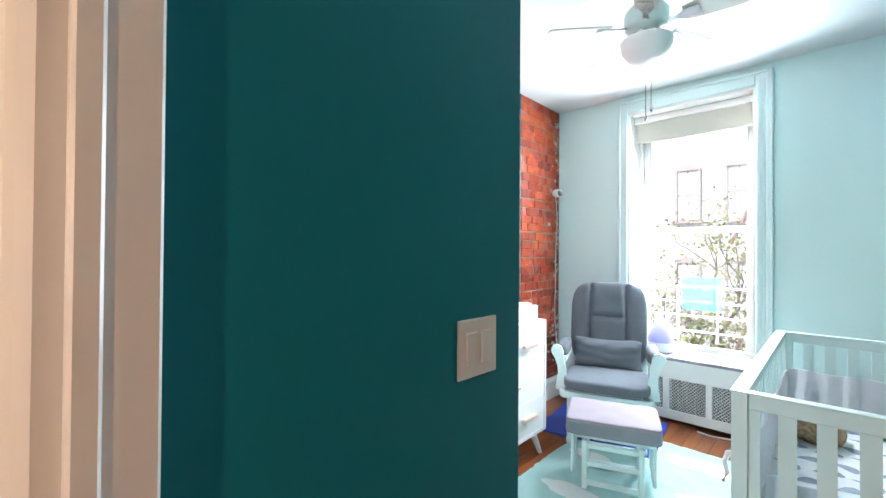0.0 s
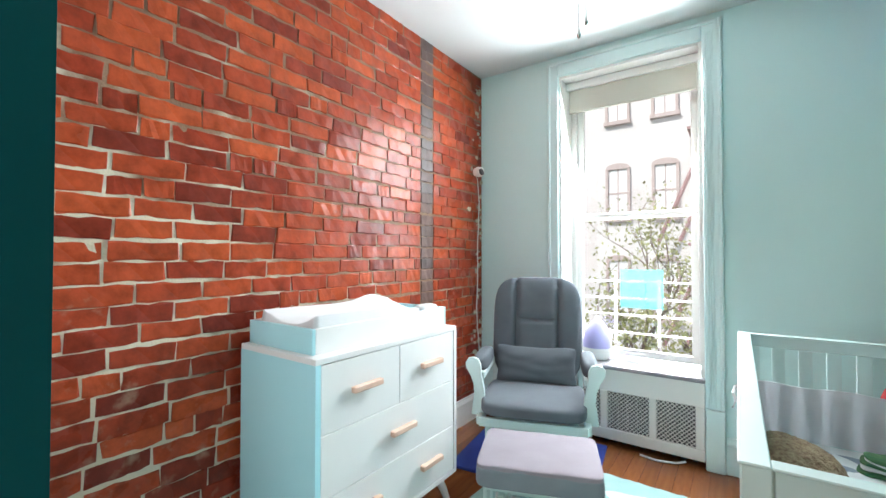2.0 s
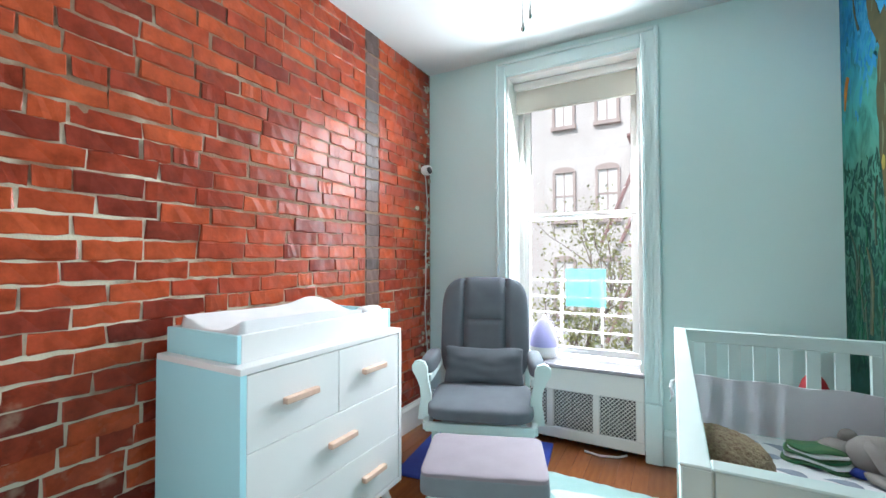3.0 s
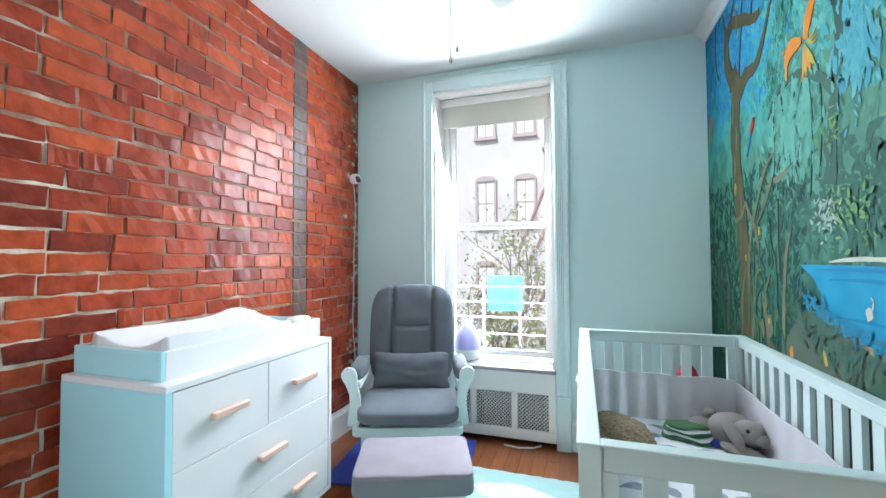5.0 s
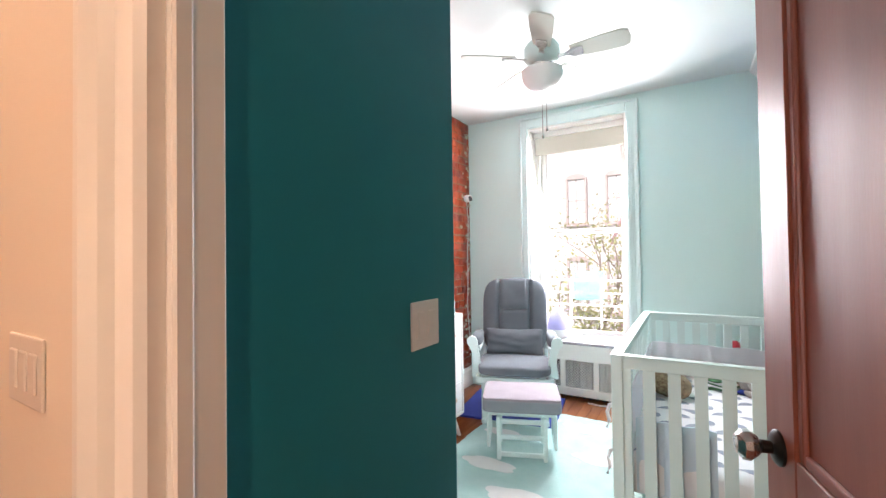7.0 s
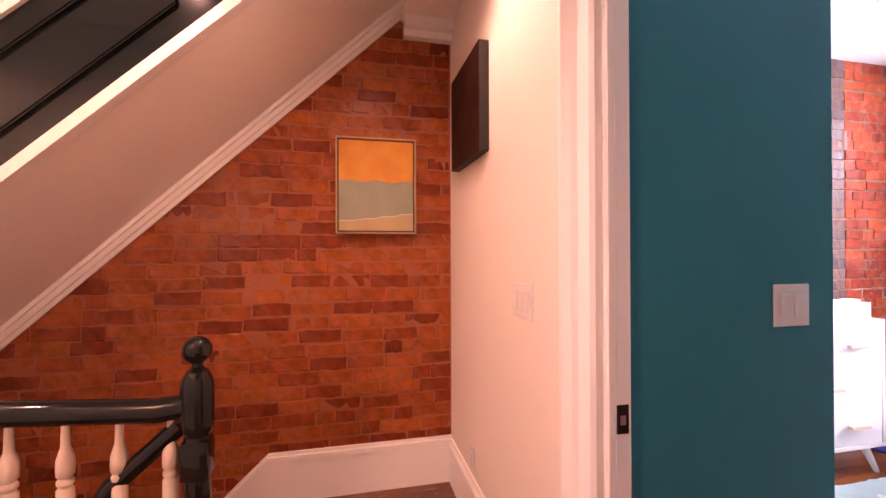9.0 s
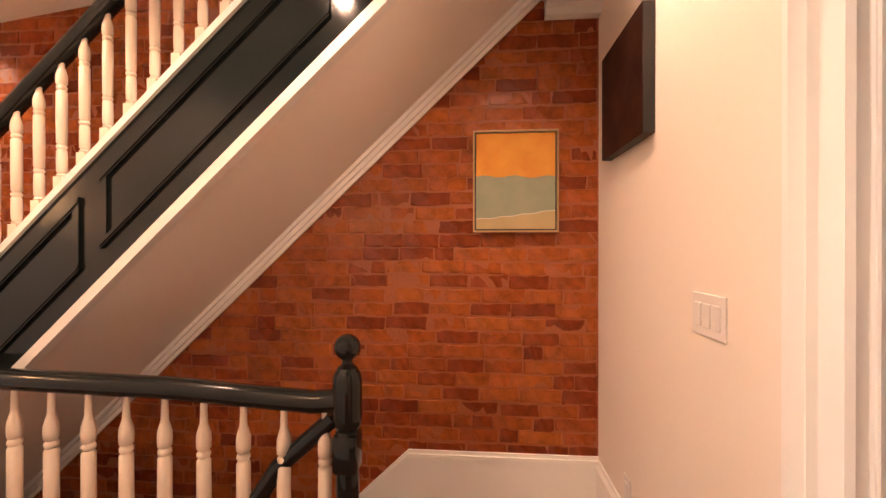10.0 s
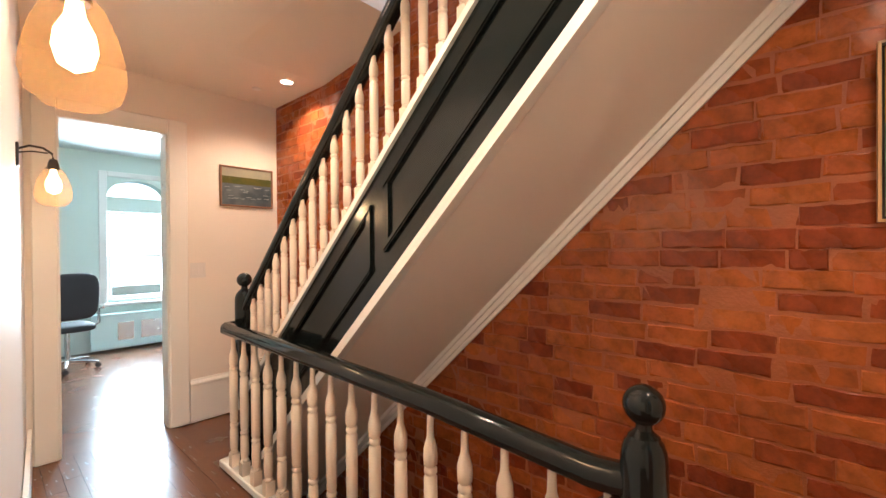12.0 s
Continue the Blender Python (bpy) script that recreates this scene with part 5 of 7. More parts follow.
mat_ob = tagged(block("floor_mat", M_BLUEMAT, -0.42, 0.40, -0.36, 0.34, 0.0, 0.018, bevel=0.006, m=Matrix.Translation((-0.845, 3.74, 0.0)) @ Matrix.Rotation(radians(8), 4, "Z")), "royal blue floor mat under the glider", "mat")

# crib
crib = thing("crib", "white painted wooden crib with slatted sides", "crib")
C0, C1, D0, D1, CH = 0.215, 0.957, 2.13, 3.60, 0.918
PW = 0.045
for x in (C0, C1 - PW):
    for y in (D0, D1 - PW):
        block("post", M_CRIB, x, x + PW, y, y + PW, 0.0, CH - 0.004, bevel=0.003, parent=crib)
for y in (D0 + 0.006, D1 - 0.034):
    block("end_rail", M_CRIB, C0 + PW, C1 - PW, y, y + 0.028, CH - 0.055, CH - 0.006, bevel=0.003, parent=crib)
    block("end_rail", M_CRIB, C0 + PW, C1 - PW, y, y + 0.028, 0.26, 0.34, bevel=0.003, parent=crib)
    block("end_stile", M_CRIB, C0 + PW, C0 + PW + 0.03, y, y + 0.028, 0.34, CH - 0.055, parent=crib)
    block("end_stile", M_CRIB, C1 - PW - 0.03, C1 - PW, y, y + 0.028, 0.34, CH - 0.055, parent=crib)
    for k in range(6):
        x = 0.333 + 0.0885 * k
        block("slat", M_CRIB, x, x + 0.044, y + 0.006, y + 0.022, 0.34, CH - 0.055, parent=crib)
for x in (C0 + 0.006, C1 - 0.034):
    block("side_rail", M_CRIB, x, x + 0.03, D0 + PW, D1 - PW, CH - 0.05, CH - 0.006, bevel=0.003, parent=crib)
    block("side_rail", M_CRIB, x, x + 0.03, D0 + PW, D1 - PW, 0.26, 0.34, bevel=0.003, parent=crib)
    for k in range(15):
        y = D0 + PW + 0.048 + 0.0885 * k
        block("slat", M_CRIB, x + 0.007, x + 0.023, y, y + 0.044, 0.34, CH - 0.05, parent=crib)
for x in (C0, C1 - 0.04):
    block("cap_rail", M_CRIB, x - 0.003, x + 0.043, D0 - 0.002, D1 + 0.002, CH - 0.006, CH, bevel=0.002, parent=crib)
for y in (D0, D1 - 0.04):
    block("cap_rail", M_CRIB, C0 + 0.043, C1 - 0.043, y - 0.002, y + 0.036, CH - 0.006, CH, bevel=0.002, parent=crib)
bm = bmesh.new()
for x in [C0 + 0.10 + 0.1 * k for k in range(6)]:
    box(bm, x, x + 0.05, D0 + 0.04, D1 - 0.04, 0.32, 0.338)
part("mattress_base", bm, M_CRIB, crib)

mattress = thing("crib_mattress", "crib mattress in a white sheet with slate blue leaf print", "mattress")
block("mattress_body", M_SHEET, C0 + 0.045, C1 - 0.045, D0 + 0.05, D1 - 0.05, 0.338, 0.50, bevel=0.03, segs=3, parent=mattress, smooth=60)
rng = random.Random(11)
for i in range(11):
    for j in range(5):
        x = C0 + 0.10 + 0.125 * j + (0.06 if i % 2 else 0.0) + rng.uniform(-0.012, 0.012)
        y = D0 + 0.13 + 0.118 * i + rng.uniform(-0.015, 0.015)
        if x > C1 - 0.11:
            continue
        a = rng.uniform(-0.7, 0.7)
        pts = []
        for k in range(12):
            b = 2 * math.pi * k / 12
            u, v = 0.050 * math.cos(b), 0.018 * math.sin(b) * (1.2 + math.cos(b)) - 0.018 * math.cos(b) ** 2
            pts.append((x + u * math.cos(a) - v * math.sin(a), y + u * math.sin(a) + v * math.cos(a)))
        bm = bmesh.new()
        prism(bm, pts, "z", 0.4995, 0.5008)
        part("print_leaf", bm, M_MOTIF, mattress)
bumper = thing("crib_bumper", "pale grey mesh liner tied inside the crib", "crib liner")


def wavy(name, x0, y0, x1, y1, z0, z1, mat, parent, amp=0.0035, n=48, thick=0.008):
    """A hanging cloth panel between two plan points."""
    bm = bmesh.new()
    l = math.hypot(x1 - x0, y1 - y0)
    nx, ny = -(y1 - y0) / l, (x1 - x0) / l
    rows_ = []
    for side in (0, 1):
        for z in (z0, (z0 + z1) / 2, z1):
            row = []
            for i in range(n + 1):
                f = i / n
                o = amp * math.sin(f * l * 38 + 2.0 * noise.noise((f * 4, z, 0))) * (1.0 if z < z1 else 0.6) + side * thick
                row.append(bm.verts.new((x0 + (x1 - x0) * f + nx * o, y0 + (y1 - y0) * f + ny * o, z + 0.004 * math.sin(f * 17))))
            rows_.append(row)
    for a, b in ((0, 1), (1, 2), (4, 3), (5, 4), (2, 5), (3, 0)):
        for i in range(n):
            bm.faces.new((rows_[a][i], rows_[a][i + 1], rows_[b][i + 1], rows_[b][i]))
    return part(name, bm, mat, parent, smooth=60)


wavy("liner_panel", C0 + 0.05, D1 - 0.048, C1 - 0.05, D1 - 0.048, 0.49, 0.715, M_BUMPER, bumper)
wavy("liner_panel", C0 + 0.05, D0 + 0.09, C0 + 0.05, D1 - 0.06, 0.49, 0.715, M_BUMPER, bumper)
wavy("liner_panel", C1 - 0.05, D1 - 0.06, C1 - 0.05, D0 + 0.09, 0.49, 0.70, M_BUMPER, bumper)
for y, z in ((D0 + 0.03, 0.69), (D0 + 0.03, 0.50), (D1 - 0.02, 0.66)):
    bm = bmesh.new()
    tube(bm, [(C0 + 0.01, y, z + 0.02), (C0 - 0.014, y + 0.01, z + 0.005), (C0 - 0.022, y - 0.004, z - 0.02), (C0 - 0.012, y - 0.012, z - 0.05), (C0 - 0.024, y - 0.010, z - 0.085)], [0.006, 0.009, 0.007, 0.008, 0.005], 7)
    part("tie", bm, M_SHEET, bumper, "white fabric tie", 60)
blanket = tagged(wavy("crib_blanket", 0.30, D0 + 0.045, 0.58, D0 + 0.045, 0.36, 0.655, M_BLUECLOTH, None, 0.01), "light blue cotton blanket hung inside the crib end", "blanket")
bm = bmesh.new()
cushion(bm, 0.25, 0.28, 0.13, 24, 2.5, Matrix.Translation((0.375, 3.12, 0.560)) @ Matrix.Rotation(radians(14), 4, "Y"))
for v in bm.verts:
    v.co += 0.007 * Vector((noise.noise(v.co * 75), noise.noise(v.co * 75 + Vector((9, 0, 0))), noise.noise(v.co * 75 + Vector((0, 9, 0)))))
tagged(part("crochet_pouf", bm, M_WOVEN, smooth=80), "beige and red crocheted cushion in the crib", "cushion")
towel = thing("folded_towel", "green striped terry towel folded in the crib", "towel")
for k, (mat, dz, w) in enumerate(((M_GREENT, 0.508, 0.20), (M_SHEET, 0.521, 0.19), (M_GREENT, 0.533, 0.185), (M_SHEET, 0.545, 0.17), (M_GREENT, 0.557, 0.165))):
    bm = bmesh.new()
    cushion(bm, w, 0.13 - 0.008 * k, 0.018, 10, 3.5, Matrix.Translation((0.655 + 0.004 * (k % 2), 3.33, dz)) @ Matrix.Rotation(radians(-18 + 3 * k), 4, "Z"))
    for v in bm.verts:
        v.co.z += 0.006 * math.sin(v.co.x * 42 + k)
    part("fold", bm, mat, towel, smooth=80)


def plush(label, lumps, eyes=()):
    """A soft toy sewn of stuffed lumps: size, place, turn about z and about y."""
    bm = bmesh.new()
    for sx, sy, sz, x, y, z, rot, dip in lumps:
        cushion(bm, sx, sy, sz, 8, 2.2, Matrix.Translation((x, y, z)) @ Matrix.Rotation(radians(rot), 4, "Z") @ Matrix.Rotation(radians(dip), 4, "Y"))
    for v in bm.verts:
        v.co += 0.004 * Vector((noise.noise(v.co * 40), noise.noise(v.co * 40 + Vector((7, 0, 0))), noise.noise(v.co * 40 + Vector((0, 7, 0)))))
    data = mesh_of(bm, "plush_toy", M_PLUSH, 80)
    if eyes:
        data.materials.append(M_DARK)
        bm = bmesh.new()
        bm.from_mesh(data)
        n0 = len(bm.faces)
        for p in eyes:
            bmesh.ops.create_uvsphere(bm, u_segments=8, v_segments=6, radius=0.008, matrix=Matrix.Translation(p))
        bm.faces.ensure_lookup_table()
        for f in bm.faces[n0:]:
            f.material_index = 1
        bm.to_mesh(data)
        bm.free()
    return tagged(new("plush_toy", data), label, "soft toy")


plush("soft grey plush rabbit with long ears lying on the mattress", [(0.17, 0.13, 0.13, 0.815, 3.32, 0.565, 20, 0), (0.115, 0.10, 0.095, 0.858, 3.235, 0.585, 0, 0), (0.06, 0.055, 0.05, 0.888, 3.205, 0.57, 0, 0), (0.13, 0.03, 0.05, 0.79, 3.205, 0.59, -50, 50), (0.12, 0.045, 0.04, 0.835, 3.18, 0.522, -40, 0), (0.10, 0.04, 0.035, 0.79, 3.22, 0.52, -60, 0), (0.09, 0.05, 0.045, 0.90, 3.29, 0.525, 60, 0)], [(0.838, 3.192, 0.605)])
plush("small grey plush toy slumped beside the rabbit", [(0.12, 0.10, 0.09, 0.72, 3.36, 0.545, 10, 0), (0.055, 0.04, 0.06, 0.752, 3.37, 0.60, 0, 0), (0.06, 0.04, 0.035, 0.675, 3.34, 0.52, 30, 0)])
bm = bmesh.new()
cushion(bm, 0.07, 0.05, 0.03, 8, 2.6, Matrix.Translation((0.762, 3.272, 0.515)))
tagged(part("blue_cloth", bm, M_BLUEMAT, smooth=80), "small bright blue cloth beside the plush rabbit", "cloth")
bm = bmesh.new()
cushion(bm, 0.20, 0.18, 0.72, 8, 2.6, Matrix.Translation((0.76, 3.80, 0.36)))
for v in bm.verts:
    v.co.x += 0.03 * noise.noise(v.co * 7)
tagged(part("red_bag", bm, M_CRIMSON, smooth=80), "crimson cloth bag standing behind the crib", "bag")

# narrow pine shelf unit between crib and door
M_PINE = material("pale_pine", (0.66, 0.46, 0.24), 0.5, second=(0.55, 0.36, 0.17), scale=5, fine=50, bump=0.06, stretch=(6, 6, 1))
shelf = thing("shelf_unit", "narrow pale pine shelf unit standing against the mural", "shelf unit")
SX0, SX1, SY0, SY1, SZ1 = 0.868, 0.972, 1.62, 1.90, 1.155
for y in (SY0, SY1 - 0.018):
    block("side_panel", M_PINE, SX0, SX1, y, y + 0.018, 0.0, SZ1, bevel=0.002, parent=shelf)
for z in (0.06, 0.42, 0.78, SZ1 - 0.022):
    block("shelf", M_PINE, SX0 + 0.002, SX1, SY0 + 0.018, SY1 - 0.018, z, z + 0.018, parent=shelf)
block("back_panel", M_PINE, SX1, SX1 + 0.005, SY0, SY1, 0.0, SZ1, parent=shelf)

# humidifier on the sill
hum = thing("humidifier", "teardrop humidifier with white base and lilac tank", "humidifier", Matrix.Translation((-0.61, 4.33, 0.532)))
bm = bmesh.new()
lathe(bm, [(0.07, 0.0), (0.088, 0.012), (0.095, 0.05), (0.098, 0.085)], 24)
part("base", bm, M_WHITE, hum, smooth=50)
bm = bmesh.new()
lathe(bm, [(0.098, 0.085), (0.097, 0.12), (0.088, 0.165), (0.068, 0.215), (0.042, 0.255), (0.022, 0.275)], 24)
part("tank", bm, M_LILAC, hum, "lilac translucent tank", 50)
bm = bmesh.new()
lathe(bm, [(0.022, 0.275), (0.016, 0.29), (0.008, 0.305), (0.0005, 0.308)], 16)
part("nozzle", bm, M_WHITE, hum, smooth=50)

# baby camera on the brick wall
cam_m = thing("wall_camera", "small white baby monitor camera on the brick wall", "camera")
bm = bmesh.new()
tube(bm, [(BX, 4.07, 1.93), (BX + 0.03, 4.06, 1.945), (BX + 0.035, 4.055, 1.94)], 0.008, 8)
part("bracket", bm, M_WHITE, cam_m, smooth=50)
bm = bmesh.new()
cushion(bm, 0.085, 0.075, 0.075, 8, 2.6, Matrix.Translation((BX + 0.062, 4.04, 1.915)))
part("housing", bm, M_WHITE, cam_m, smooth=80)
bm = bmesh.new()
lathe(bm, [(0.026, 0.0), (0.026, 0.014), (0.018, 0.018), (0.0005, 0.019)], 16, Matrix.Translation((BX + 0.090, 4.025, 1.908)) @ Matrix.Rotation(radians(75), 4, "Y"))
part("lens", bm, M_DARK, cam_m, "black lens face", 40)
bm = bmesh.new()
pts = [(BX + 0.02, 4.07, 1.92)] + [(BX + 0.018 + 0.006 * math.sin(i * 1.7), 4.10 + 0.015 * math.sin(i * 0.9), 1.85 - i * 0.165) for i in range(10)]
tube(bm, pts, 0.004, 6)
tagged(part("camera_cable", bm, M_PLATE, smooth=60), "thin white cable hanging down the wall corner", "cable")
bm = bmesh.new()
tube(bm, [(-0.30, 4.14, 0.006), (-0.20, 4.12, 0.006), (-0.10, 4.15, 0.006), (-0.05, 4.17, 0.02)], 0.006, 6)
tagged(part("floor_cable", bm, M_PLATE, smooth=60), "short white cable lying under the radiator cover", "cable")
# ---------------------------------------------------------------- stairs and hall
K = 0.945
S0 = -0.79                                  # outer face of the stringer


def slope(c, y):
    return K * y + c


stairs = tagged(new("staircase"), "rising staircase with black panelled stringer and turned balusters", "staircase", kind="structure")
YA, YB = -2.86, 0.26


def band(name, x0, x1, c0, c1, ya, yb, mat, parent, label="", plumb=True):
    bm = bmesh.new()
    prism(bm, [(ya, slope(c0, ya)), (yb, slope(c0, yb)), (yb, slope(c1, yb)), (ya, slope(c1, ya))], "x", x0, x1)
    return part(name, bm, mat, parent, label)


bm = bmesh.new()
SV = [[bm.verts.new((x, y, slope(c + d, y))) for x, c in ((BX + 0.001, 2.455), (S0 - 0.02, 2.625))] for d in (0.0, 0.03) for y in (-3.3, 0.27)]
for q in ((SV[0][0], SV[0][1], SV[1][1], SV[1][0]), (SV[2][0], SV[3][0], SV[3][1], SV[2][1]), (SV[0][0], SV[1][0], SV[3][0], SV[2][0]), (SV[0][1], SV[2][1], SV[3][1], SV[1][1]), (SV[0][0], SV[2][0], SV[2][1], SV[0][1]), (SV[1][0], SV[1][1], SV[3][1], SV[3][0])):
    bm.faces.new(q)
part("soffit", bm, M_CREAM, stairs, "cream plaster soffit")
stringer = band("stringer", S0 - 0.035, S0 - 0.004, 2.66, 3.16, YA, YB, M_BLACK, stairs, "black gloss panelled stringer")
band("lower_trim", S0 - 0.04, S0 + 0.010, 2.61, 2.662, -3.3, YB, M_TRIM, stairs, "cream trim strip")
band("cap", S0 - 0.05, S0 + 0.012, 3.155, 3.19, YA, YB, M_TRIM, stairs, "cream stringer cap")
bm = bmesh.new()
for ya in (-3.3,):
    for off, d in ((2.375, 0.014), (2.405, 0.028), (2.44, 0.045)):
        prism(bm, [(ya, slope(off, ya)), (0.27, slope(off, 0.27)), (0.27, slope(2.468, 0.27)), (ya, slope(2.468, ya))], "x", BX + 0.0005, BX + d)
part("soffit_moulding", bm, M_TRIM, stairs, "cream crown moulding")
# raised mouldings of the panels
edges_y = [(-2.30, -1.62), (-1.53, -0.62), (-0.53, 0.2)]
for ya, yb in edges_y:
    lo, hi = 2.775, 3.06
    for c0, c1 in ((lo, lo + 0.03), (hi - 0.03, hi)):
        m1 = band("panel_moulding", S0 - 0.004, S0 + 0.010, c0, c1, ya, yb, M_BLACK, stringer)
        band("bead", S0 + 0.010, S0 + 0.014, c0 + 0.009, c1 - 0.009, ya, yb, M_BLACK, m1)
    for y in (ya, yb - 0.026):
        band("panel_moulding", S0 - 0.004, S0 + 0.009, lo + 0.03, hi - 0.03, y, y + 0.026, M_BLACK, stringer)
# treads behind
RISE, RUN = 0.186, 0.1968
for i in range(15):
    y = -2.86 + i * RUN
    if slope(2.66, y) > 2.9:
        break
    z = (i + 1) * RISE
    block("tread", M_TREAD, BX + 0.004, S0 - 0.037, y - 0.02, y + RUN + 0.003, z - 0.03, z, bevel=0.006, parent=stairs)
    block("riser", M_TRIM, BX + 0.004, S0 - 0.037, y, y + 0.016, z - RISE, z - 0.03, parent=stairs)


def baluster_bm(height, r=0.019):
    """Turned baluster: square foot, vase, rings and taper."""
    bm = bmesh.new()
    h = height
    box(bm, -r, r, -r, r, 0.0, 0.10 * h)
    turns = [(0.80, 0.10), (1.0, 0.112), (0.72, 0.124), (0.95, 0.136), (1.0, 0.20), (0.95, 0.285), (0.72, 0.295), (1.0, 0.305), (1.0, 0.318), (0.72, 0.328), (0.96, 0.34), (1.02, 0.50), (1.0, 0.70), (0.72, 0.712), (0.98, 0.722), (0.98, 0.737), (0.72, 0.748), (1.0, 0.758), (1.06, 0.79), (1.02, 0.825), (0.76, 0.855), (0.56, 0.875), (0.50, 0.93), (0.47, 1.0)]
    lathe(bm, [(r * a, h * b) for a, b in turns], 12)
    return bm


SB = mesh_of(baluster_bm(0.56, 0.0185), "stair_baluster", M_RAILWHITE, 40)
y = YA + 0.06
while slope(3.19, y) < 4.0:
    ob = new("baluster", SB)
    ob.parent = stairs
    ob.location = (S0 - 0.018, y, slope(3.185, y) - 0.005)
    y += 0.0984
bm = bmesh.new()
prof = [(-0.032, -0.02), (-0.034, 0.0), (-0.028, 0.02), (-0.012, 0.032), (0.012, 0.032), (0.028, 0.02), (0.034, 0.0), (0.032, -0.02), (0.02, -0.03), (-0.02, -0.03)]
va = [bm.verts.new((S0 - 0.018 + a, YA - 0.02, slope(3.72, YA - 0.02) + b * 1.35)) for a, b in prof]
vb = [bm.verts.new((S0 - 0.018 + a, 0.8, slope(3.72, 0.8) + b * 1.35)) for a, b in prof]
bm.faces.new(va)
bm.faces.new(vb[::-1])
for i in range(len(prof)):
    bm.faces.new((va[i], vb[i], vb[(i + 1) % len(prof)], va[(i + 1) % len(prof)]))
part("handrail", bm, M_BLACK, stairs, "black gloss handrail", 50)


def newel_bm(ball_z, ball_r, w=0.05):
    bm = bmesh.new()
    b = ball_z
    box(bm, -w, w, -w, w, 0.0, 0.22, bevel=0.006)
    lathe(bm, [(w * 0.9, 0.22), (w * 1.0, 0.235), (w * 0.7, 0.25), (w * 0.62, 0.30), (w * 0.78, 0.40), (w * 0.92, 0.50), (w * 0.85, 0.58), (w * 0.6, 0.615), (w * 0.95, 0.63), (w * 0.7, 0.645), (w * 0.98, 0.655)], 20)
    box(bm, -w * 0.98, w * 0.98, -w * 0.98, w * 0.98, 0.56, b - 0.292, bevel=0.016, segs=2)
    drum = [(w * 0.94, b - 0.296), (w * 0.86, b - 0.284), (w * 1.0, b - 0.272), (w * 1.12, b - 0.26), (w * 1.14, b - 0.23), (w * 1.14, b - 0.15), (w * 1.13, b - 0.122), (w * 1.06, b - 0.10), (w * 0.98, b - 0.092), (w * 0.94, b - 0.084), (w * 0.80, b - 0.078), (w * 0.76, b - 0.070), (w * 0.58, b - 0.064), (w * 0.40, b - 0.056), (w * 0.38, b - 0.040)]
    lathe(bm, drum, 24)
    n = 10
    lathe(bm, [(max(ball_r * math.sin(math.pi * i / n), 0.0004), b - ball_r * math.cos(math.pi * i / n)) for i in range(n + 1)], 20)
    return bm


NX, NYY = -0.70, -0.525
bal = thing("stair_balustrade", "landing balustrade with black rail and cream turned balusters", "balustrade")
newel = part("newel_post", newel_bm(0.988, 0.046, 0.045), M_BLACK, bal, "black gloss newel with ball finial", 40)
newel.location = (NX, NYY, 0)
far_newel = part("newel_post", newel_bm(1.15, 0.045), M_BLACK, bal, "black gloss newel with ball finial", 40)
far_newel.location = (S0 - 0.018, -2.93, 0)
RAILZ = 0.845
bm = bmesh.new()
RP = [(NX, NYY - 0.02, RAILZ - 0.036), (NX, NYY - 0.06, RAILZ - 0.045), (NX, NYY - 0.12, RAILZ - 0.050), (NX, NYY - 0.25, RAILZ - 0.042), (NX, -1.2, RAILZ - 0.016), (NX, -2.0, RAILZ + 0.002), (NX, -2.93, RAILZ + 0.014), (NX - 0.07, -2.95, RAILZ + 0.014)]
rings = []
for i, p in enumerate(RP):
    a, b = Vector(RP[max(i - 1, 0)]), Vector(RP[min(i + 1, len(RP) - 1)])
    d = (b - a).normalized()
    side = d.cross(Vector((0, 0, 1))).normalized()
    rings.append([bm.verts.new(Vector(p) + side * u * 1.1 + Vector((0, 0, v * 1.15))) for u, v in prof])
for a, b in zip(rings, rings[1:]):
    for i in range(len(prof)):
        bm.faces.new((a[i], b[i], b[(i + 1) % len(prof)], a[(i + 1) % len(prof)]))
bm.faces.new(rings[0])
bm.faces.new(rings[-1][::-1])
part("handrail", bm, M_BLACK, bal, "black gloss handrail", 50)
block("curb", M_TRIM, NX - 0.03, NX + 0.035, -2.98, NYY - 0.05, 0.0, 0.045, bevel=0.006, parent=bal, label="white painted curb")
LB = mesh_of(baluster_bm(RAILZ - 0.06, 0.0235), "landing_baluster", M_RAILWHITE, 40)
for k in range(16):
    ob = new("baluster", LB)
    ob.parent = bal
    ob.location = (NX, -0.605 - 0.1485 * k, 0.042)
    ob.scale = (1, 1, 0.952 + 0.005 * k)
bm = bmesh.new()
tube(bm, [(NX - 0.01, NYY - 0.05, 0.74), (NX - 0.01, NYY - 0.25, 0.56), (NX - 0.01, -1.6, -0.70), (NX - 0.01, -2.6, -1.65)], 0.032, 10)
part("lower_handrail", bm, M_BLACK, bal, "black handrail of the stairs going down", 60)

# stairs going down
down = tagged(new("staircase_down"), "dark wooden stairs going down under the landing", "staircase", kind="structure")
for i in range(13):
    y = -0.50 - i * RUN
    z = -(i + 1) * RISE
    block("tread", M_TREAD, BX + 0.004, -0.73, y - RUN - 0.003, y + 0.02, z - 0.03, z, bevel=0.006, parent=down)
    block("riser", M_TRIM, BX + 0.004, -0.73, y - 0.016, y, z, z + RISE - 0.03, parent=down)
block("nosing", M_TREAD, BX + 0.004, -0.66, -0.53, -0.49, -0.03, 0.001, bevel=0.006, parent=down)
bm = bmesh.new()
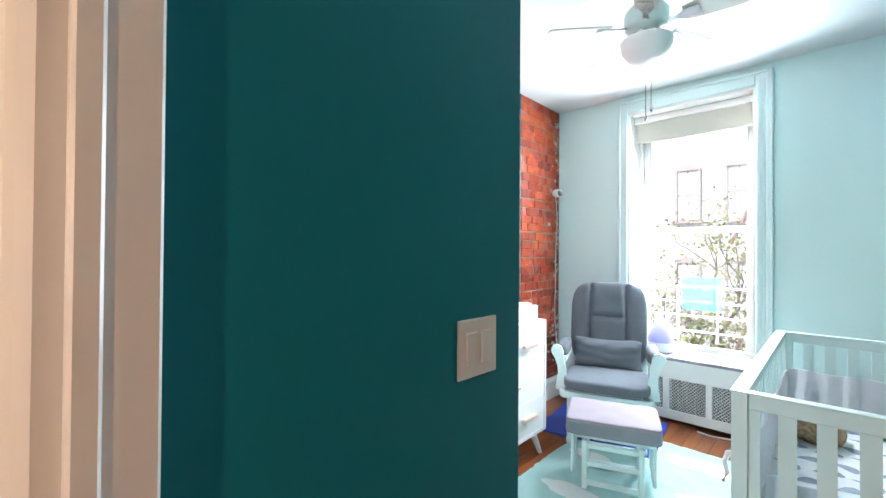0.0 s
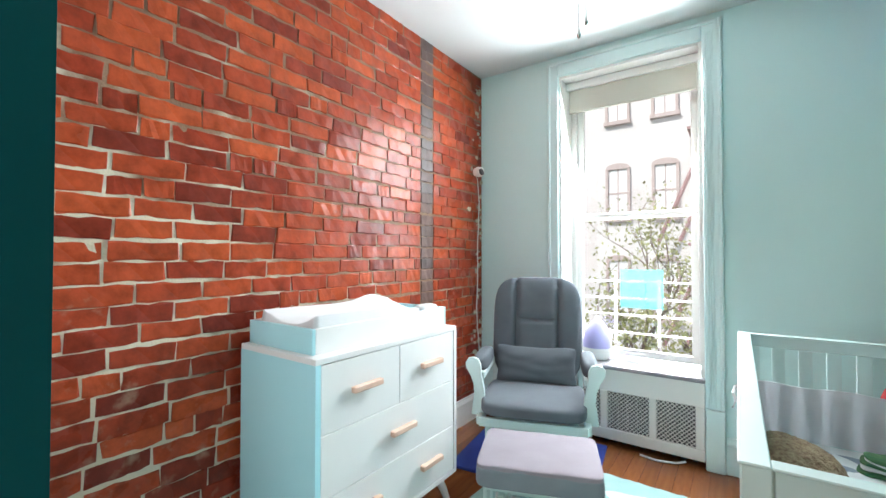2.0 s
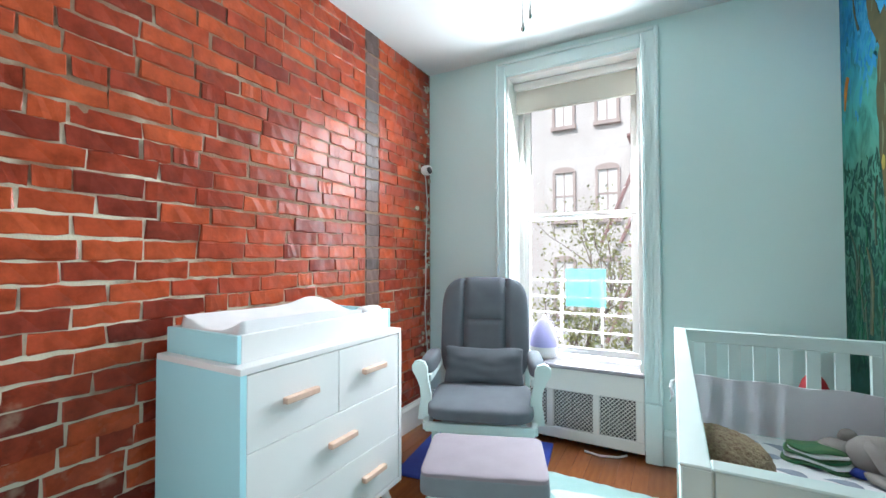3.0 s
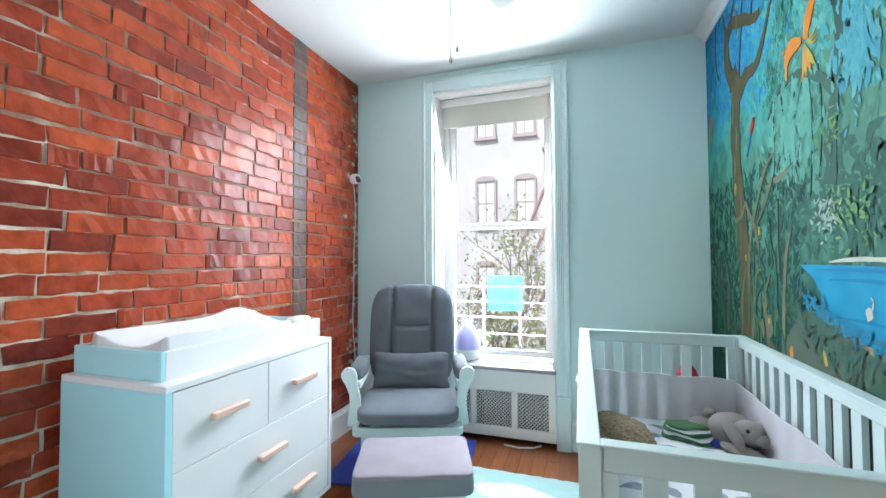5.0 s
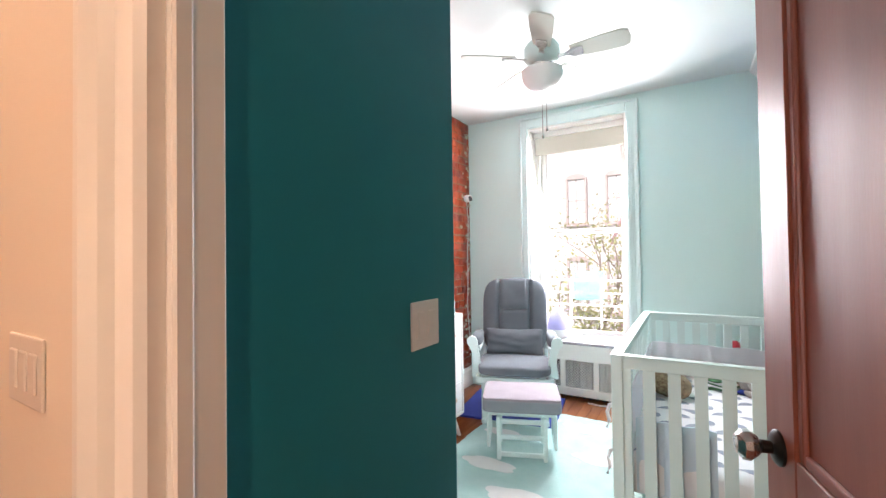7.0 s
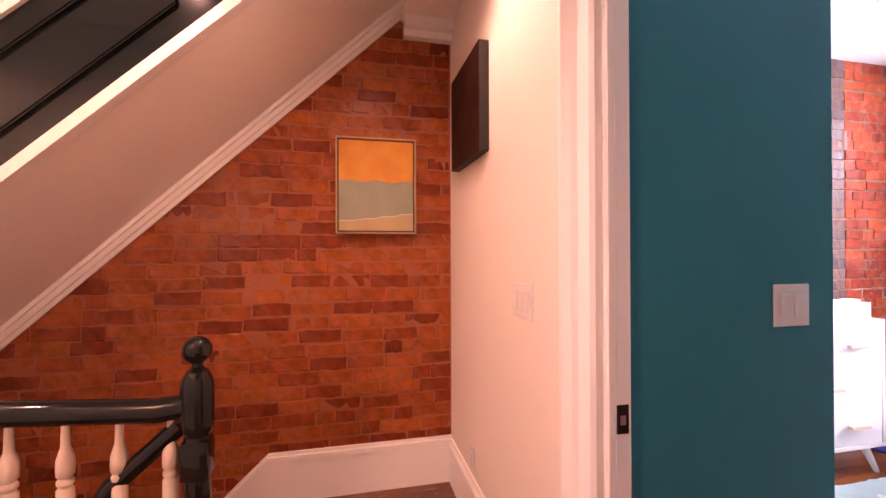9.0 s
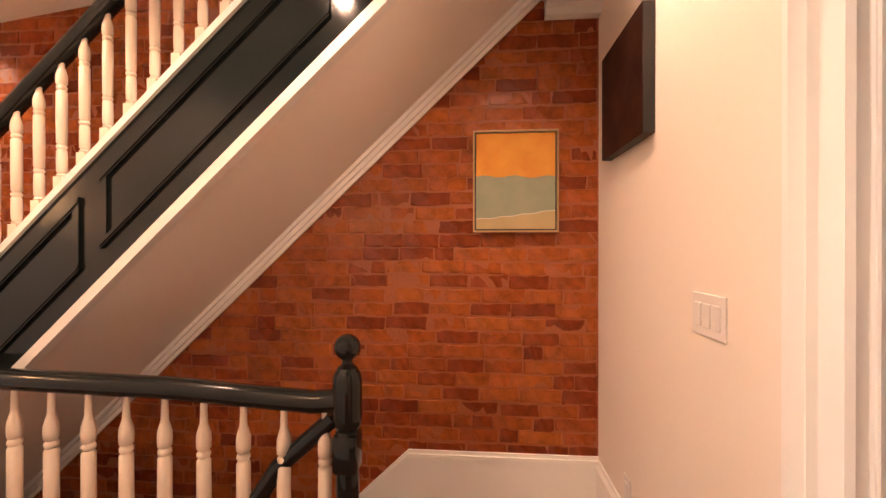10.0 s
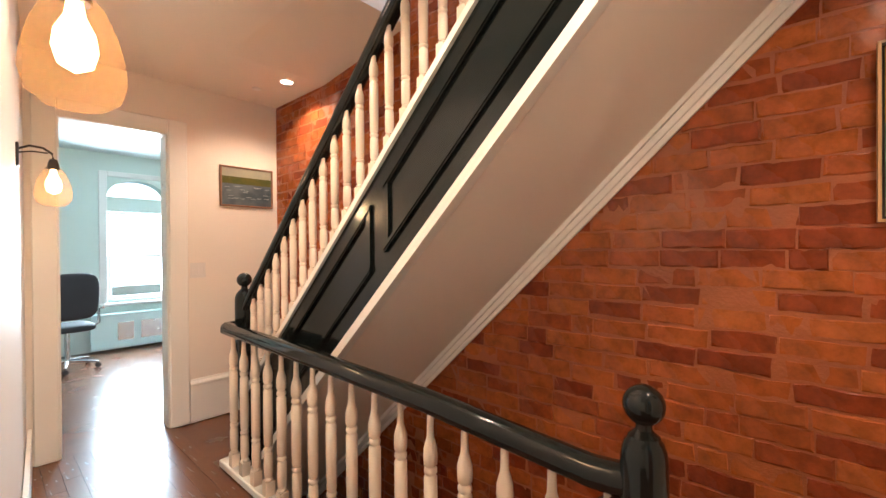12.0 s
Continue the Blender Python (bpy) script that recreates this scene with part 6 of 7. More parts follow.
for d, h0, h1 in ((0.016, 0.0, 0.225), (0.022, 0.215, 0.245), (0.012, 0.245, 0.262)):
    prism(bm, [(HY - 0.002, h0), (-0.44, h0), (-2.8, h0 - 0.945 * 2.36), (-2.8, h1 - 0.945 * 2.36), (-0.44, h1), (HY - 0.002, h1)], "x", BX + 0.0005, BX + d)
structure("baseboard_hall_brick", bm, M_TRIM, "tall white skirting that bends down the stairs", "skirting")
skirting("baseboard_hall_end", BX + 0.025, -0.145, HY, 0, 0.25, M_TRIM, "x", -1)
skirting("baseboard_far", BX, FX0 - 0.13, FARY, 0, 0.33, M_TRIM, "x", 1)
bm = bmesh.new()
prism(bm, [(0.27, HC - 0.10), (HY, HC - 0.10), (HY, HC - 0.001), (0.27, HC - 0.001)], "x", BX, BX + 0.05)
prism(bm, [(0.27, HC - 0.06), (HY, HC - 0.06), (HY, HC - 0.001), (0.27, HC - 0.001)], "x", BX, BX + 0.09)
structure("trim_hall_crown", bm, M_TRIM, "cream crown moulding at the hall ceiling", "moulding")

# far doorway casing
frame_2 = tagged(new("door_3"), "cream door casing round the front room doorway", "door frame", kind="structure")
block("casing", M_TRIM, FX0 - 0.125, FX0, FARY, FARY + 0.022, 0, FZ + 0.12, bevel=0.006, parent=frame_2)
block("casing", M_TRIM, FX1, FX1 + 0.12, FARY, FARY + 0.022, 0, FZ + 0.12, bevel=0.006, parent=frame_2)
block("head_casing", M_TRIM, FX0, FX1, FARY, FARY + 0.022, FZ, FZ + 0.12, bevel=0.006, parent=frame_2)
block("jamb", M_TRIM, FX0, FX0 + 0.012, FARY - 0.141, FARY, 0, FZ, parent=frame_2)
block("jamb", M_TRIM, FX1 - 0.012, FX1, FARY - 0.141, FARY, 0, FZ, parent=frame_2)
# casing of the doorway that the camera leaves
frame_3 = tagged(new("door_4"), "white painted casing at the side room doorway", "door frame", kind="structure")
block("jamb", M_TRIM, 0.350, 0.505, WEND, WEND + 0.012, 0, 2.3, bevel=0.003, parent=frame_3)
block("casing", M_TRIM, 0.360, 0.368, WEND - 0.11, WEND - 0.002, 0, 2.3, bevel=0.006, parent=frame_3, m=None)
bm = bmesh.new()
prism(bm, [(0.325, WEND - 0.13), (0.345, WEND - 0.13), (0.125, FARY), (0.105, FARY)], "z", 0.0, 0.24)
structure("baseboard_lamps", bm, M_TRIM, "white skirting under the hall lamps", "skirting")

# pictures
art = thing("canvas_painting", "abstract orange and grey green canvas in thin oak frame", "painting")
PY0, PY1, PZ0, PZ1 = -0.098, 0.336, 1.414, 1.936
PX = BX + 0.012
M_OAKF = material("pale_oak_frame", (0.45, 0.28, 0.13), 0.5, scale=6, fine=60, bump=0.05)
for d in ((PY0, PY1, PZ1 - 0.008, PZ1), (PY0, PY1, PZ0, PZ0 + 0.008), (PY0, PY0 + 0.008, PZ0 + 0.008, PZ1 - 0.008), (PY1 - 0.008, PY1, PZ0 + 0.008, PZ1 - 0.008)):
    block("frame", M_OAKF, PX, PX + 0.035, *d, parent=art)
block("backing", M_DARK, PX, PX + 0.010, PY0 + 0.008, PY1 - 0.008, PZ0 + 0.008, PZ1 - 0.008, parent=art)
canvas = block("canvas", paint("canvas_grey_green", (0.36, 0.38, 0.27), (0.28, 0.33, 0.25), 0.7), PX + 0.010, PX + 0.026, PY0 + 0.016, PY1 - 0.016, PZ0 + 0.016, PZ1 - 0.016, parent=art)
cy0, cy1 = PY0 + 0.016, PY1 - 0.016


def daub(name, pts, mat, off):
    bm = bmesh.new()
    prism(bm, pts, "x", PX + 0.0255, PX + 0.0262 + off)
    part(name, bm, mat, canvas)


ztop, zmid = PZ1 - 0.016, 1.70
wave = [(cy0 + (cy1 - cy0) * i / 12, zmid + 0.006 * math.sin(i * 1.3) - 0.004 * (i > 6)) for i in range(13)]
daub("orange_field", [(cy1, ztop), (cy0, ztop)] + wave, paint("canvas_orange", (0.78, 0.38, 0.07), (0.66, 0.26, 0.05), 0.65), 0.0004)
low = [(cy0 + (cy1 - cy0) * i / 12, 1.483 + 0.045 * (i / 12) ** 1.3 + 0.003 * math.sin(i * 2)) for i in range(13)]
daub("sand_field", [(cy1, PZ0 + 0.016), (cy0, PZ0 + 0.016)] + low, paint("canvas_sand", (0.56, 0.44, 0.24), (0.48, 0.38, 0.20), 0.65), 0.0004)
daub("white_line", low + [(y, z - 0.004) for y, z in low[::-1]], paint("canvas_white", (0.75, 0.70, 0.58), (0.68, 0.62, 0.50), 0.65), 0.0009)

black = thing("black_canvas", "deep black and brown canvas on the cream wall", "painting")
block("stretcher", material("black_canvas_edge", (0.015, 0.014, 0.013), 0.5), -1.275, -0.80, HY - 0.043, HY, 1.735, 2.20, bevel=0.002, parent=black)
block("painted_face", paint("dark_brown_paint", (0.045, 0.016, 0.010), (0.022, 0.010, 0.008), 0.45), -1.274, -0.801, HY - 0.0445, HY - 0.042, 1.736, 2.199, parent=black)

land = thing("landscape_painting", "small river landscape in a narrow wooden frame", "painting")
LX0, LX1, LZ0, LZ1 = -1.435, -0.995, 1.70, 2.035
M_WALF = material("walnut_frame", (0.22, 0.10, 0.05), 0.45, scale=6, fine=60, bump=0.05)
for d in ((LX0, LX1, LZ1 - 0.014, LZ1), (LX0, LX1, LZ0, LZ0 + 0.014), (LX0, LX0 + 0.014, LZ0 + 0.014, LZ1 - 0.014), (LX1 - 0.014, LX1, LZ0 + 0.014, LZ1 - 0.014)):
    block("frame", M_WALF, d[0], d[1], FARY, FARY + 0.022, d[2], d[3], bevel=0.003, parent=land)
lc = block("canvas", paint("river_paint", (0.06, 0.08, 0.10), (0.16, 0.19, 0.21), 0.6), LX0 + 0.014, LX1 - 0.014, FARY, FARY + 0.012, LZ0 + 0.014, LZ1 - 0.014, parent=land)
block("sky_band", paint("evening_sky_paint", (0.42, 0.40, 0.30), (0.34, 0.34, 0.28), 0.6), LX0 + 0.015, LX1 - 0.015, FARY + 0.0115, FARY + 0.0125, LZ1 - 0.09, LZ1 - 0.015, parent=lc)
block("tree_band", paint("autumn_tree_paint", (0.16, 0.13, 0.03), (0.07, 0.09, 0.03), 0.6), LX0 + 0.015, LX1 - 0.015, FARY + 0.0115, FARY + 0.013, LZ1 - 0.145, LZ1 - 0.085, parent=lc)
rng = random.Random(5)
for i in range(22):
    x, z = rng.uniform(LX0 + 0.05, LX1 - 0.05), rng.uniform(LZ0 + 0.05, LZ1 - 0.16)
    block("ripple", paint("ripple_paint", (0.40, 0.45, 0.47), (0.30, 0.35, 0.38), 0.6) if i == 0 else bpy.data.materials["ripple_paint"], x - 0.02, x + 0.02, FARY + 0.0115, FARY + 0.0128, z, z + 0.004, parent=lc)

# wall lamps


def sconce(m):
    """Wall lamp that reaches out along -x from its plate at the origin."""
    ob = thing("wall_lamp", "bronze wall lamp with amber glass teardrop shade, lit", "wall lamp", m, "hall wall lamps")
    block("backplate", M_IRON, -0.012, 0.0, -0.022, 0.022, -0.06, 0.06, bevel=0.004, parent=ob)
    bm = bmesh.new()
    tube(bm, [(-0.01, 0, 0.03), (-0.05, 0, 0.05), (-0.10, 0, 0.045), (-0.135, 0, 0.02), (-0.14, 0, -0.01)], 0.006, 8)
    tube(bm, [(-0.01, 0, 0.01), (-0.06, 0, 0.022), (-0.12, 0, 0.02)], 0.004, 8)
    part("arm", bm, M_IRON, ob, smooth=60)
    bm = bmesh.new()
    lathe(bm, [(0.016, -0.01), (0.022, -0.03), (0.026, -0.06), (0.024, -0.065)], 14, Matrix.Translation((-0.14, 0, 0)))
    part("socket", bm, M_IRON, ob, smooth=50)
    bm = bmesh.new()
    lathe(bm, [(0.030, -0.055), (0.045, -0.075), (0.062, -0.115), (0.074, -0.165), (0.077, -0.20), (0.068, -0.235), (0.045, -0.255), (0.0005, -0.26)], 28, Matrix.Translation((-0.14, 0, 0)))
    shade = part("shade", bm, M_SEEDED, ob, "seeded amber glass shade", 60)
    shade.visible_shadow = False
    bm = bmesh.new()
    lathe(bm, [(0.012, -0.065), (0.016, -0.09), (0.03, -0.12), (0.034, -0.15), (0.026, -0.18), (0.0005, -0.195)], 18, Matrix.Translation((-0.14, 0, 0)))
    bulb = part("bulb", bm, M_BULB, ob, "glowing warm bulb", 60)
    bulb.visible_shadow = False
    return ob


def wall_x(y):
    return 0.36 + (0.13 - 0.36) * (y - WEND) / (FARY - WEND)


LAMPS = [(wall_x(-1.10), -1.10, 1.79), (wall_x(-2.80), -2.80, 1.765)]
first = sconce(Matrix.Translation(LAMPS[0]) @ Matrix.Rotation(radians(-4), 4, "Z") @ Matrix.Diagonal((0.85, 0.85, 0.85, 1)))
copy_thing(first, Matrix.Translation(LAMPS[1]) @ Matrix.Rotation(radians(-4), 4, "Z"))
downlight = thing("downlight", "round recessed ceiling downlight, lit warm", "ceiling light", Matrix.Translation((-1.25, -3.21, HC)))
bm = bmesh.new()
lathe(bm, [(0.058, 0.0), (0.058, -0.004), (0.046, -0.006), (0.044, 0.02)], 24)
part("trim_ring", bm, M_TRIM, downlight, smooth=50)
bm = bmesh.new()
lathe(bm, [(0.0005, -0.001), (0.044, -0.0015)], 24)
part("lens", bm, M_DOWNL, downlight, "glowing diffuser")
for x, y in ((-0.52, 0.12), (-0.25, -0.75), (-0.25, -1.9), (1.15, -0.75)):
    copy_thing(downlight, Matrix.Translation((x, y, HC)))
bm = bmesh.new()
lathe(bm, [(0.03, 0.0), (0.03, -0.012), (0.012, -0.014)], 16, Matrix.Translation((-1.15, -3.5, HC)))
tagged(part("sprinkler_cap", bm, M_TRIM, smooth=40), "small flat sprinkler cap on the ceiling", "sprinkler")

# ---------------------------------------------------------------- front room
win2 = tagged(new("window_2"), "white arched window with bright daylight behind", "window", kind="structure")
block("casing", M_TRIM, GX0 - 0.09, GX0, RY, RY + 0.025, 0.60, 2.40, bevel=0.006, parent=win2)
block("casing", M_TRIM, GX1, GX1 + 0.09, RY, RY + 0.025, 0.60, 2.40, bevel=0.006, parent=win2)
block("casing", M_TRIM, GX0, GX1, RY, RY + 0.025, 2.33, 2.40, bevel=0.006, parent=win2)
block("sill", M_TRIM, GX0 - 0.10, GX1 + 0.10, RY, RY + 0.06, 0.585, 0.625, bevel=0.006, parent=win2)
window_lower("lower_sash", GX0 + 0.01, GX1 - 0.01, 0.66, 1.27, RY - 0.10, win2, M_GLASS)
window_lower("upper_sash", GX0 + 0.01, GX1 - 0.01, 1.25, 1.86, RY - 0.14, win2, M_GLASS)
rad2 = thing("radiator_cover", "long grey green radiator cover under the front window", "radiator cover")
block("cover_top", M_AQUATRIM, -1.9, -0.62, RY, RY + 0.14, 0.46, 0.49, bevel=0.004, parent=rad2)
block("cover_front", M_AQUATRIM, -1.9, -0.62, RY + 0.11, RY + 0.13, 0.03, 0.46, bevel=0.003, parent=rad2)
for a, b in ((-1.86, -1.58), (-1.50, -1.16), (-1.08, -0.90)):
    block("grille", M_CHROME, a, b, RY + 0.129, RY + 0.134, 0.13, 0.37, parent=rad2, label="dark pierced grille")

chair = thing("office_chair", "black office chair on a chrome star base", "office chair", Matrix.Translation((-0.33, -6.5, 0)) @ Matrix.Rotation(radians(8), 4, "Z"))
bm = bmesh.new()
cushion(bm, 0.46, 0.46, 0.09, 8, 4, Matrix.Translation((0, 0, 0.47)))
part("seat", bm, M_DARK, chair, smooth=80)
bm = bmesh.new()
cushion(bm, 0.44, 0.07, 0.52, 8, 4, Matrix.Translation((0, 0.24, 0.83)) @ Matrix.Rotation(radians(-8), 4, "X"))
part("backrest", bm, M_DARK, chair, smooth=80)
bm = bmesh.new()
tube(bm, [(0, 0, 0.09), (0, 0, 0.43)], 0.025, 12)
part("gas_lift", bm, M_CHROME, chair, smooth=60)
for k in range(5):
    a = 2 * math.pi * k / 5
    bm = bmesh.new()
    tube(bm, [(0, 0, 0.10), (0.16 * math.cos(a), 0.16 * math.sin(a), 0.085), (0.28 * math.cos(a), 0.28 * math.sin(a), 0.065)], [0.022, 0.018, 0.013], 8)
    leg = part("star_leg", bm, M_CHROME, chair, smooth=60)
    bm = bmesh.new()
    lathe(bm, [(0.027, -0.02), (0.027, 0.02)], 14, Matrix.Translation((0.28 * math.cos(a), 0.28 * math.sin(a), 0.027)) @ Matrix.Rotation(radians(90), 4, "X"))
    part("castor", bm, M_DARK, leg, "black castor", 40)
for s in (-1, 1):
    bm = bmesh.new()
    tube(bm, [(s * 0.21, 0.06, 0.46), (s * 0.27, 0.06, 0.50), (s * 0.27, 0.06, 0.66), (s * 0.27, -0.12, 0.68), (s * 0.27, 0.2, 0.68)], 0.016, 8)
    part("armrest", bm, M_CHROME, chair, "chrome armrest", 60)
desk = thing("desk", "white desk beside the front room window", "desk")
block("desktop", M_TRIM, -0.20, 0.45, -7.1, -6.5, 0.72, 0.75, bevel=0.004, parent=desk)
for x in (-0.18, 0.41):
    for y in (-7.08, -6.54):
        block("leg", M_TRIM, x, x + 0.035, y, y + 0.035, 0.0, 0.72, parent=desk)
screen = thing("computer_monitor", "black flat monitor on the desk", "monitor")
block("panel", M_DARK, -0.17, 0.32, -6.93, -6.90, 0.86, 1.17, bevel=0.006, parent=screen)
block("stand", M_DARK, 0.05, 0.11, -6.95, -6.92, 0.75, 0.95, bevel=0.004, parent=screen)

# ---------------------------------------------------------------- outside
bm = bmesh.new()
box(bm, -120, 120, 4.6, 200, -4.2, -4.0)
box(bm, -120, 120, -200, -7.6, -4.2, -4.0)
structure("ground", bm, material("yard_soil", (0.16, 0.17, 0.10), 0.95, second=(0.09, 0.08, 0.05), scale=1.5, fine=20, bump=0.6), "back yard ground with soil and thin grass", "ground")
house = thing("rear_house", "pale rendered rear house with arched brown window surrounds", "house")
M_RENDER = material("pale_render", (0.80, 0.78, 0.76), 0.85, second=(0.64, 0.60, 0.58), scale=0.9, fine=14, bump=0.4, mix=0.8, detail=9)
M_SURR = material("brown_stone_surround", (0.56, 0.46, 0.43), 0.8, scale=5)
HYF = 13.0
cols = [-7.6, -5.0, -2.40, -1.26, 1.3, 3.9]
levels = [(-0.35, 1.15), (2.28, 3.62), (4.9, 6.2)]
block("wall", M_RENDER, -11, 7, HYF + 0.12, HYF + 0.6, -4.0, 8.6, parent=house)
block("cornice", M_SURR, -11, 7, HYF - 0.25, HYF + 0.6, 8.6, 9.0, bevel=0.05, parent=house)
for x in cols:
    for z0, z1 in levels:
        w = new("window")
        w.parent = house
        hw = 0.24
        for d in ((x - hw - 0.07, x - hw, z0, z1), (x + hw, x + hw + 0.07, z0, z1)):
            block("surround", M_SURR, d[0], d[1], HYF + 0.04, HYF + 0.14, d[2], d[3], parent=w)
        bm = bmesh.new()
        arch = [(x + (hw + 0.07) * math.cos(math.pi * i / 10), z1 + 0.14 * math.sin(math.pi * i / 10)) for i in range(11)]
        prism(bm, arch + [(x - hw - 0.07, z1 - 0.02), (x + hw + 0.07, z1 - 0.02)], "y", HYF + 0.03, HYF + 0.14)
        part("lintel", bm, M_SURR, w)
        block("sill", M_SURR, x - hw - 0.10, x + hw + 0.10, HYF - 0.02, HYF + 0.14, z0 - 0.10, z0, parent=w)
        block("pane", M_WHITE, x - hw, x + hw, HYF + 0.10, HYF + 0.13, z0, z1, parent=w)
        block("meeting_rail", M_SURR, x - hw, x + hw, HYF + 0.08, HYF + 0.11, (z0 + z1) / 2 - 0.025, (z0 + z1) / 2 + 0.025, parent=w)
        block("mullion", M_SURR, x - 0.015, x + 0.015, HYF + 0.085, HYF + 0.105, z0, z1, parent=w)
esc = thing("fire_escape", "dark red iron fire escape stair on the rear house", "fire escape")
M_FE = material("rusty_red_iron", (0.42, 0.25, 0.24), 0.7, scale=6)
for dx in (0.0, 0.45):
    bm = bmesh.new()
    tube(bm, [(-1.35 + dx, HYF - 0.5, 1.6), (-0.25 + dx, HYF - 0.5, 4.2)], 0.05, 6)
    part("stringer", bm, M_FE, esc)
    bm = bmesh.new()
    tube(bm, [(-1.25 + dx, HYF - 0.5, -0.9), (-0.3 + dx, HYF - 0.5, 1.5)], 0.05, 6)
    part("stringer", bm, M_FE, esc)
for z in (1.5, 4.15):
    block("platform", M_FE, -0.7, 2.2, HYF - 0.9, HYF + 0.12, z, z + 0.06, parent=esc)
    for k in range(14):
        block("baluster", M_FE, -0.3 + k * 0.17, -0.28 + k * 0.17, HYF - 0.9, HYF - 0.88, z + 0.06, z + 0.95, parent=esc)
    block("rail", M_FE, -0.3, 2.2, HYF - 0.91, HYF - 0.87, z + 0.95, z + 0.99, parent=esc)


def tree(name, x, y, z, h, seed, spread, label):
    """Tapered trunk, forking limbs, and a crown of small separate leaves."""
    r = random.Random(seed)
    ob = thing(name, label, "tree", Matrix.Translation((x, y, z)))
    bm = bmesh.new()
    tips = []

    def limb(p, d, l, rad, depth):
        pts = [p]
        for _ in range(4):
            d = (d + Vector((r.uniform(-0.25, 0.25), r.uniform(-0.25, 0.25), r.uniform(-0.05, 0.2)))).normalized()
            pts.append(pts[-1] + d * l / 4)
        tube(bm, pts, [rad * (1 - 0.13 * i) for i in range(5)], 7)
        if depth >= 2:
            tips.extend(pts[2:])
        if depth < 4:
            for _ in range(3):
                dd = (d + Vector((r.uniform(-0.9, 0.9) * spread, r.uniform(-0.9, 0.9) * spread, r.uniform(-0.2, 0.5)))).normalized()
                limb(pts[r.randint(2, 4)], dd, l * r.uniform(0.55, 0.75), rad * 0.5, depth + 1)
    limb(Vector((0, 0, 0)), Vector((0.05, 0, 1)), h * 0.5, 0.10, 0)
    part("trunk", bm, M_BARK, ob, smooth=60)
    verts, faces = [], []
    for _ in range(3000):
        c = Vector(r.choice(tips)) + Vector((r.gauss(0, 0.2), r.gauss(0, 0.2), r.gauss(0, 0.2)))
        a = Vector((r.uniform(-1, 1), r.uniform(-1, 1), r.uniform(-1, 1))).normalized()
        b = a.cross(Vector((r.uniform(-1, 1), r.uniform(-1, 1), r.uniform(-1, 1)))).normalized()
        s = r.uniform(0.025, 0.055)
        n0 = len(verts)
        verts += [c + a * s, c + b * s * 0.5, c - a * s, c - b * s * 0.5]
        faces.append((n0, n0 + 1, n0 + 2, n0 + 3))
    me = bpy.data.meshes.new("crown")
    me.from_pydata([tuple(v) for v in verts], [], faces)
    me.materials.append(M_LEAF)
    crown = new("crown", me)
    crown.parent = ob
    return ob


M_BARK = material("tree_bark", (0.22, 0.16, 0.12), 0.9, scale=10, fine=60, bump=0.8, stretch=(4, 4, 1))
M_LEAF = material("yellow_green_leaves", (0.30, 0.33, 0.12), 0.6, second=(0.48, 0.42, 0.18), scale=3, vary=0.35, per_island=True, bump=0)
tree("yard_tree", -1.05, 9.2, -4.0, 5.6, 4, 0.9, "slender yard tree with sparse yellow green leaves")
tree("yard_shrub", 0.0, 10.6, -4.0, 4.6, 9, 1.1, "leafy yard tree with yellow green crown")

# added glowing sheet that stands for the blown-out street daylight
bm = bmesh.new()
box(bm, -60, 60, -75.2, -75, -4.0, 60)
structure("backdrop", bm, glowing("street_daylight_glow", (0.92, 0.97, 1.0), 2.6), "plain glowing backdrop for the daylight beyond the front window", "backdrop")

# ---------------------------------------------------------------- boards and bricks, piece by piece


def boards(parent, x0, x1, y0, y1, width, mat, seed):
    """Floor strips along y, with staggered ends."""
    r = random.Random(seed)
    bm = bmesh.new()
    box(bm, 0.0006, 1 - 0.0006, 0.0, 1.0, -0.012, 0.0)
    me = mesh_of(bm, "floorboard", mat)
    x = x0
    while x < x1 - 0.002:
        w = min(width, x1 - x)
        y = y0 - r.uniform(0, 0.8)
        while y < y1 - 0.002:
            l = r.uniform(0.7, 1.5)
            a, b = max(y, y0), min(y + l, y1)
            if b - a > 0.02:
                ob = new("floorboard", me)
                ob.parent = parent
                ob.location = (x + 0.0008, a, 0)
                ob.scale = (w - 0.0016, b - a - 0.0015, 1)
            y += l
        x += width


boards(nursery_floor, BX, MX, NY, WY, 0.082, M_WOODFLOOR, 1)
boards(hall_floor, -0.66, 0.36, FARY, NY, 0.082, M_HALLFLOOR, 2)
boards(hall_floor, BX, -0.66, -0.49, HY, 0.082, M_HALLFLOOR, 3)


def brick_shape(seed, length, height, chip=1.0):
    """A worn brick with uneven arrises; its face looks to +x."""
    r = random.Random(seed)
    bm = bmesh.new()
    box(bm, -0.03, 0.0, -length / 2, length / 2, -height / 2, height / 2)
    side = [e for e in bm.edges if abs(e.verts[0].co.y - e.verts[1].co.y) > 0.1]
    bmesh.ops.subdivide_edges(bm, edges=side, cuts=4)
    face = [e for e in bm.edges if all(v.co.x > -0.001 for v in e.verts) and len([f for f in e.link_faces if f.normal.x > 0.9]) == 1]
    bmesh.ops.bevel(bm, geom=face, offset=0.003, segments=1, profile=0.5, affect="EDGES")
    for v in bm.verts:
        if v.co.x > -0.012:
            v.co += chip * Vector((r.uniform(-0.0025, 0.0008), r.uniform(-0.0060, 0.0040), r.uniform(-0.0052, 0.0042)))
    return bm


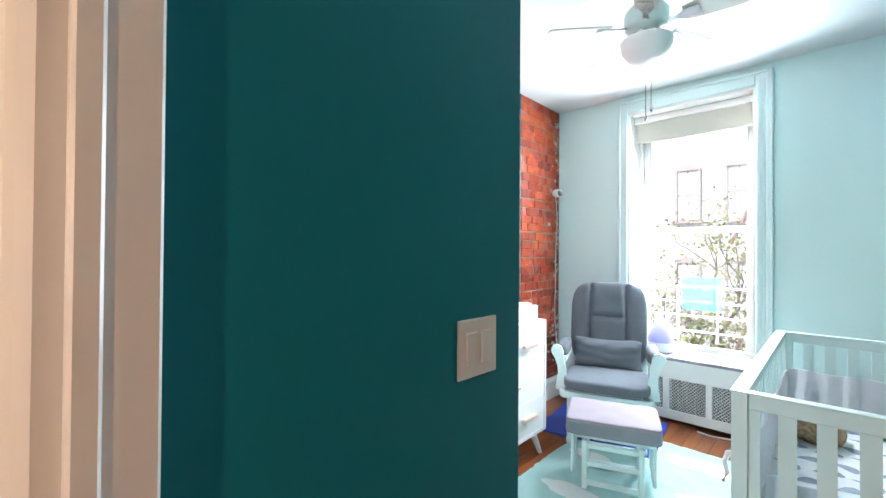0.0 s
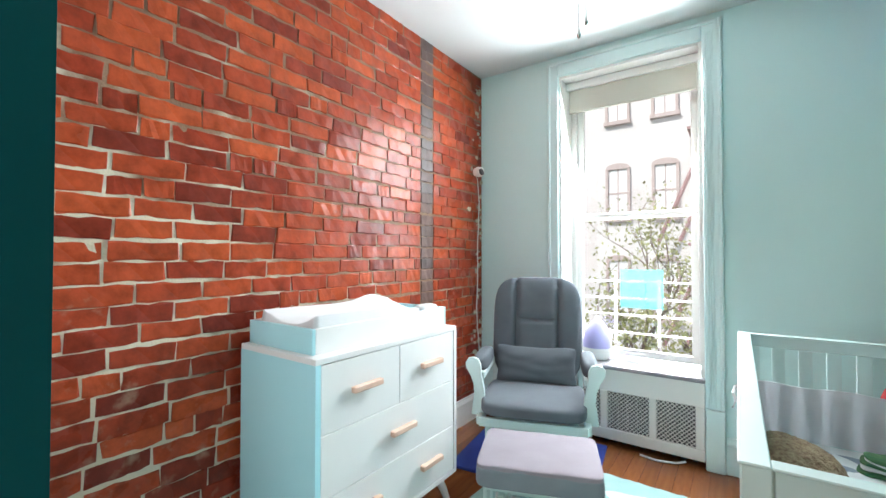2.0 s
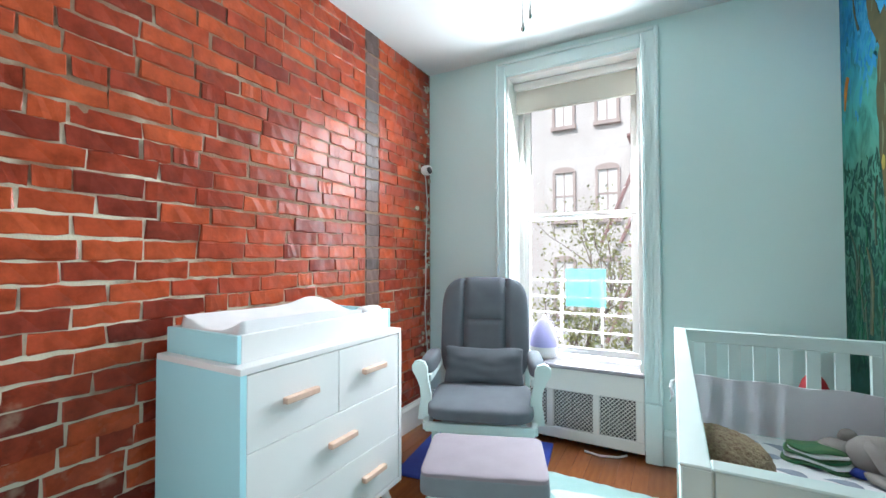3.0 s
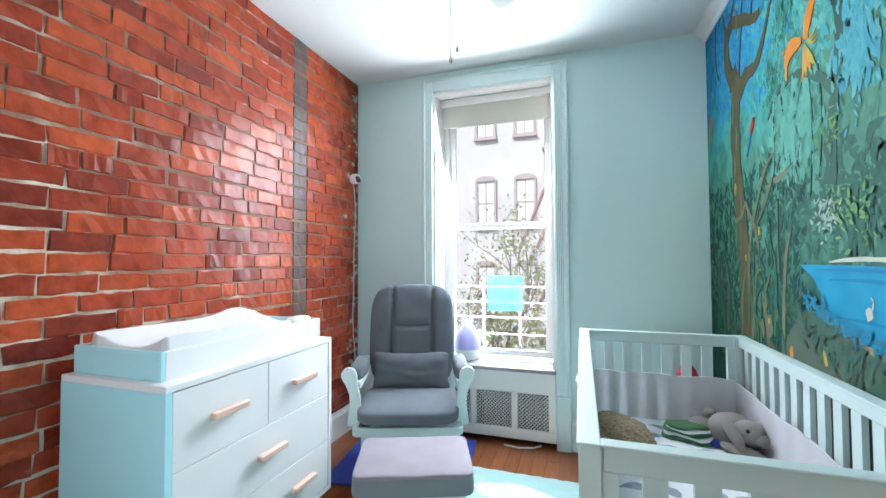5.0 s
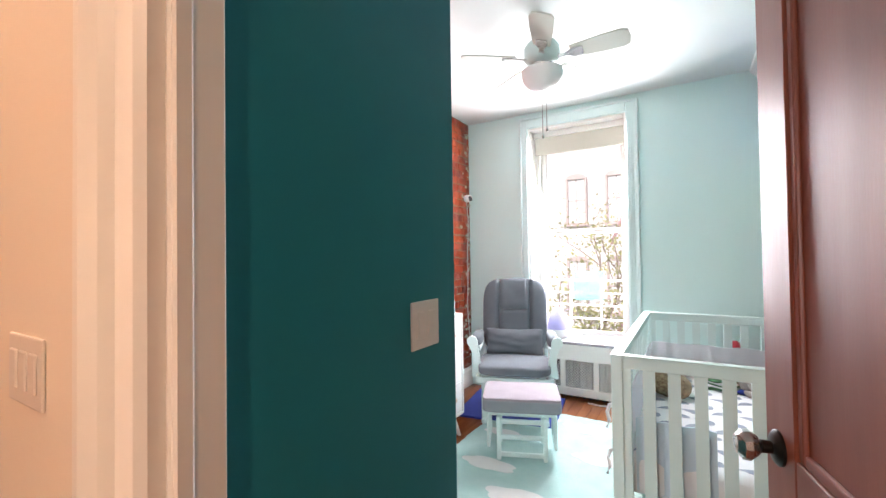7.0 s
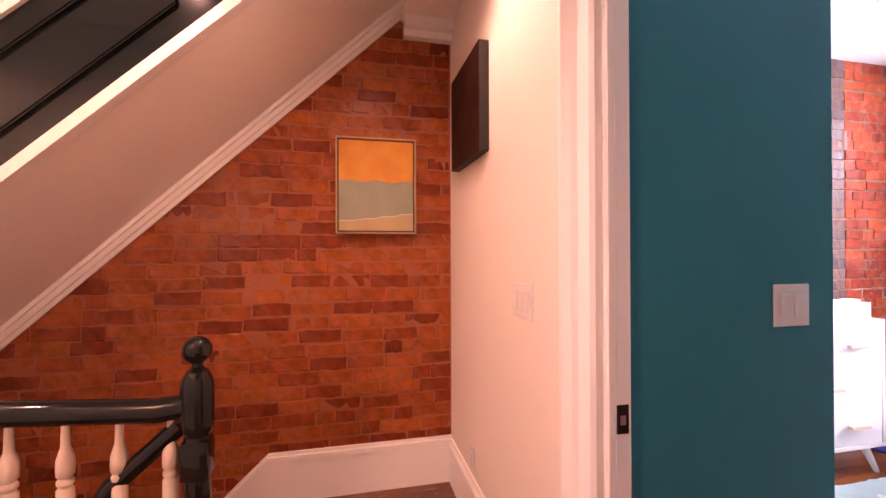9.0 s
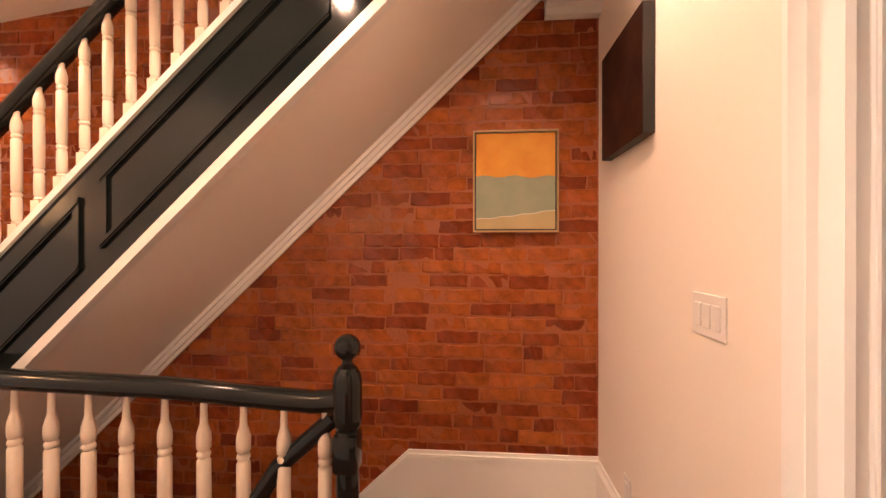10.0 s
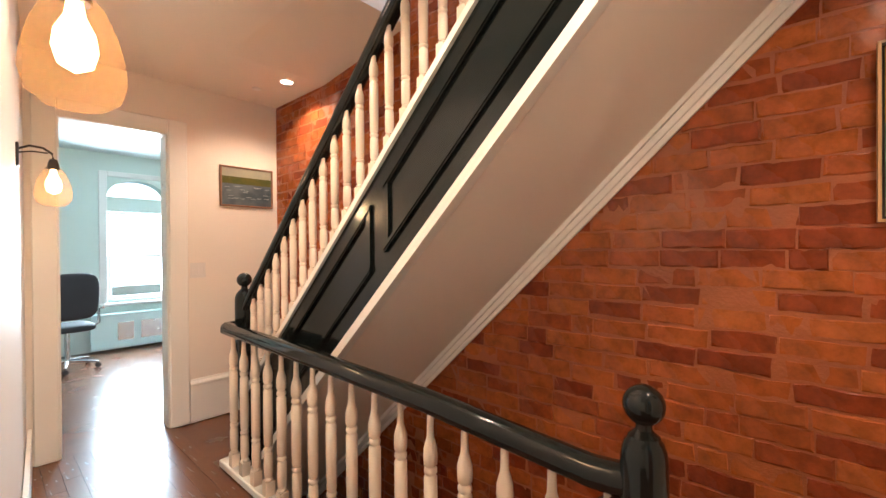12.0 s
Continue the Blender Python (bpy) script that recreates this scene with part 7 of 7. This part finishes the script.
def brick_wall(parent, plane, y0, y1, z0, z1, course, mortar, keep, seed, mats, strip=None, skip=None):
    """Courses of bricks; those inside keep(y, z) are pieces of their own, the others one mesh."""
    r = random.Random(seed)
    L, H = 0.2, course - mortar
    shapes, dark = [], []
    for k in range(10):
        shapes.append(mesh_of(brick_shape(seed * 10 + k, L, H), "brick", mats[0]))
    if strip:
        for k in range(3):
            dark.append(mesh_of(brick_shape(seed * 10 + 50 + k, L, H), "brick", mats[2]))
    verts, faces = [], []
    row = 0
    z = z0
    count = 0
    while z + course * 0.6 < z1:
        spans = [(y0, y1, False)]
        if strip:
            spans = [(y0, strip[0], False), (strip[0], strip[1], True), (strip[1], y1, False)]
        for a, b, isdark in spans:
            y = a if isdark else a - r.choice((0.0, 0.11)) - r.uniform(0, 0.02)
            while y < b - 0.01:
                l = 0.105 if (not isdark and r.random() < 0.14) else r.uniform(0.185, 0.228)
                if isdark:
                    l = b - a
                c0, c1 = max(y, a), min(y + l, b)
                if b - c1 < 0.05:
                    c1 = b
                    l = c1 - y
                zc = z + H / 2 + r.uniform(-0.0025, 0.0025) + 0.011 * noise.noise((y * 1.1, row * 0.45, seed))
                if c1 - c0 > 0.035 and z + H < z1 + 0.03 and not (skip and skip((c0 + c1) / 2, zc)):
                    out = plane + r.uniform(-0.0025, 0.0025)
                    tilt = r.uniform(-0.007, 0.007)
                    ly = (c1 - c0 - mortar * r.uniform(0.5, 1.5)) / L
                    m = Matrix.Translation((out, (c0 + c1) / 2, zc)) @ Matrix.Rotation(tilt, 4, "X") @ Matrix.Rotation(r.uniform(-0.03, 0.03), 4, "Y") @ Matrix.Rotation(r.uniform(-0.012, 0.012), 4, "Z") @ Matrix.Diagonal((1, ly, r.uniform(0.93, 1.06), 1))
                    me = r.choice(dark) if isdark else r.choice(shapes)
                    if isdark or (keep(y, zc) and count < 290):
                        count += 0 if isdark else 1
                        ob = new("brick", me)
                        ob.parent = parent
                        ob.matrix_world = m
                    else:
                        n0 = len(verts)
                        verts += [tuple(m @ v.co) for v in me.vertices]
                        faces += [tuple(n0 + i for i in p.vertices) for p in me.polygons]
                y += l
        z += course
        row += 1
    me = bpy.data.meshes.new("bricks")
    me.from_pydata(verts, [], faces)
    me.materials.append(mats[1])
    ob = new("bricks", me)
    ob.parent = parent
    tagged(ob, "the rest of the brick courses", kind="stuff")


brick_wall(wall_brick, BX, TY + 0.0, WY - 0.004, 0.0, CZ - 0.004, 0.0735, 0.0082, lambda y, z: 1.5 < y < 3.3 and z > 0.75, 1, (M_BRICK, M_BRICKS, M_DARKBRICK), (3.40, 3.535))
brick_wall(hall_brick, BX, FARY, HY - 0.003, -1.6, 4.8, 0.0735, 0.009, lambda y, z: -1.35 < y and 0.25 < z < 2.3, 2, (M_HBRICK, M_HBRICKS))

# lime smeared over the brick ends in the window corner
rng = random.Random(21)
bm = bmesh.new()
for i in range(70):
    y, z = WY - 0.012 - abs(rng.gauss(0, 0.07)), rng.uniform(0.3, 2.0) if i % 5 else rng.uniform(2.0, 2.6)
    ry, rz = rng.uniform(0.008, 0.028), rng.uniform(0.006, 0.020)
    n = 9
    prism(bm, [(min(y + ry * math.cos(2 * math.pi * k / n) * rng.uniform(0.6, 1.2), WY - 0.004), z + rz * math.sin(2 * math.pi * k / n) * rng.uniform(0.6, 1.2)) for k in range(n)], "x", BX - 0.004, BX + rng.uniform(0.003, 0.006))
tagged(part("mortar_smears", bm, M_LIME, wall_brick), "pale lime smears over the brick ends", kind="stuff")
